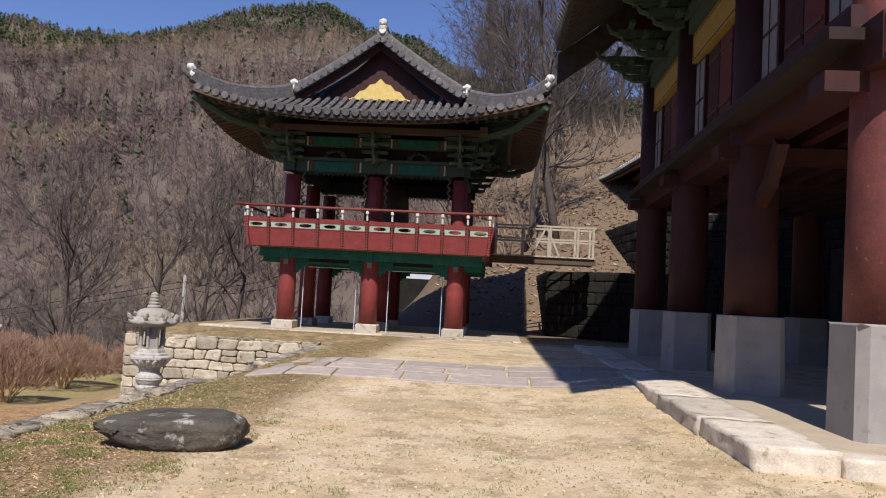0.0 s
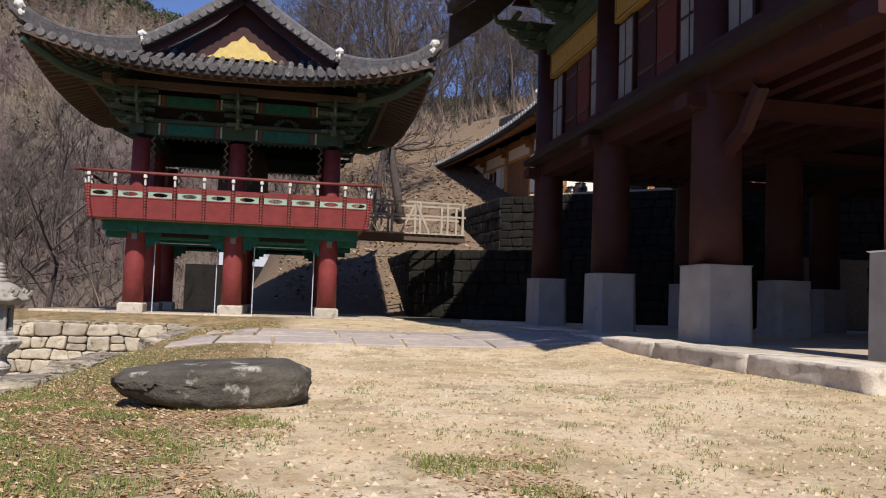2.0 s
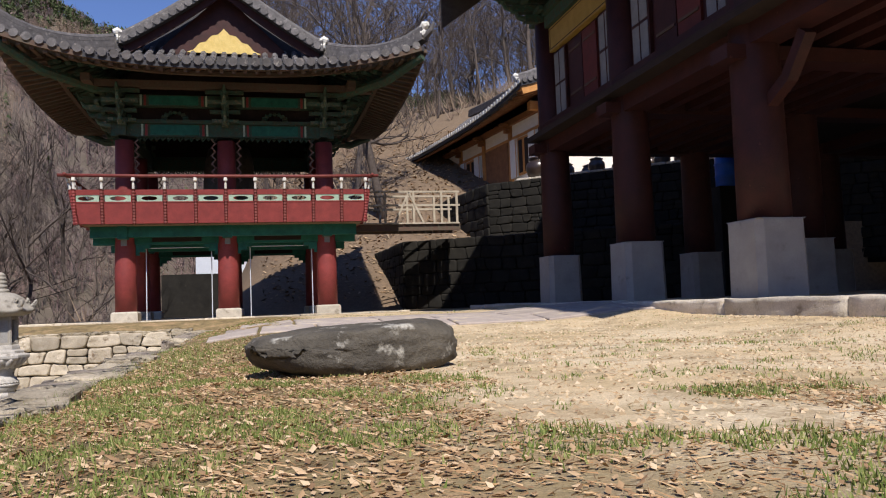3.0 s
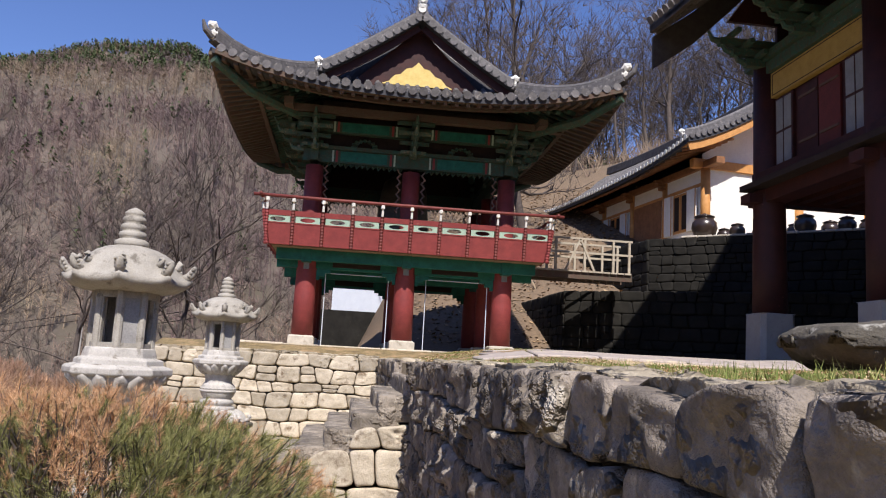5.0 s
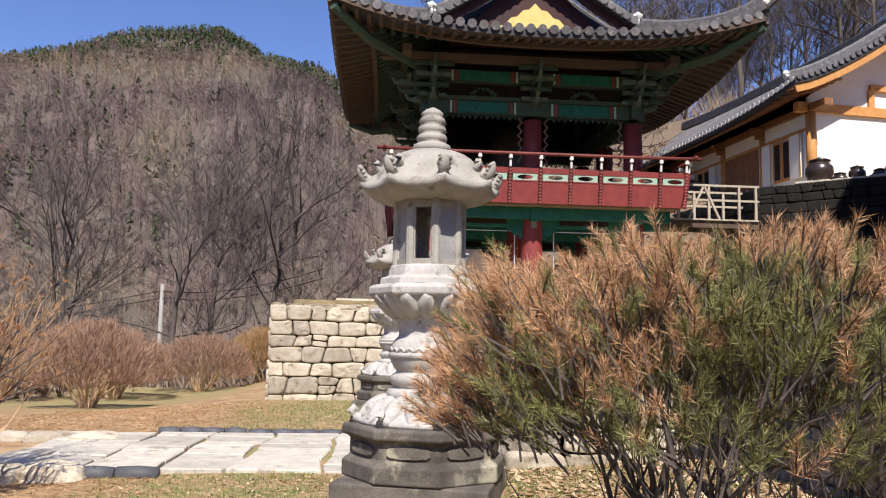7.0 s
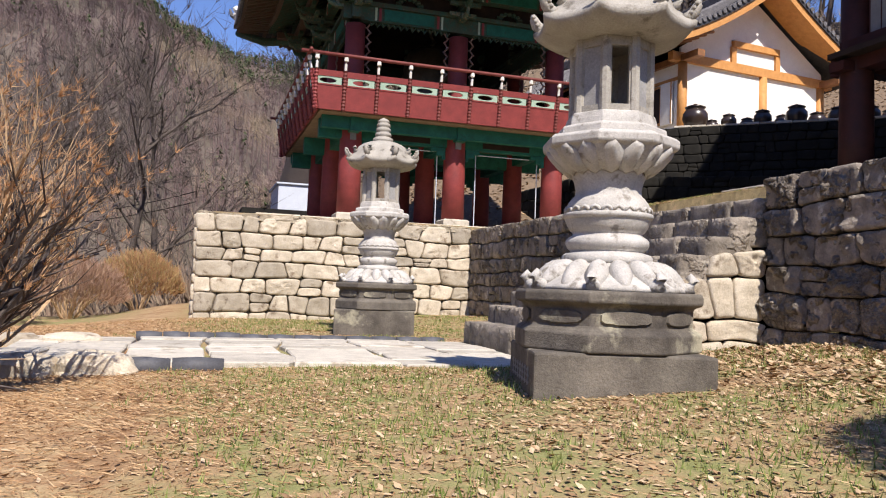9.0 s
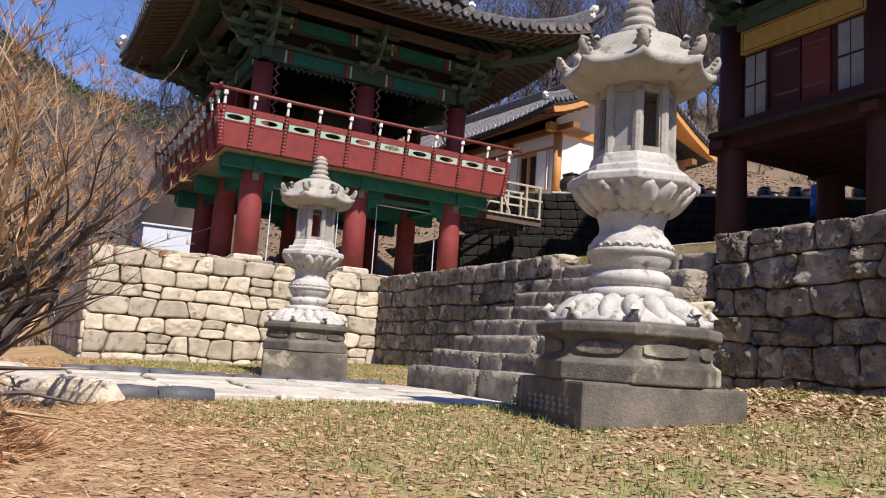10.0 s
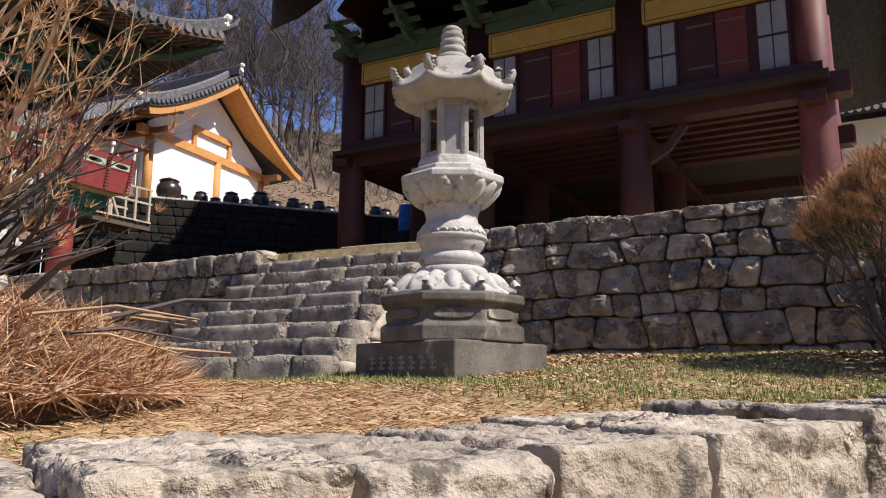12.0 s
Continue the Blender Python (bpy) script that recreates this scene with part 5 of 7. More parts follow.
# ---- courtyard boulder ----
def lump(bm, sx, sy, sz, seed, rough=0.15, cuts=4, flat=0.0, power=2.6):
    bmesh.ops.create_icosphere(bm, subdivisions=cuts, radius=1)
    for v in bm.verts:
        p = v.co.normalized()
        k = 1 / (abs(p.x) ** power + abs(p.y) ** power + abs(p.z) ** power) ** (1 / power)
        q = p * k
        q *= 1 + rough * noise.noise(q * 1.4 + Vector((seed, 0, 0))) + rough * 0.35 * noise.noise(q * 5 + Vector((0, seed, 0)))
        v.co = Vector((q.x * sx, q.y * sy, q.z * sz))


def build_boulder():
    bm = bmesh.new()
    lump(bm, 0.60, 0.40, 0.20, 4, 0.10, 5, power=2.7)
    for v in bm.verts:
        v.co.z += 0.04 * sm(0.0, -0.55, v.co.x) * (1 if v.co.z < 0 else -0.8)
        lim = 0.115 + 0.085 * v.co.x + 0.014 * noise.noise(v.co * 4)
        if v.co.z > lim:
            v.co.z = lim + (v.co.z - lim) * 0.15
        if v.co.z < 0:
            v.co.x *= 1 + 0.55 * v.co.z
        v.co += (0.016 * noise.noise(v.co * 9) + 0.007 * noise.noise(v.co * 23)) * v.co.normalized()
    ob = obj("flat_boulder", bm, M_ROCK, True)
    ob.matrix_world = pose(-2.74, 6.62, 0.25, 0, 1.0, 6)
    tagged(ob, "dark flat boulder with pale lichen lying on sandy ground", "boulder")


build_boulder()


# ---- garden walkway of slabs, edged with grey tiles ----
def build_walk():
    rnd = random.Random(31)
    root = thing("garden_walk", "pale irregular flagstone walk edged with rough blocks", "walkway", kind="structure")
    x = -11.5
    while x < -6.8:
        w = rnd.uniform(0.45, 0.85)
        y = 11.95
        while y < 14.65:
            h = rnd.uniform(0.3, 0.75)
            bm = bmesh.new()
            vs = box(bm, x + 0.02, min(-6.75, x + w) - 0.02, y + 0.02, min(14.68, y + h) - 0.02, -1.9, -1.745 + rnd.uniform(-0.008, 0.008))
            for v in vs:
                v.co.x += 0.13 * noise.noise(Vector((v.co.x, v.co.y, 0)) * 2.6)
                v.co.y += 0.13 * noise.noise(Vector((v.co.x, v.co.y, 4)) * 2.6)
            bmesh.ops.bevel(bm, geom=[e for e in bm.edges if e.verts[0].co.z > -1.8 and e.verts[1].co.z > -1.8], offset=0.012, segments=1, affect='EDGES')
            part("flagstone", bm, M_SLAB, root)
            y += h
        x += w
    for k, x in enumerate((-12.6, -12.05, -11.55, -11.0, -10.5)):
        bm = bmesh.new()
        lump(bm, 0.27, 0.2, 0.17, k * 3.3, 0.2, 3, power=4)
        for v in bm.verts:
            v.co += Vector((x, 11.55 + 0.03 * k, -1.82))
        part("edge_block", bm, M_STONE, root)
    for k in range(9):
        bm = bmesh.new()
        lump(bm, 0.3, 0.16, 0.15, 50 + k * 2.3, 0.15, 3, power=4)
        for v in bm.verts:
            v.co += Vector((-11.0 - 0.56 * k, 14.05 + 0.15 * k, -1.82 - 0.02 * k))
        part("edge_block", bm, M_STONE, root)


build_walk()


def build_edging(x0, x1, y, n, z=-1.765):
    """Half-round roof tiles laid end to end as an edging."""
    for k in range(n):
        a = x0 + (x1 - x0) * k / n
        b = x0 + (x1 - x0) * (k + 1) / n
        bm = bmesh.new()
        tube(bm, [(a + 0.008, 0, 0), ((a + b) / 2, 0, 0.006), (b - 0.008, 0, 0.0)], [0.075, 0.078, 0.072], 10)
        ob = obj("edging_tile", bm, M_PIPE, True)
        ob.matrix_world = pose(0, y + 0.02 * (k % 2), z)
        tagged(ob, "grey half-round roof tile laid along the walk", "tile", "walk edging tiles")


build_edging(-10.45, -9.35, 14.74, 4)
build_edging(-9.35, -6.9, 14.86, 8, -1.79)
build_edging(-10.38, -9.62, 11.74, 2)


# ---- near wall of great blocks beside the way down ----
def rough_block(bm, w, d, h, seed, cuts):
    """A split-faced block: a fine box with chipped arrises and an uneven face."""
    bmesh.ops.create_cube(bm, size=2)
    bmesh.ops.subdivide_edges(bm, edges=bm.edges[:], cuts=cuts, use_grid_fill=True)
    s0 = Vector((seed * 1.7, seed * 0.3, 0))
    for v in bm.verts:
        e = sorted((abs(v.co.x), abs(v.co.y), abs(v.co.z)))
        edge = sm(0.90, 1.0, e[1])
        q = Vector((v.co.x * w, v.co.y * d, v.co.z * h))
        top = 1 if e[2] == abs(v.co.z) else 0
        pit = max(0.0, noise.noise(q * 24 + s0 * 3) - 0.1) * sm(-0.25, 0.35, noise.noise(q * 2.3 + s0)) * (1 - 0.6 * top)
        n = 0.020 * noise.noise(q * 2.5 + s0) + 0.012 * noise.noise(q * 9 + s0) + 0.013 * noise.noise(q * 21 + s0) + 0.012 * noise.noise(q * 44 + s0) - 0.04 * pit
        chip = edge * (0.006 + 0.05 * max(0.0, noise.noise(q * 7 + s0 * 2)))
        v.co = q + q.normalized() * (n * (1 - 0.45 * edge) - chip)


def build_near_wall():
    root = thing("wall_near", "low wall of large rough pale granite blocks beside the path", "wall", kind="structure")
    rnd = random.Random(77)
    ax, ay, dx, dy = -13.9, 9.35, 0.885, -0.465
    ends = [0.0, 0.45, 1.0, 1.55, 2.10, 2.47, 2.84, 3.25, 3.81, 4.3, 4.75, 5.3, 5.7, 6.2, 6.75, 7.2, 7.8]
    for c in range(2):
        for k, (a, b) in enumerate(zip(ends, ends[1:])):
            w, h = b - a, 0.42 if c == 0 else 0.5
            top = -1.955 + 0.026 * a + rnd.uniform(-0.018, 0.018)
            u = (a + b) / 2 + (0.2 if c else 0)
            bm = bmesh.new()
            rough_block(bm, w / 2 * 0.985, 0.36 + 0.03 * (k % 2), h / 2, k * 7.7 + c * 3, 31 if c == 0 and 3 < k < 11 else 15)
            ob = part("block", bm, M_STONE_N, root, "", True)
            ob.matrix_basis = pose(ax + dx * u + 0.465 * 0.03 * (k % 2), ay + dy * u + 0.885 * 0.03 * (k % 2), top - h / 2 - c * 0.44, rnd.uniform(-0.8, 0.8), rnd.uniform(-1.2, 1.2), math.degrees(math.atan2(dy, dx)) + rnd.uniform(-1.5, 1.5))


M_STONE_N = mat("rough pale granite", (0.54, 0.46, 0.36), (0.33, 0.27, 0.195), 5, 0.95, 1.0, 42, (0.15, 0.125, 0.095), 12, 0.37, vary=0.18, dist=0.03, flake=2.0)
build_near_wall()


# ---- flat stones across the court ----
def build_strip():
    rnd = random.Random(91)
    root = thing("court_strip", "worn grey paving stones crossing the sandy court", "paving", kind="structure")
    for r, (y0, y1) in enumerate(((11.9, 12.6), (12.6, 13.25), (13.25, 14.1))):
        x = -3.9 + 0.2 * r
        while x < 2.1:
            w = rnd.uniform(0.6, 1.3)
            x1 = min(2.12, x + w)
            if x1 - x > 0.2:
                bm = bmesh.new()
                vs = box(bm, x + 0.02, x1 - 0.02, y0 + 0.015, y1 - 0.015, -0.05, 0)
                for v in vs:
                    up = v.co.z > -0.01
                    v.co.x += 0.05 * noise.noise(v.co * 2.3)
                    v.co.y += 0.05 * noise.noise(v.co * 2.9 + Vector((4, 0, 0)))
                    v.co.z = height(v.co.x, v.co.y) + (0.028 if up else -0.15)
                bmesh.ops.bevel(bm, geom=[e for e in bm.edges if e.calc_length() > 0.2], offset=0.012, segments=1, affect='EDGES')
                part("paving_stone", bm, M_STRIP, root)
            x = x1


M_STRIP = mat("worn purple-grey stone", (0.42, 0.36, 0.31), (0.33, 0.28, 0.25), 5, 0.9, 0.5, 60, (0.50, 0.42, 0.30), 4, 0.3, vary=0.15)
build_strip()


# ---- new timber house above the yard ----
def build_house():
    root = thing("timber_house", "long white-plastered house with honey timber frame and tiled roof", "house", (8.75, 33.0, 5.8), 7.0)
    root.scale = (1.06, 1.06, 1.06)

    def bx(name, x0, x1, y0, y1, z0, z1, m, label="", parent=None):
        bm = bmesh.new()
        box(bm, x0, x1, y0, y1, z0, z1)
        return part(name, bm, m, parent or root, label)
    W, Ln, H = 7.7, 15.0, 2.6
    RX, E, R = W / 2, H + 0.75, 6.1
    bx("footing", -0.25, W + 0.25, -0.25, Ln + 0.25, -1.2, -0.42, M_STONE)
    bx("gable_wall", 0, W, 0.05, 0.15, -0.45, 3.2, M_WALLW)
    bx("side_wall", 0.05, 0.15, 0.2, Ln, -0.45, 2.6, M_WALLW)
    bx("far_wall", 0, W, Ln - 0.15, Ln, 0.05, 3.2, M_WALLW)
    bx("east_wall", W - 0.15, W - 0.05, 0.2, Ln - 0.2, 0.05, 2.6, M_WALLW)
    bm = bmesh.new()
    vs = [bm.verts.new((x, y, z)) for y in (0.05, 0.15) for x, z in ((0, 3.2), (W, 3.2), (RX, R - 0.4))]
    bm.faces.new(vs[:3])
    bm.faces.new(vs[3:])
    for a in range(3):
        b = (a + 1) % 3
        bm.faces.new((vs[a], vs[b], vs[b + 3], vs[a + 3]))
    part("gable_infill", bm, M_WALLW, root)
    for x in (0.1, 4.3, W - 0.1):
        bm = bmesh.new()
        tube(bm, [(x, 0.05, -0.45), (x, 0.05, 2.6)], [0.19, 0.18], 14)
        part("post", bm, M_HONEY, root, "round honey-coloured timber post", True)
    for k in range(6):
        y = 0.05 + 2.9 * (k + 1)
        bm = bmesh.new()
        tube(bm, [(0.08, y, -0.45), (0.08, y, 2.6)], [0.17, 0.16], 12)
        part("post", bm, M_HONEY, root, "round honey-coloured timber post", True)
        bm = bmesh.new()
        for j in range(3):
            box(bm, -0.25 - 0.12 * j, 0.3, y - 0.12, y + 0.12, 2.3 + 0.14 * j, 2.42 + 0.14 * j)
        part("bracket", bm, M_BROWN, root)
    bx("tie_beam", -0.5, W + 0.5, -0.08, 0.2, 2.6, 2.95, M_HONEY, "curved honey timber tie beam")
    bx("tie_beam", 2.6, W - 2.6, -0.1, 0.2, 3.6, 3.85, M_HONEY)
    for x in (RX - 1.2, RX + 1.2):
        bx("king_post", x - 0.12, x + 0.12, -0.06, 0.16, 2.95, 3.6, M_HONEY)
    bx("wall_plate", -0.1, 0.25, -1.0, Ln, 2.6, 2.85, M_BROWN)
    bx("wall_plate", W - 0.25, W + 0.1, -1.0, Ln, 2.6, 2.85, M_BROWN)
    bx("side_rail", 0.02, 0.06, 0.2, Ln, 1.95, 2.08, M_HONEY)
    for k in range(5):
        y = 0.35 + 2.9 * k
        if k == 1:
            bx("timber_wall", 0.0, 0.045, y, y + 2.4, 0.1, 1.95, M_BROWN)
            continue
        for j, (a, b) in enumerate(((0.1, 0.75), (0.78, 1.3), (1.34, 1.86), (1.9, 2.5))):
            if j in (0, 3):
                d = bx("shutter", -0.08, 0.0, y + a, y + b, 0.25, 1.92, M_WALLW, "white papered shutter leaf")
                bx("frame", -0.09, -0.082, y + a, y + a + 0.06, 0.25, 1.92, M_HONEY, "", d)
            else:
                d = bx("window", -0.01, 0.045, y + a, y + b, 0.3, 1.9, M_HONEY)
                bx("pane", -0.022, -0.012, y + a + 0.09, y + b - 0.09, 0.4, 1.8, M_DARK, "dark window pane", d)

    # roof
    def rz(x):
        f = 1 - abs(x - RX) / (RX + 1.5)
        return E - 0.55 + (R - E + 0.55) * max(0, f) ** 1.2
    y0, y1 = -1.35, Ln + 1.3
    up = lambda y: 0.5 * abs((y - (y0 + y1) / 2) / ((y1 - y0) / 2)) ** 3
    bm = bmesh.new()
    g = {}
    nx, ny = 20, 14
    for i in range(nx + 1):
        for j in range(ny + 1):
            x = -1.5 + (W + 3.0) * i / nx
            y = y0 + (y1 - y0) * j / ny
            z = rz(x) + up(y) * (0.35 + 0.65 * (abs(x - RX) / (RX + 1.5)) ** 2)
            g[i, j] = bm.verts.new((x, y, z)), bm.verts.new((x, y, z - 0.16))
    for i in range(nx):
        for j in range(ny):
            a, b, c, d = g[i, j], g[i + 1, j], g[i + 1, j + 1], g[i, j + 1]
            bm.faces.new((a[0], b[0], c[0], d[0]))
            bm.faces.new((a[1], d[1], c[1], b[1]))
    for i in range(nx):
        for j in (0, ny):
            bm.faces.new((g[i, j][0], g[i + 1, j][0], g[i + 1, j][1], g[i, j][1]))
    for j in range(ny):
        for i in (0, nx):
            bm.faces.new((g[i, j][0], g[i, j + 1][0], g[i, j + 1][1], g[i, j][1]))
    part("roof_skin", bm, M_TILE_D, root)
    y = y0 + 0.12
    while y < y1:
        for s in (-1, 1):
            pts = [(RX + s * d, y, rz(RX + s * d) + up(y) * (0.35 + 0.65 * (d / (RX + 1.5)) ** 2) + 0.05) for d in (0.1, 1.7, 3.3, 4.9, RX + 1.52)]
            row = tile_row(root, pts, 0.085)
            if s < 0:
                bm = bmesh.new()
                e = Vector(pts[-1])
                tube(bm, [e + Vector((-0.02, 0, 0)), e + Vector((-0.05, 0, 0))], [0.10, 0.095], 10)
                part("tile_end", bm, M_PLASTER, row, "white lime tile end")
        y += 0.29
    for s in (-1, 1):
        for k in range(22):
            d = (RX + 1.5) * (k + 0.5) / 22
            z = rz(RX + s * d) + up(y0) * (0.35 + 0.65 * (d / (RX + 1.5)) ** 2)
            bm = bmesh.new()
            tube(bm, [(RX + s * d, y0 + 0.3, z + 0.05), (RX + s * d, y0 - 0.03, z + 0.05), (RX + s * d, y0 - 0.06, z + 0.05)], [0.08, 0.085, 0.1], 9)
            part("verge_tile", bm, M_TILE, root)
        bm = bmesh.new()
        pts = [(RX + s * (RX + 1.4) * k / 10, y0 + 0.1, rz(RX + s * (RX + 1.4) * k / 10) + up(y0) * (0.35 + 0.65 * (k / 10) ** 2) - 0.48) for k in range(11)]
        band(bm, pts, 0.07, 0.30)
        part("bargeboard", bm, M_HONEY, root, "pale honey bargeboard along the gable")
        ridge(root, [(x, yy + 0.55, z + 0.62) for x, yy, z in pts], 0.26, 0.22, True, "verge_ridge")
        bm = bmesh.new()
        band(bm, [(x, y0 + 0.75, z + 0.22) for x, yy, z in pts], 1.3, 0.06)
        part("verge_soffit", bm, M_HONEY, root)
    for k in range(44):
        y = y0 + 0.2 + (y1 - y0 - 0.4) * k / 43
        bm = bmesh.new()
        tube(bm, [(0.5, y, rz(0.5) - 0.28), (-1.4, y, rz(-1.4) + up(y) - 0.26)], [0.06, 0.055], 6)
        part("rafter", bm, M_BROWN, root, "", True)
    ridge(root, [(RX, y0 + (y1 - y0) * k / 6, R + 0.05 + up(y0 + (y1 - y0) * k / 6) * 0.5) for k in range(7)][::-1], 0.34, 0.4)


M_BROWN = mat("brown stained timber", (0.30, 0.14, 0.06), (0.20, 0.09, 0.04), 5, 0.7, 0.2)
build_house()

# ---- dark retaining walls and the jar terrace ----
# Near-black core and stone: the hall's shade is put into their colours.
M_BLACK = mat("black earth darkened as shade", (0.014, 0.012, 0.01), (0.009, 0.008, 0.007), 6, 1.0, 0.3)
M_WALLK = mat("stone darkened as shade", (0.024, 0.022, 0.018), (0.012, 0.011, 0.009), 2.5, 0.95, 1.0, 40, (0.04, 0.036, 0.027), 6, 0.2, vary=0.15)
masonry("wall_jar_terrace", "retaining wall below the jars, its stone darkened as shade", (5.6, 30.9, 0), -41, 17, 1.5, 5.05, 0.34, 0.46, M_WALLK, 41, 1.2, core_mat=M_BLACK)
masonry("wall_jar_terrace_west", "retaining wall below the house, its stone darkened as shade", (4.4, 42.0, 0), -84, 11.2, 1.2, 5.05, 0.45, 0.65, M_WALLK, 42, 0.9, core_mat=M_BLACK)
masonry("wall_yard", "wall of the lower yard, its stone darkened as shade", (1.7, 28.3, 0), -33, 12, 0.1, 2.65, 0.36, 0.5, M_WALLK, 43, 0.9, core_mat=M_BLACK)
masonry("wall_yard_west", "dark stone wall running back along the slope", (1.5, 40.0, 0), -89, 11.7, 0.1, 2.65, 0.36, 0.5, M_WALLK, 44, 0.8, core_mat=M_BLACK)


def build_terraces():
    bm = bmesh.new()
    a = [bm.verts.new((x, y, z)) for z in (1.5, 4.98) for x, y in ((6.3, 31.2), (18.9, 20.3), (30, 20), (30, 50), (5.4, 50), (5.4, 42))]
    n = 6
    bm.faces.new(a[:n][::-1])
    bm.faces.new(a[n:])
    for k in range(n):
        bm.faces.new((a[k], a[(k + 1) % n], a[n + (k + 1) % n], a[n + k]))
    tagged(obj("terrace_upper", bm, M_GRIT), "pale grit yard of the upper terrace", "ground", kind="structure")
    bm = bmesh.new()
    a = [bm.verts.new((x, y, z)) for z in (0, 2.55) for x, y in ((2.3, 28.6), (11.9, 22.4), (16.0, 22.6), (6.2, 31.5), (4.9, 42), (2.2, 40))]
    bm.faces.new(a[:n][::-1])
    bm.faces.new(a[n:])
    for k in range(n):
        bm.faces.new((a[k], a[(k + 1) % n], a[n + (k + 1) % n], a[n + k]))
    tagged(obj("terrace_lower", bm, M_JOINT), "dark earth step of the lower terrace", "ground", kind="structure")


build_terraces()


# Added slabs: a bright line in place of the sunlit ground before the jars.
def build_jar_coping():
    root = thing("jar_wall_coping", "pale flat slabs along the jar terrace, standing in for sunlit ground", "coping", (5.6, 30.9, 5.0), -41, kind="structure")
    rnd = random.Random(45)
    u = 1.2
    while u < 16.5:
        w = rnd.uniform(0.5, 0.9)
        bm = bmesh.new()
        box(bm, u + 0.01, u + w - 0.01, -0.04, 0.36, 0.03, 0.11 + rnd.uniform(-0.015, 0.015))
        bmesh.ops.bevel(bm, geom=bm.edges[:], offset=0.015, segments=1, affect='EDGES')
        part("coping_slab", bm, M_SLAB, root)
        u += w


build_jar_coping()


def build_jar():
    root = thing("earthenware_jar", "squat glazed brown earthenware jar with a lid", "jar", group="jars on the terrace")
    bm = bmesh.new()
    lathe(bm, [(0.24, 0), (0.36, 0.18), (0.44, 0.42), (0.42, 0.62), (0.32, 0.74), (0.29, 0.76), (0.33, 0.79), (0.32, 0.82)], 24)
    part("body", bm, M_JAR, root, smooth=True)
    bm = bmesh.new()
    lathe(bm, [(0.35, 0.815), (0.36, 0.84), (0.22, 0.90), (0.07, 0.92), (0.06, 0.96), (0.02, 0.97)], 20)
    part("lid", bm, M_JAR, root, smooth=True)
    return root


jar = build_jar()
jr = random.Random(9)
for k in range(23):
    u = 1.9 + 0.58 * k + jr.uniform(-0.1, 0.1)
    ca, sa = math.cos(radians(-41)), math.sin(radians(-41))
    off = 0.55 + (0.75 if k % 2 else 0.0)
    jm = pose(5.6 + ca * u - sa * off, 30.9 + sa * u + ca * off, 5.0, 0, 0, jr.uniform(0, 360))
    sc = jr.uniform(0.6, 0.85) if k else 1.05
    if k == 0:
        jar.matrix_world = jm
        jar.scale = (sc,) * 3
        continue
    j2 = copy_thing(jar, jm)
    j2.scale = (sc,) * 3


# ---- footbridge from the pavilion to the yard ----
def build_bridge():
    root = thing("footbridge", "weathered timber footbridge with plank deck and thin rails", "bridge", (0, 0, 0))
    for y in (26.0, 26.9):
        bm = bmesh.new()
        box(bm, -0.35, 3.1, y - 0.08, y + 0.08, 2.78, 2.98)
        part("girder", bm, M_WOODG, root)
    for k in range(15):
        bm = bmesh.new()
        box(bm, -0.3 + 0.225 * k, -0.09 + 0.225 * k, 25.85, 27.05, 2.985, 3.03)
        part("plank", bm, M_PALEW, root)
    for y in (25.92, 26.98):
        for x in (-0.2, 0.7, 1.6, 2.5, 3.0):
            bm = bmesh.new()
            box(bm, x - 0.035, x + 0.035, y - 0.035, y + 0.035, 3.03, 4.0)
            part("post", bm, M_PALEW, root)
        for z in (3.55, 3.98):
            bm = bmesh.new()
            box(bm, -0.3, 3.1, y - 0.03, y + 0.03, z, z + 0.06)
            part("rail", bm, M_PALEW, root)
    for a, b in ((1.0, 1.45), (1.9, 1.45)):
        bm = bmesh.new()
        band(bm, [(a, 25.86, 3.03), (b, 25.86, 4.0)], 0.06, 0.06, Vector((0, 1, 0)))
        part("brace", bm, M_PALEW, root)


M_PALEW = mat("sun-bleached plank", (0.48, 0.42, 0.33), (0.36, 0.31, 0.24), 5, 0.85, 0.4)
build_bridge()


def build_shed():
    z0 = min(height(-9.5, 44), height(-4.8, 47)) - 0.4
    root = thing("metal_shed", "white sheet-metal shed with dark lower wall", "shed", (-6.25, 44.2, 0), 0)
    # the near-black stone colour holds this wall's shade
    bm = bmesh.new()
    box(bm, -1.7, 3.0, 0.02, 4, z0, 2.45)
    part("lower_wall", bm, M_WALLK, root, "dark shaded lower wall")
    # the sheet's blue-white colour stands for the sky it reflects
    bm = bmesh.new()
    box(bm, 0.0, 3.0, 0.0, 4, 2.45, 3.7)
    part("upper_wall", bm, M_METAL, root, "pale blue-white sheet wall")
    bm = bmesh.new()
    box(bm, -0.1, 3.1, -0.1, 4.3, 3.7, 3.78)
    part("roof", bm, M_METAL, root)


build_shed()


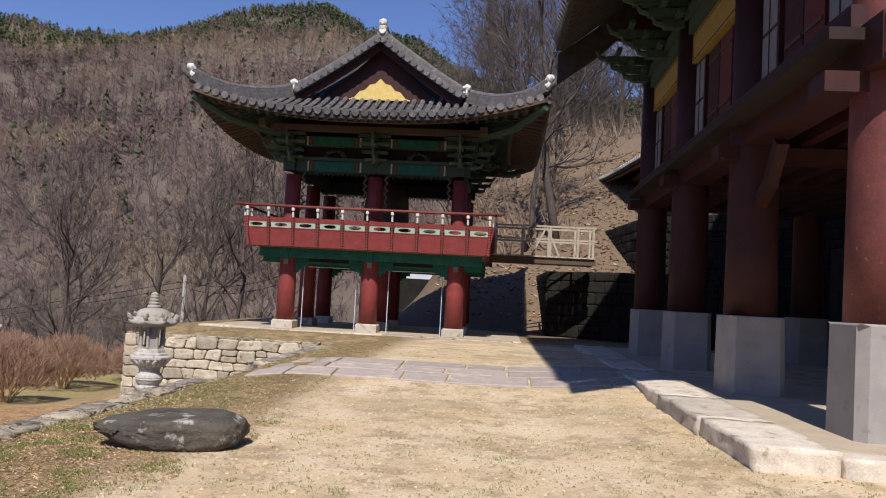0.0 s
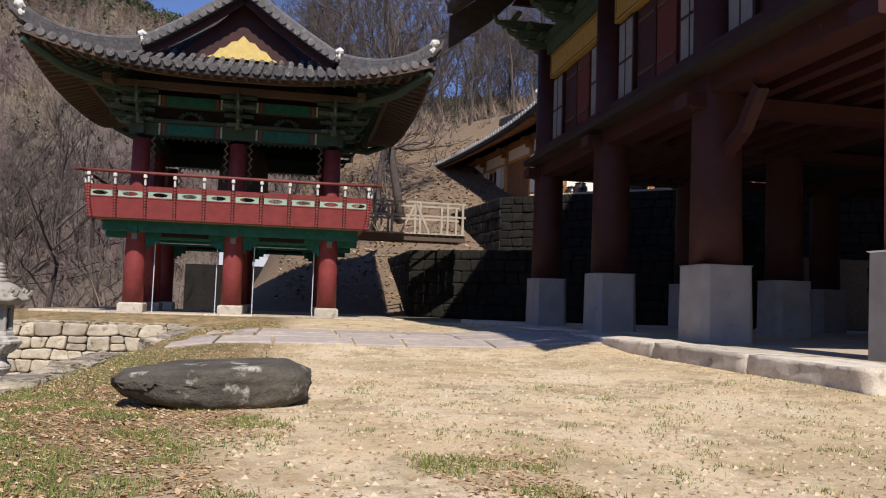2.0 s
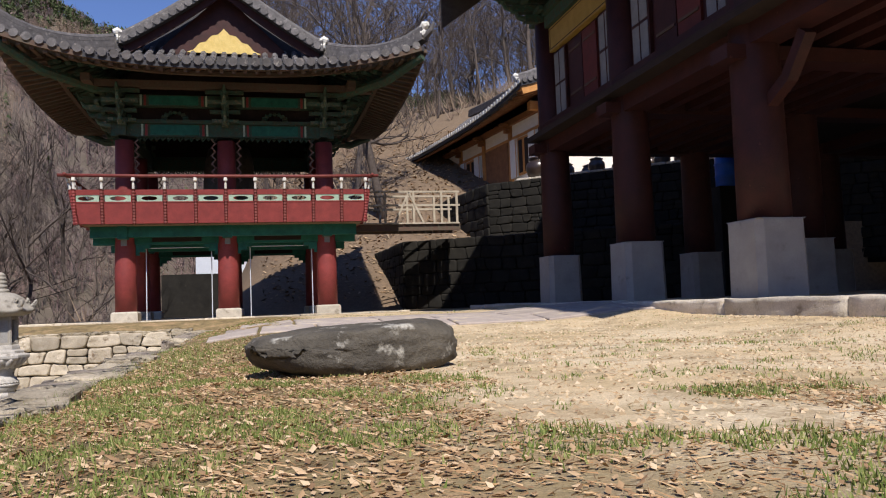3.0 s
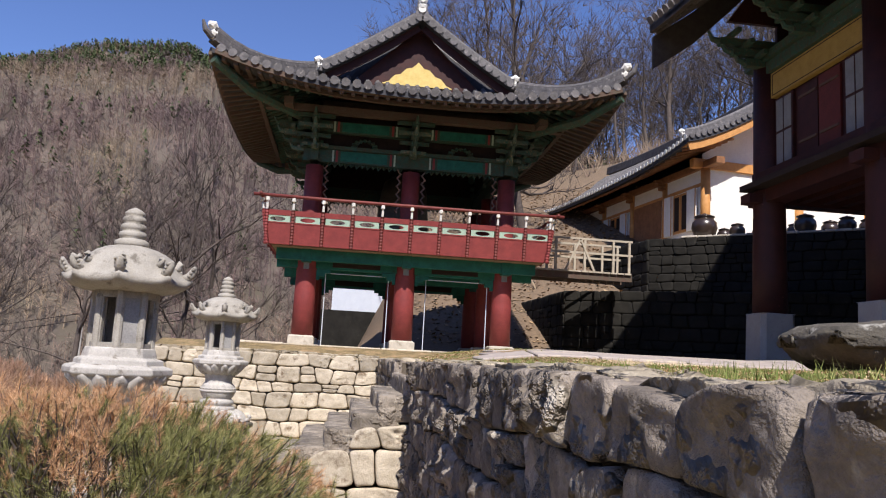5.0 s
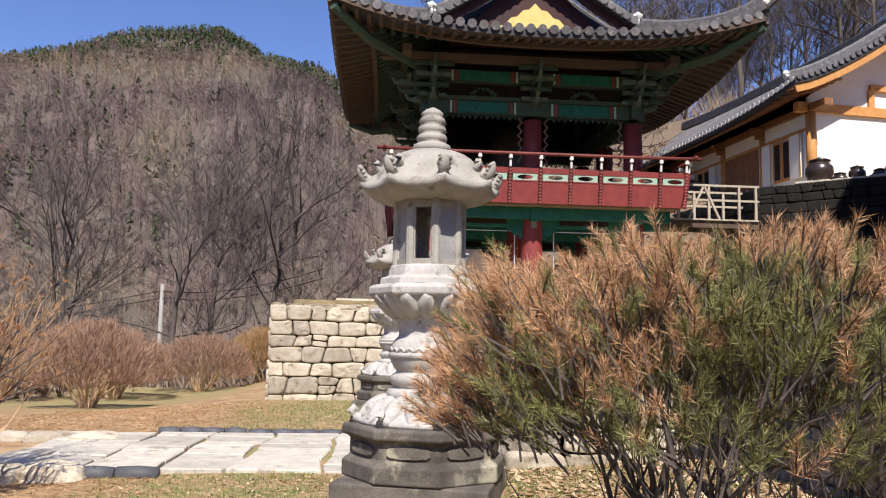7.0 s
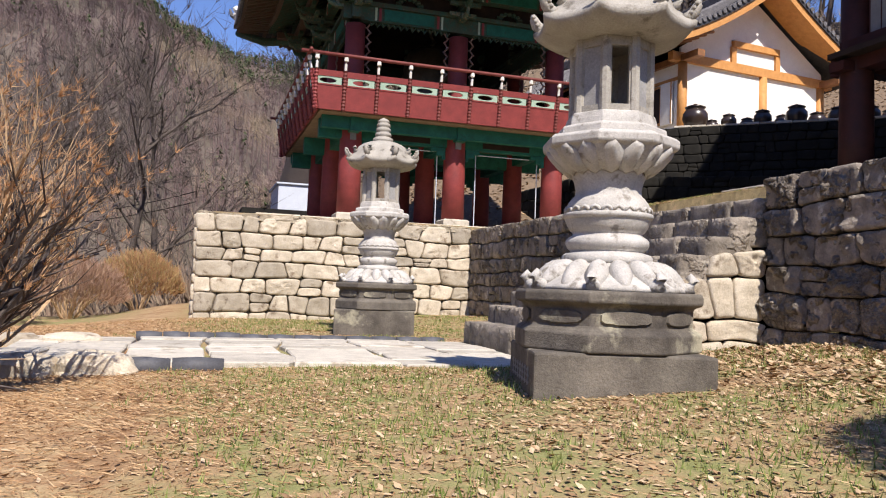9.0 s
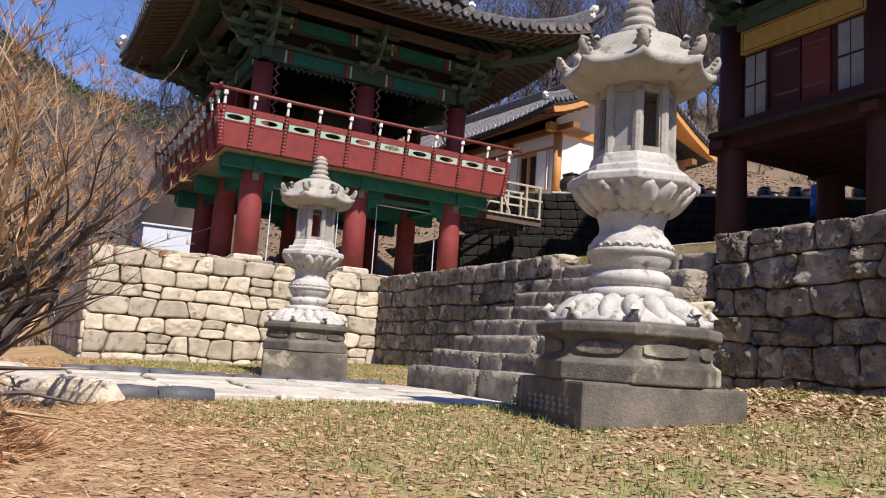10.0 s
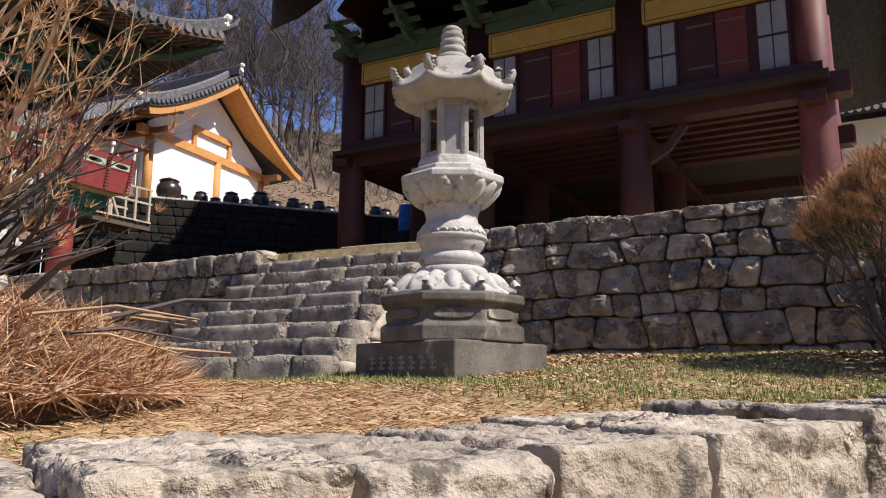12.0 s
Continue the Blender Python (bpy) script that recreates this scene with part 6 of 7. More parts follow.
def build_pole():
    root = thing("utility_pole", "slim pale utility pole beside the woods", "pole", (-19.5, 47.2, 0))
    bm = bmesh.new()
    tube(bm, [(0, 0, height(-19.5, 47.2) - 0.5), (0, 0, 2.0)], [0.14, 0.1], 10)
    part("shaft", bm, M_PIER, root, smooth=True)
    bm = bmesh.new()
    box(bm, -0.5, 0.5, -0.05, 0.05, 1.5, 1.6)
    part("crossarm", bm, M_WOODG, root)
    for k, z in enumerate((1.62, 1.25)):
        for tx, ty, tz in ((9.5, -12.5, 2.0), (-30.0, -6.0, -4.0)):
            bm = bmesh.new()
            pts = [(tx * t / 8, ty * t / 8, z + (tz - 1.6) * t / 8 - 1.6 * (t / 8) * (1 - t / 8)) for t in range(9)]
            tube(bm, pts, [0.018] * 9, 4)
            part("cable", bm, M_DARK, root)


build_pole()


def build_barrel():
    root = thing("plastic_barrel", "bright blue plastic barrel standing behind the hall", "barrel", (9.2, 20.6, 3.3))
    bm = bmesh.new()
    lathe(bm, [(0.27, 0), (0.30, 0.05), (0.30, 0.3), (0.32, 0.33), (0.30, 0.36), (0.30, 0.62), (0.32, 0.65), (0.30, 0.68), (0.29, 0.9), (0.26, 0.93)], 20)
    part("body", bm, M_BLUE, root, smooth=True)
    bm = bmesh.new()
    lathe(bm, [(0.275, 0.925), (0.275, 0.96), (0.1, 0.965)], 20)
    part("lid", bm, M_BLUE, root)
    # stone shelf under it, in the shade-darkened wall stone
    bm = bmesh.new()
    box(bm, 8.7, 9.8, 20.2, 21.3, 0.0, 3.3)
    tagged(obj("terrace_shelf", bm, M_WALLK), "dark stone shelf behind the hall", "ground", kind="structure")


build_barrel()


def build_side_house():
    root = thing("side_house", "far white-walled building with a grey tiled eave", "house", (20.5, 1.0, 0))
    for nm, b, m in (("stone_base", (0, 7, 0, 6.8, 0, 6.0), M_WALLK), ("wall", (0.1, 6.9, 0.1, 6.7, 6.0, 8.6), M_WALLW)):
        bm = bmesh.new()
        box(bm, *b)
        part(nm, bm, m, root)
    bm = bmesh.new()
    band(bm, [(-1.0, 3.3, 8.5), (1.5, 3.3, 9.3), (3.5, 3.3, 10.6), (5.5, 3.3, 9.3), (8, 3.3, 8.5)], 8.4, 0.15)
    part("roof_skin", bm, M_TILE_D, root)
    y = -0.8
    while y < 7.5:
        row = tile_row(root, [(3.5, y, 10.8), (1.5, y, 9.5), (-1.02, y, 8.68)], 0.085)
        bm = bmesh.new()
        tube(bm, [(-1.04, y, 8.68), (-1.07, y, 8.67)], [0.10, 0.095], 9)
        part("tile_end", bm, M_PLASTER, row, "white lime tile end")
        y += 0.29


build_side_house()

# ---- trees and shrubs ----
def grow(bm, rnd, p, d, length, r, depth, bend, twigs, spread=0.6, n=5, up=0.15, keep=3):
    """A limb and, further out, its forks."""
    if depth == 0 and twigs is not None and twigs is not bm:
        for k in range(3):
            e = (d + Vector((rnd.uniform(-0.4, 0.4), rnd.uniform(-0.4, 0.4), rnd.uniform(-0.2, 0.4)))).normalized()
            s = e.cross(Vector((rnd.uniform(-1, 1), rnd.uniform(-1, 1), 0.3))).normalized() * max(0.012, r * 0.8)
            twigs.faces.new([twigs.verts.new(q) for q in (p - s, p + s, p + e * length * rnd.uniform(0.5, 1.0))])
        return
    pts, radii = [p], [r]
    steps = 4 if depth > 1 else 3
    q, e = p.copy(), d.copy()
    for k in range(steps):
        e = (e + Vector((rnd.uniform(-bend, bend), rnd.uniform(-bend, bend), rnd.uniform(-bend, bend) + up * 0.3))).normalized()
        q = q + e * (length / steps)
        pts.append(q.copy())
        radii.append(r * (1 - 0.55 * (k + 1) / steps) if depth else r * (1 - 0.85 * (k + 1) / steps))
    tube(bm if r > 0.03 or twigs is None else twigs, pts, radii, n if r > 0.03 else 3, False)
    if depth == 0:
        return
    for k in range(keep + (1 if rnd.random() < 0.5 else 0)):
        i = rnd.randint(max(1, steps - 3), steps)
        a = pts[i] - pts[i - 1]
        side = Vector((rnd.uniform(-1, 1), rnd.uniform(-1, 1), rnd.uniform(-0.35, 0.8))).normalized()
        nd = (a.normalized() * (1 - spread) + side * spread + Vector((0, 0, up))).normalized()
        grow(bm, rnd, pts[i].copy(), nd, length * rnd.uniform(0.5, 0.78), radii[i] * rnd.uniform(0.5, 0.75), depth - 1, bend, twigs, spread, n, up, keep)


def bare_tree(seed, h, r):
    rnd = random.Random(seed)
    root = thing("bare_tree", "tall leafless grey-barked tree with fine twigs on the slope", "tree", group="bare trees on the slope")
    bm, tw = bmesh.new(), bmesh.new()
    pts = [Vector((0, 0, -0.4))]
    for k in range(5):
        pts.append(pts[-1] + Vector((rnd.uniform(-0.06, 0.06) * h * 0.4, rnd.uniform(-0.06, 0.06) * h * 0.4, h * 0.13)))
    tube(bm, pts, [r * (1.15 - 0.12 * k) for k in range(6)], 7)
    tr = part("trunk", bm, M_BARK, root, smooth=True)
    bm = bmesh.new()
    for k in range(6):
        i = rnd.randint(2, 5)
        d = Vector((rnd.uniform(-1, 1), rnd.uniform(-1, 1), rnd.uniform(0.5, 1.4))).normalized()
        grow(bm, rnd, pts[i].copy(), d, h * rnd.uniform(0.28, 0.42), r * rnd.uniform(0.3, 0.5), 3, 0.30, tw, 0.55, 5, 0.12, 4)
    grow(bm, rnd, pts[-1].copy(), Vector((0.1, 0, 1)), h * 0.35, r * 0.5, 3, 0.25, tw, 0.5, 5, 0.15, 4)
    part("crown", bm, M_BARK, root, smooth=True)
    tagged(part("twig_mass", tw, M_BARK, root), kind="stuff")
    return root


TREES = [bare_tree(100 + k, h, r) for k, (h, r) in enumerate(((13, 0.17), (11, 0.13), (15, 0.20), (9, 0.10), (12, 0.12)))]
tr_rnd = random.Random(17)
spots = [(-12.3, 35.8), (-15.0, 40.0), (-11.2, 42.0), (-13.8, 46.0)]


def plant(n, x0, x1, y0, y1, gap, test):
    tries = 0
    while n and tries < 4000:
        tries += 1
        x, y = tr_rnd.uniform(x0, x1), tr_rnd.uniform(y0, y1)
        if test(x, y) and all((x - a) ** 2 + (y - b) ** 2 > gap * gap for a, b in spots):
            spots.append((x, y))
            n -= 1


on_slope = lambda x, y: (y - 28.5) + 0.6 * (x - 2) > 7 and not (3.5 < x < 25 and y < 52) and not (x < 3.5 and y < 33)
plant(130, -3, 50, 33, 84, 1.7, on_slope)
plant(16, 25, 48, 22, 50, 2.2, lambda x, y: True)
plant(46, -40, -9, 33, 80, 2.4, lambda x, y: x < -9 - 0.0 * y and not (-10.5 < x and y < 50))
plant(16, -46, -20, 12, 34, 3.0, lambda x, y: True)
for k, (x, y) in enumerate(spots):
    s = tr_rnd.uniform(0.7, 1.15) * (0.75 if x < -9 and k > 3 else 1.0)
    m = pose(x, y, height(x, y) - 0.1, tr_rnd.uniform(-5, 5), tr_rnd.uniform(-5, 5), tr_rnd.uniform(0, 360))
    src = TREES[k % 5]
    t = src if k < 5 else copy_thing(src, m)
    t.matrix_world = m
    t.scale = (s, s, s)


def islands(name, c1, c2, c3, rough=0.9, patch=0.0):
    m = bpy.data.materials.new(name)
    m.use_nodes = True
    nt = m.node_tree
    b = nt.nodes["Principled BSDF"]
    b.inputs["Roughness"].default_value, b.inputs["Specular IOR Level"].default_value = rough, 0.15
    g = nt.nodes.new("ShaderNodeNewGeometry")
    r = nt.nodes.new("ShaderNodeValToRGB")
    r.color_ramp.elements[0].color, r.color_ramp.elements[1].color = (*c1, 1), (*c3, 1)
    e = r.color_ramp.elements.new(0.5)
    e.color = (*c2, 1)
    nt.links.new(g.outputs["Random Per Island"], r.inputs[0])
    out = r.outputs[0]
    if patch:
        nz = nt.nodes.new("ShaderNodeTexNoise")
        nz.inputs["Scale"].default_value, nz.inputs["Detail"].default_value = patch, 4
        nt.links.new(g.outputs["Position"], nz.inputs["Vector"])
        cr = nt.nodes.new("ShaderNodeValToRGB")
        cr.color_ramp.elements[0].position, cr.color_ramp.elements[1].position = 0.36, 0.66
        cr.color_ramp.elements[0].color, cr.color_ramp.elements[1].color = (0.58, 0.52, 0.55, 1), (1.6, 1.55, 1.12, 1)
        e = cr.color_ramp.elements.new(0.5)
        e.color = (1.08, 0.95, 0.92, 1)
        nt.links.new(nz.outputs[0], cr.inputs[0])
        mx = nt.nodes.new("ShaderNodeMix")
        mx.data_type, mx.blend_type = 'RGBA', 'MULTIPLY'
        mx.inputs[0].default_value = 1.0
        nt.links.new(out, mx.inputs[6])
        nt.links.new(cr.outputs[0], mx.inputs[7])
        out = mx.outputs[2]
    nt.links.new(out, b.inputs["Base Color"])
    return m


def stuff(name, verts, faces, material, label, category, parent=None):
    me = bpy.data.meshes.new(name)
    me.from_pydata(verts, [], faces)
    me.materials.append(material)
    ob = new(name, me)
    if parent:
        ob.parent = parent
        return tagged(ob, label, kind="stuff")
    return tagged(ob, label, category, kind="stuff")


def build_woods():
    rnd = random.Random(23)
    v, f, pv, pf = [], [], [], []
    n = 0
    while n < 26000:
        d = 55 + 275 * rnd.random() ** 0.62
        az = radians(rnd.uniform(-62, 30))
        x, y = d * math.sin(az), d * math.cos(az)
        if x > -9 and d < 88:
            continue
        n += 1
        z = height(x, y)
        pine = d > 120 and rnd.random() < (0.62 if d > 235 else 0.05)
        h = rnd.uniform(5.0, 8.5) * (0.8 if d > 200 else 1.0)
        if pine:
            h *= 0.8
            for k in range(16):
                a, t = rnd.uniform(0, 6.28), rnd.random()
                w = (0.25 + 0.95 * (1 - t)) * h * 0.2
                zz = z + h * (0.3 + 0.7 * t)
                b = len(pv)
                c, s = math.cos(a), math.sin(a)
                pv += [(x, y, zz + 0.4), (x + w * c - 0.3 * s, y + w * s + 0.3 * c, zz - 0.2), (x + w * c + 0.3 * s, y + w * s - 0.3 * c, zz - 0.1)]
                pf.append((b, b + 1, b + 2))
            continue
        b = len(v)
        w = 0.05 + d * 0.00016
        v += [(x - w, y, z - 0.5), (x + w, y, z - 0.5), (x + rnd.uniform(-0.5, 0.5), y, z + h * 0.8)]
        f.append((b, b + 1, b + 2))
        for k in range(30):
            a = rnd.uniform(0, 6.28)
            t = rnd.uniform(0.15, 0.72)
            r = rnd.uniform(0.8, 2.3) * (1.15 - t)
            tip = (x + r * 1.5 * math.cos(a), y + r * 1.5 * math.sin(a), z + h * (t + rnd.uniform(-0.02, 0.20)))
            b = len(v)
            ww = 0.015 + d * 0.00011
            v += [(x, y, z + h * t), (x + ww * 2, y + ww, z + h * t + ww), tip]
            f.append((b, b + 1, b + 2))
    stuff("bare_woods", v, f, islands("bare wood twigs", (0.10, 0.078, 0.078), (0.17, 0.135, 0.125), (0.25, 0.20, 0.18), patch=0.035), "grey-brown leafless woods covering the mountain side", "woods")
    stuff("pine_woods", pv, pf, islands("far pine", (0.035, 0.055, 0.022), (0.06, 0.085, 0.032), (0.10, 0.12, 0.05)), "dark green pines along the mountain top", "woods")


build_woods()


def build_brush():
    """Tangled undergrowth on the slopes close by."""
    rnd = random.Random(29)
    v, f = [], []
    n = 0
    while n < 5200:
        if rnd.random() < 0.55:
            x, y = rnd.uniform(-42, -9), rnd.uniform(24, 70)
            if x > -16 and y < 32:
                continue
        else:
            x, y = rnd.uniform(-3, 45), rnd.uniform(30, 72)
            if not on_slope(x, y) or rnd.random() < 0.5:
                continue
        n += 1
        z = height(x, y)
        for k in range(9):
            a = rnd.uniform(0, 6.28)
            h, r = rnd.uniform(0.5, 2.0), rnd.uniform(0.1, 0.9)
            b = len(v)
            v += [(x, y, z - 0.1), (x + 0.018, y + 0.018, z + 0.05), (x + r * math.cos(a), y + r * math.sin(a), z + h)]
            f.append((b, b + 1, b + 2))
    stuff("undergrowth", v, f, islands("bare brush", (0.16, 0.115, 0.09), (0.25, 0.18, 0.13), (0.34, 0.27, 0.19)), "tangled brown undergrowth on the slope", "undergrowth")


build_brush()


def tuft(v, f, rnd, p, d, n, size, width, spread):
    for k in range(n):
        e = (d + Vector((rnd.uniform(-spread, spread), rnd.uniform(-spread, spread), rnd.uniform(-spread, spread)))).normalized()
        s = e.cross(Vector((rnd.uniform(-1, 1), rnd.uniform(-1, 1), rnd.uniform(-1, 1)))).normalized() * width
        b = len(v)
        l = size * rnd.uniform(0.6, 1.2)
        v += [tuple(p - s), tuple(p + s), tuple(p + e * l)]
        f.append((b, b + 1, b + 2))


def build_pine_bush():
    rnd = random.Random(41)
    cx, cy, zb = -6.55, 6.8, -1.78
    root = thing("dwarf_pine", "spreading clipped pine, half green and half withered orange-brown", "bush", (cx, cy, zb))
    dv, df, gv, gf = [], [], [], []
    for k in range(9):
        a = 2 * math.pi * k / 9 + rnd.uniform(-0.3, 0.3)
        bm = bmesh.new()
        d = Vector((math.cos(a) * 0.75, math.sin(a) * 0.65, 1.0)).normalized()
        grow(bm, rnd, Vector((0.1 * math.cos(a), 0.1 * math.sin(a), -0.1)), d, 0.85, 0.055, 3, 0.25, bm, 0.5, 6, 0.2)
        part("stem", bm, M_BARK, root, smooth=True)
    n = 0
    shoots = bmesh.new()
    while n < 3600:
        a = rnd.uniform(0, 2 * math.pi)
        u = rnd.random() ** 0.42
        th = math.acos(1 - rnd.random() * 1.05)
        p = Vector((1.07 * math.sin(th) * math.cos(a), 0.88 * math.sin(th) * math.sin(a), 0.90 + 0.74 * math.cos(th) ** 0.8 if th < 1.57 else 0.90))
        c = Vector((0, 0, 0.75))
        q = c + (p - c) * (0.46 + 0.50 * u)
        q += Vector((noise.noise(q * 2.2), noise.noise(q * 2.2 + Vector((9, 0, 0))), 0.8 * noise.noise(q * 3.4 + Vector((0, 9, 0))))) * 0.20
        if q.z < 0.93 + 0.14 * q.xy.length + 0.14 * noise.noise(q * 3) or noise.noise(q * 2.9 + Vector((0, 0, 4))) < (-0.45 if q.z > 1.25 else -0.2):
            continue
        n += 1
        d = ((q - c).normalized() * 0.8 + Vector((rnd.uniform(-0.6, 0.6), rnd.uniform(-0.6, 0.6), 0.4 + rnd.uniform(-0.3, 0.3)))).normalized()
        brown = (q.z - 1.30 - 0.26 * q.x + 0.38 * q.y + 0.4 * noise.noise(q * 2.2) > 0) != (rnd.random() < 0.12)
        # a shoot with needles all along it, lying close and pointing on
        l = rnd.uniform(0.05, 0.11)
        tube(shoots, [q - d * 0.08, q + d * l], [0.004, 0.002], 3, False)
        for k in range(8):
            tuft(dv if brown else gv, df if brown else gf, rnd, q + d * l * (k / 7), d, 11, 0.047, 0.0009, 0.8)
    tagged(part("shoot_mass", shoots, M_BARK, root), kind="stuff")
    stuff("dry_needles", dv, df, islands("withered needles", (0.36, 0.18, 0.085), (0.58, 0.33, 0.17), (0.72, 0.48, 0.28)), "withered orange-brown pine needles", "", root)
    stuff("green_needles", gv, gf, islands("pine needles", (0.10, 0.11, 0.035), (0.21, 0.21, 0.07), (0.38, 0.36, 0.15)), "olive green pine needles", "", root)


build_pine_bush()


def twig_shrub(name, label, x, y, z, r, h, seed, stems, dry, lean=(0, 0), mat_=None, depth=3, thick=0.03, keep=3, tufts=7, bend=0.16):
    rnd = random.Random(seed)
    root = thing(name, label, "shrub", (x, y, z), group="garden shrubs")
    v, f = [], []
    for k in range(stems):
        a = 2 * math.pi * k / stems + rnd.uniform(-0.4, 0.4)
        bm = bmesh.new()
        o = rnd.uniform(0.35, 1.0)
        d = Vector((math.cos(a) * r * o + lean[0], math.sin(a) * r * o + lean[1], h)).normalized()
        grow(bm, rnd, Vector((0.08 * math.cos(a), 0.08 * math.sin(a), -0.1)), d, (h * h + r * r) ** 0.5 * 0.5, thick * rnd.uniform(0.7, 1.2), depth, bend, bm, 0.42, 6, 0.1, keep)
        if dry:
            vs = list(bm.verts)
            for q in rnd.sample(vs, min(len(vs), dry)):
                if q.co.z > h * 0.35:
                    tuft(v, f, rnd, q.co.copy(), Vector((math.cos(a) * 0.4, math.sin(a) * 0.4, 0.8)).normalized(), tufts, 0.07, 0.0022, 0.8)
        part("stem", bm, M_BARK if k % 5 == 0 else (mat_ or M_TWIG), root)
    if v:
        stuff("dry_needles", v, f, M_DRYI, "withered orange needles", "", root)
    return root


M_DRYI = islands("withered shrub needles", (0.32, 0.16, 0.07), (0.46, 0.25, 0.12), (0.58, 0.36, 0.19))
twig_shrub("bare_shrub", "large leafless shrub with pale tangled branches and few dry needles", -11.4, 10.75, -1.9, 1.3, 1.9, 51, 16, 110, (0.1, 0.1), None, 3, 0.062, 4, 12, 0.24)


def dome_shrub(label, x, y, r, h, seed, material):
    rnd = random.Random(seed)
    root = thing("dry_shrub", label, "shrub", (x, y, height(x, y)), group="garden shrubs")
    for k in range(12):
        a = 2 * math.pi * k / 12 + rnd.uniform(-0.3, 0.3)
        o = rnd.uniform(0.3, 1.0)
        bm = bmesh.new()
        grow(bm, rnd, Vector((0.1 * math.cos(a), 0.1 * math.sin(a), -0.1)), Vector((r * o * math.cos(a), r * o * math.sin(a), h)).normalized(), h * 0.62, 0.035, 2, 0.2, bm, 0.4, 5, 0.1, 3)
        part("stem", bm, M_TWIG, root)
    v, f = [], []
    for k in range(1900):
        a, th, u = rnd.uniform(0, 6.283), math.acos(1 - rnd.random() * 0.98), rnd.random() ** 0.4
        q = Vector((r * math.sin(th) * math.cos(a), r * math.sin(th) * math.sin(a), h * (0.28 + 0.72 * math.cos(th)))) * (0.6 + 0.4 * u)
        q += 0.12 * Vector((noise.noise(q * 2), noise.noise(q * 2 + Vector((7, 0, 0))), noise.noise(q * 2 + Vector((0, 7, 0)))))
        if q.z < 0.12:
            continue
        tuft(v, f, rnd, q, (q.normalized() + Vector((0, 0, 0.8))).normalized(), 8, 0.22, 0.006, 0.5)
    stuff("twig_mass", v, f, material, "dense brown twigs and needles", "", root)


M_SHRUB = islands("brown shrub twigs", (0.22, 0.13, 0.09), (0.36, 0.22, 0.15), (0.48, 0.33, 0.23))
M_SHRUB_O = islands("orange shrub twigs", (0.30, 0.15, 0.07), (0.46, 0.26, 0.13), (0.40, 0.34, 0.14))
dome_shrub("rounded brown twiggy shrub in the dry garden", -14.7, 25.9, 1.5, 1.75, 52, M_SHRUB)
dome_shrub("rounded orange-brown shrub beside the terrace wall", -13.1, 29.0, 1.5, 1.65, 53, M_SHRUB)
dome_shrub("rounded orange-brown shrub beside the terrace wall", -11.5, 30.6, 1.3, 1.7, 54, M_SHRUB_O)
dome_shrub("rounded brown shrub in the dry garden", -17.6, 24.5, 1.6, 1.8, 55, M_SHRUB)
dome_shrub("rounded brown twiggy shrub in the dry garden", -18.6, 28.5, 1.6, 1.9, 56, M_SHRUB)
dome_shrub("broad rounded brown twiggy shrub in the dry garden", -13.7, 21.2, 1.25, 1.75, 57, M_SHRUB)


def build_pile():
    rnd = random.Random(61)
    root = thing("brush_pile", "heap of cut brown pine branches lying on the grass", "brush pile", (-11.45, 9.65, garden(-11.45, 9.65) - 0.03))
    v, f = [], []
    for k in range(13000):
        a, u = rnd.uniform(0, 6.283), rnd.random() ** 0.6
        r = 0.72 * u
        h = 0.34 * (1 - u * u) * (0.8 + 0.4 * noise.noise((3 * math.cos(a) * u, 3 * math.sin(a) * u, 1)))
        p = Vector((r * math.cos(a), r * math.sin(a) * 0.8, max(0, h * rnd.uniform(0.7, 1.08))))
        d = Vector((rnd.uniform(-1, 1), rnd.uniform(-1, 1), rnd.uniform(-0.35, 0.5))).normalized()
        tuft(v, f, rnd, p, d, 3, 0.14, 0.0032, 0.35)
    stuff("brush_mass", v, f, islands("cut brown needles", (0.27, 0.13, 0.065), (0.46, 0.26, 0.135), (0.68, 0.48, 0.29)), "matted brown needles and twigs", "", root)
    bm = bmesh.new()
    lump(bm, 0.52, 0.42, 0.18, 3, 0.25, 3)
    part("heap_core", bm, M_PILE, root, smooth=True)
    for k in range(60):
        bm = bmesh.new()
        a, b = rnd.uniform(0, 6.28), rnd.uniform(0, 6.28)
        p = Vector((0.42 * math.cos(a), 0.4 * math.sin(a), rnd.uniform(0.08, 0.28)))
        q = p + Vector((0.45 * math.cos(b), 0.45 * math.sin(b), rnd.uniform(-0.08, 0.12)))
        tube(bm, [p, (p + q) / 2 + Vector((0, 0, 0.03)), q], [0.012, 0.009, 0.004] if k < 26 else [0.006, 0.005, 0.002], 5)
        part("branch", bm, M_TWIG if k % 3 else M_BARK, root)


build_pile()


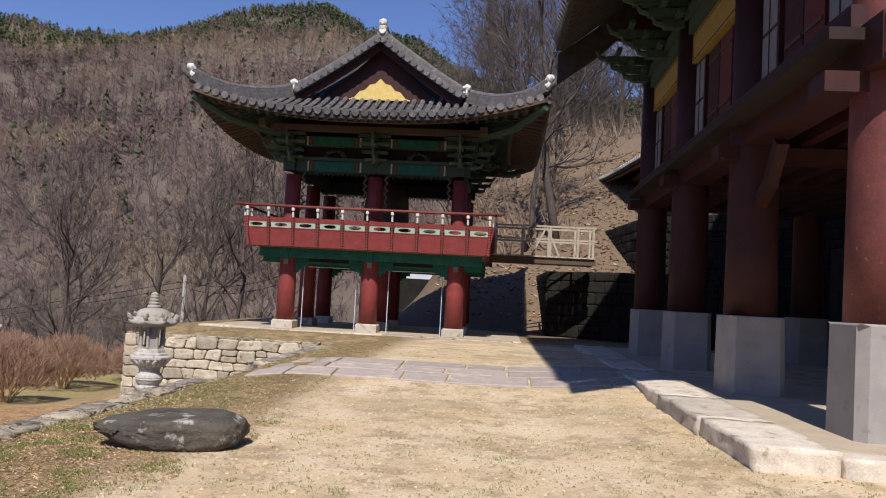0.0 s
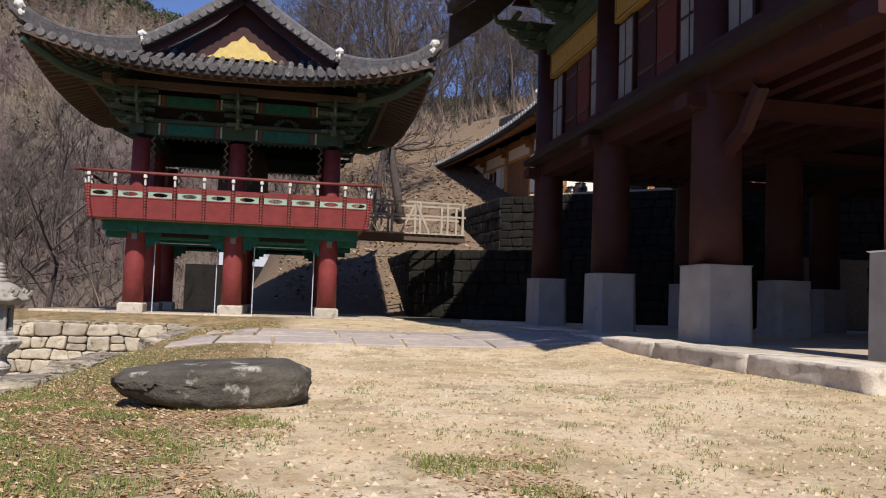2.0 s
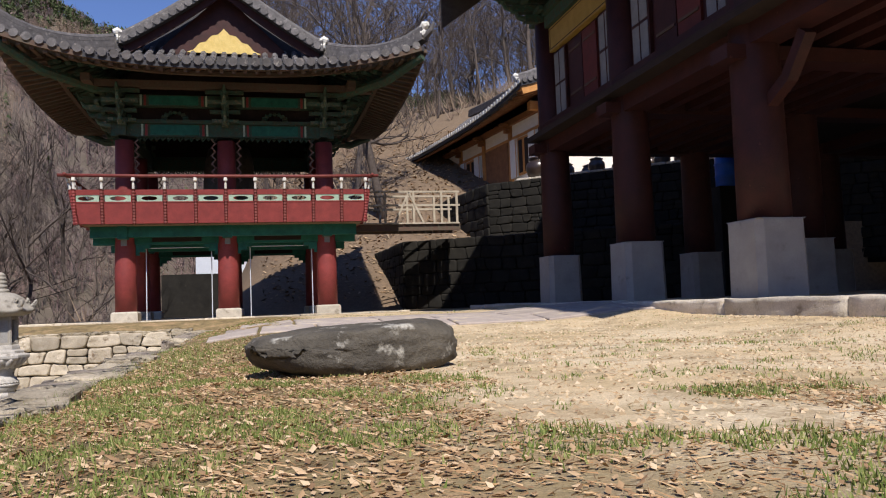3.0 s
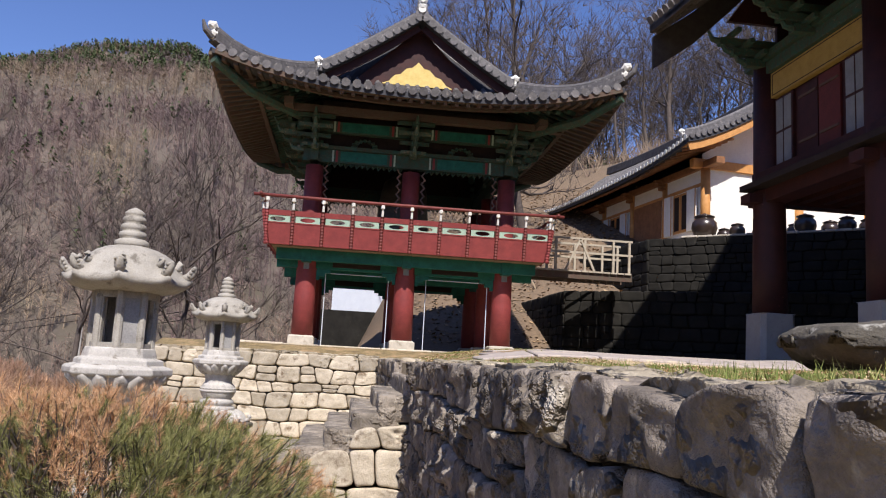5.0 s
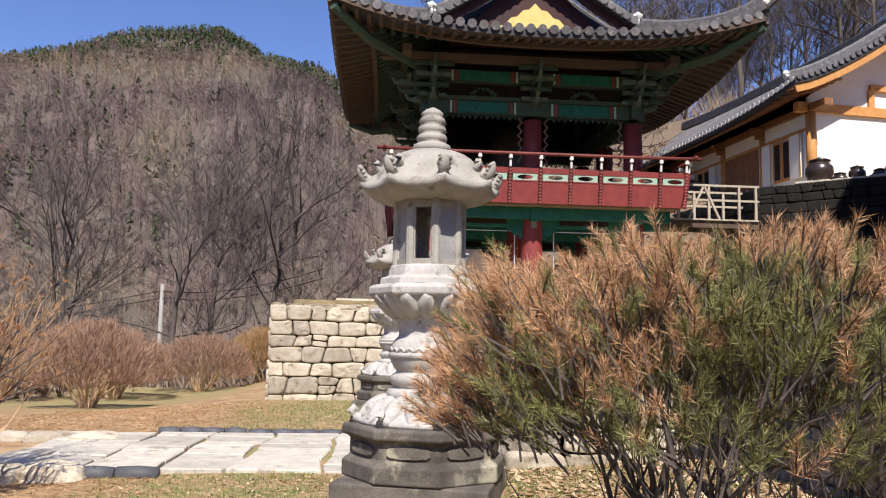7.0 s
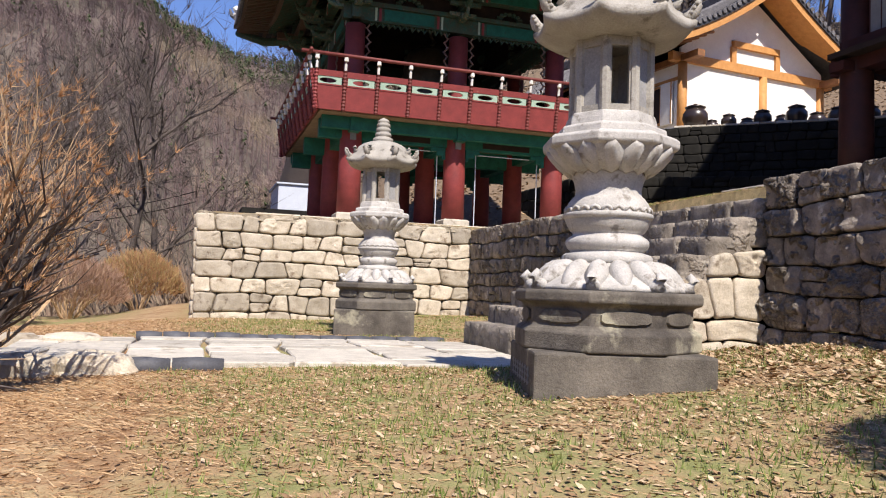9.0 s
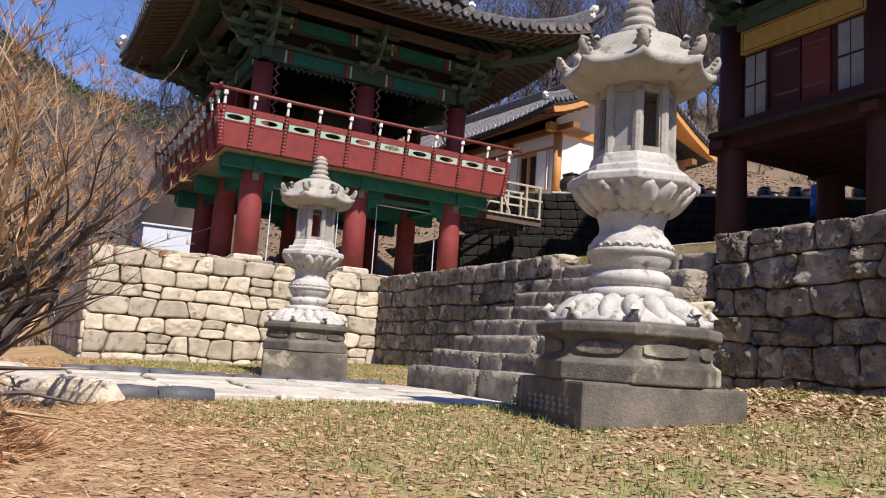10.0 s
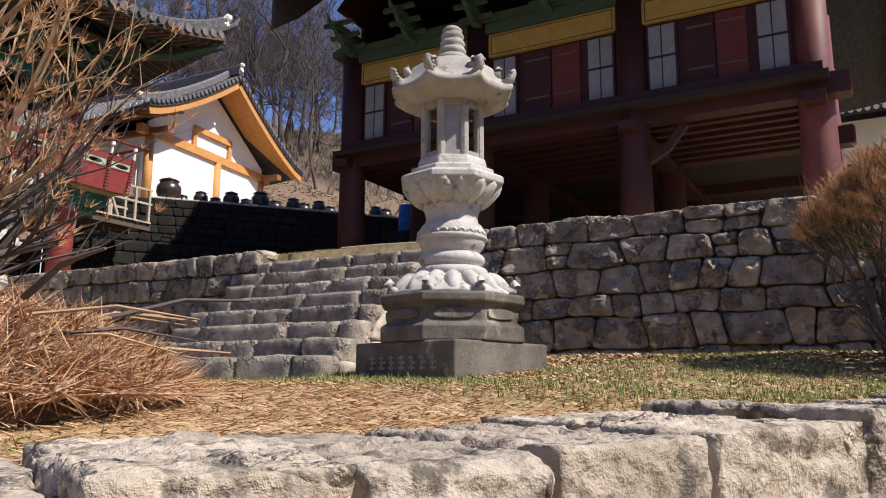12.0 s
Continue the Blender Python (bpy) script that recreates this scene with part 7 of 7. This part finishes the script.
# ---- grass, leaves and straw on the ground ----
def scatter():
    rnd = random.Random(71)
    lv, lf, gv, gf, sv_, sf = [], [], [], [], [], []

    def leaf(x, y, z, size):
        a, t = rnd.uniform(0, 6.283), rnd.uniform(-0.5, 0.9)
        c, s = math.cos(a) * size, math.sin(a) * size
        b = len(lv)
        lv.extend([(x - c, y - s, z + 0.004), (x + s * 0.5, y - c * 0.5, z + 0.006 + abs(t) * size * 0.5), (x + c, y + s, z + 0.004 + max(0, t) * size), (x - s * 0.5, y + c * 0.5, z + 0.006)])
        lf.append((b, b + 1, b + 2, b + 3))

    def blade(x, y, z, h, w):
        a = rnd.uniform(0, 6.283)
        b = len(gv)
        gv.extend([(x - w * math.cos(a), y - w * math.sin(a), z), (x + w * math.cos(a), y + w * math.sin(a), z), (x + rnd.uniform(-0.5, 0.5) * h, y + rnd.uniform(-0.5, 0.5) * h, z + h)])
        gf.append((b, b + 1, b + 2))

    def straw(x, y, z, l):
        a = rnd.uniform(0, 6.283)
        c, s = math.cos(a) * l, math.sin(a) * l
        b = len(sv_)
        sv_.extend([(x, y, z + 0.003), (x + s * 0.05, y - c * 0.05, z + 0.006), (x + c, y + s, z + rnd.uniform(0.003, 0.025))])
        sf.append((b, b + 1, b + 2))
    n = 0
    while n < 70000:
        # garden, thicker close to the way
        x, y = rnd.uniform(-13.5, -4.7), 5.5 + 14.5 * rnd.random() ** 1.7
        side, _ = path_at(x, y)
        if side < 1.7 or (x > -6.8 and 11.8 < y < 14.7) or (11.9 < y < 14.7 and x < -6.7):
            continue
        n += 1
        z = height(x, y) if side < 3.6 else garden(x, y)
        k = noise.noise((x * 0.9, y * 0.9, 8))
        east = sm(-11.0, -8.6, x)
        if rnd.random() < 0.20 * east + 0.05 and k > -0.25 + 0.35 * (1 - east):
            for j in range(3):
                blade(x + rnd.uniform(-0.05, 0.05), y + rnd.uniform(-0.05, 0.05), z, rnd.uniform(0.015, 0.055), 0.004)
        elif rnd.random() < 0.12 + 0.45 * east:
            leaf(x, y, z, rnd.uniform(0.009, 0.026))
        else:
            straw(x, y, z, rnd.uniform(0.03, 0.09))
            if x < -9.0:
                for j in range(2):
                    straw(x + rnd.uniform(-0.2, 0.2), y + rnd.uniform(-0.2, 0.2), z + 0.004, rnd.uniform(0.02, 0.08))
    n = 0
    while n < 74000:
        # upper lawn along the court's west and south edges
        if rnd.random() < 0.75:
            x, y = rnd.uniform(-4.4, 3.0), 1.5 + 6.5 * rnd.random() ** 1.2
        else:
            x, y = rnd.uniform(-4.4, 2.0), rnd.uniform(4, 19)
        side, _ = path_at(x, y)
        if side < 0.4:
            continue
        k = noise.noise((x * 1.1, y * 1.1, 2)) * 0.9
        edge = min((x + 2.4 + k * 0.7) * 1.3, (y + 0.55 * x - 3.3 + k * 2.2))
        if edge > 0 and rnd.random() > 0.10:
            n += 0.35
            continue
        n += 1
        z = height(x, y)
        if noise.noise((x * 2.7, y * 2.7, 5)) > 0.05 and rnd.random() < 0.34:
            for j in range(8):
                blade(x + rnd.gauss(0, 0.03), y + rnd.gauss(0, 0.03), z, rnd.uniform(0.008, 0.028), 0.0035)
        elif rnd.random() < 0.6:
            leaf(x, y, z, rnd.uniform(0.005, 0.018))
        else:
            straw(x, y, z, rnd.uniform(0.02, 0.07))
    # pebbles and crumbs on the sand
    pv, pf = [], []
    for k in range(9000):
        x, y = rnd.uniform(-2.5, 3.0), 2.5 + 10 * rnd.random() ** 1.6
        if y + 0.55 * x < 2.6:
            continue
        z, s = height(x, y), rnd.uniform(0.004, 0.016)
        b = len(pv)
        pv.extend([(x - s, y - s * 0.7, z), (x + s, y - s * 0.6, z), (x + s * 0.2, y + s, z), (x, y, z + s * 0.9)])
        pf.extend([(b, b + 1, b + 3), (b + 1, b + 2, b + 3), (b + 2, b, b + 3)])
    # drifts of pale leaves over the lawn
    n = 0
    while n < 13000:
        x, y = rnd.uniform(-10.0, -4.8), rnd.uniform(5.6, 11.7)
        if path_at(x, y)[0] < 1.7 or rnd.random() > 0.35 + noise.noise((x * 0.8, y * 0.8, 6)) + 0.35 * sm(-9.5, -6, x):
            n += 0.2
            continue
        n += 1
        leaf(x, y, height(x, y) + 0.004, rnd.uniform(0.008, 0.022))
    # fallen leaves and weeds at the foot and top of the wall
    for k in range(7000):
        y = rnd.uniform(6.5, 11.8)
        x = WALL_X - rnd.random() ** 1.7 * 2.0 - 0.05
        leaf(x, y, garden(x, y) + 0.006, rnd.uniform(0.016, 0.04))
    for k in range(2200):
        y = rnd.uniform(3.4, 11.7)
        x = WALL_X + rnd.uniform(0.32, 1.0)
        blade(x, y, height(x, y) - 0.01, rnd.uniform(0.02, 0.09), 0.003)
    # dark leaf bed behind the coping
    for k in range(20000):
        y = rnd.uniform(3.6, 18.5)
        x = -4.25 + 1.75 * rnd.random() ** 1.4 + 0.35 * noise.noise((y * 0.7, 3, 1))
        if x < -4.22 or 11.8 < y < 14.3 or path_at(x, y)[0] < 0.7:
            continue
        z = height(x, y)
        if k % 4:
            leaf(x, y, z, rnd.uniform(0.008, 0.022))
        else:
            blade(x, y, z, rnd.uniform(0.01, 0.03), 0.004)
    # litter on the slope above the yard
    for k in range(14000):
        x, y = rnd.uniform(-3, 26), rnd.uniform(28, 50)
        if not ((y - 28.5) + 0.6 * (x - 2) > 1) or (3.0 < x and y < 30):
            continue
        leaf(x, y, height(x, y) + 0.01, rnd.uniform(0.05, 0.13))
    stuff("leaf_litter", lv, lf, islands("dry leaves", (0.20, 0.12, 0.065), (0.40, 0.26, 0.14), (0.62, 0.47, 0.30)), "scattered dry brown leaves on the ground", "leaves")
    stuff("grass", gv, gf, islands("short grass", (0.09, 0.13, 0.03), (0.17, 0.21, 0.055), (0.32, 0.32, 0.12)), "short patchy green grass on the lawn", "grass")
    stuff("straw", sv_, sf, islands("straw and needles", (0.26, 0.14, 0.07), (0.42, 0.26, 0.13), (0.58, 0.41, 0.23)), "dry straw and fallen needles on the ground", "straw")
    stuff("pebbles", pv, pf, islands("pebbles", (0.20, 0.14, 0.08), (0.40, 0.30, 0.18), (0.58, 0.47, 0.33)), "small pebbles and crumbs on the sand", "gravel")


scatter()
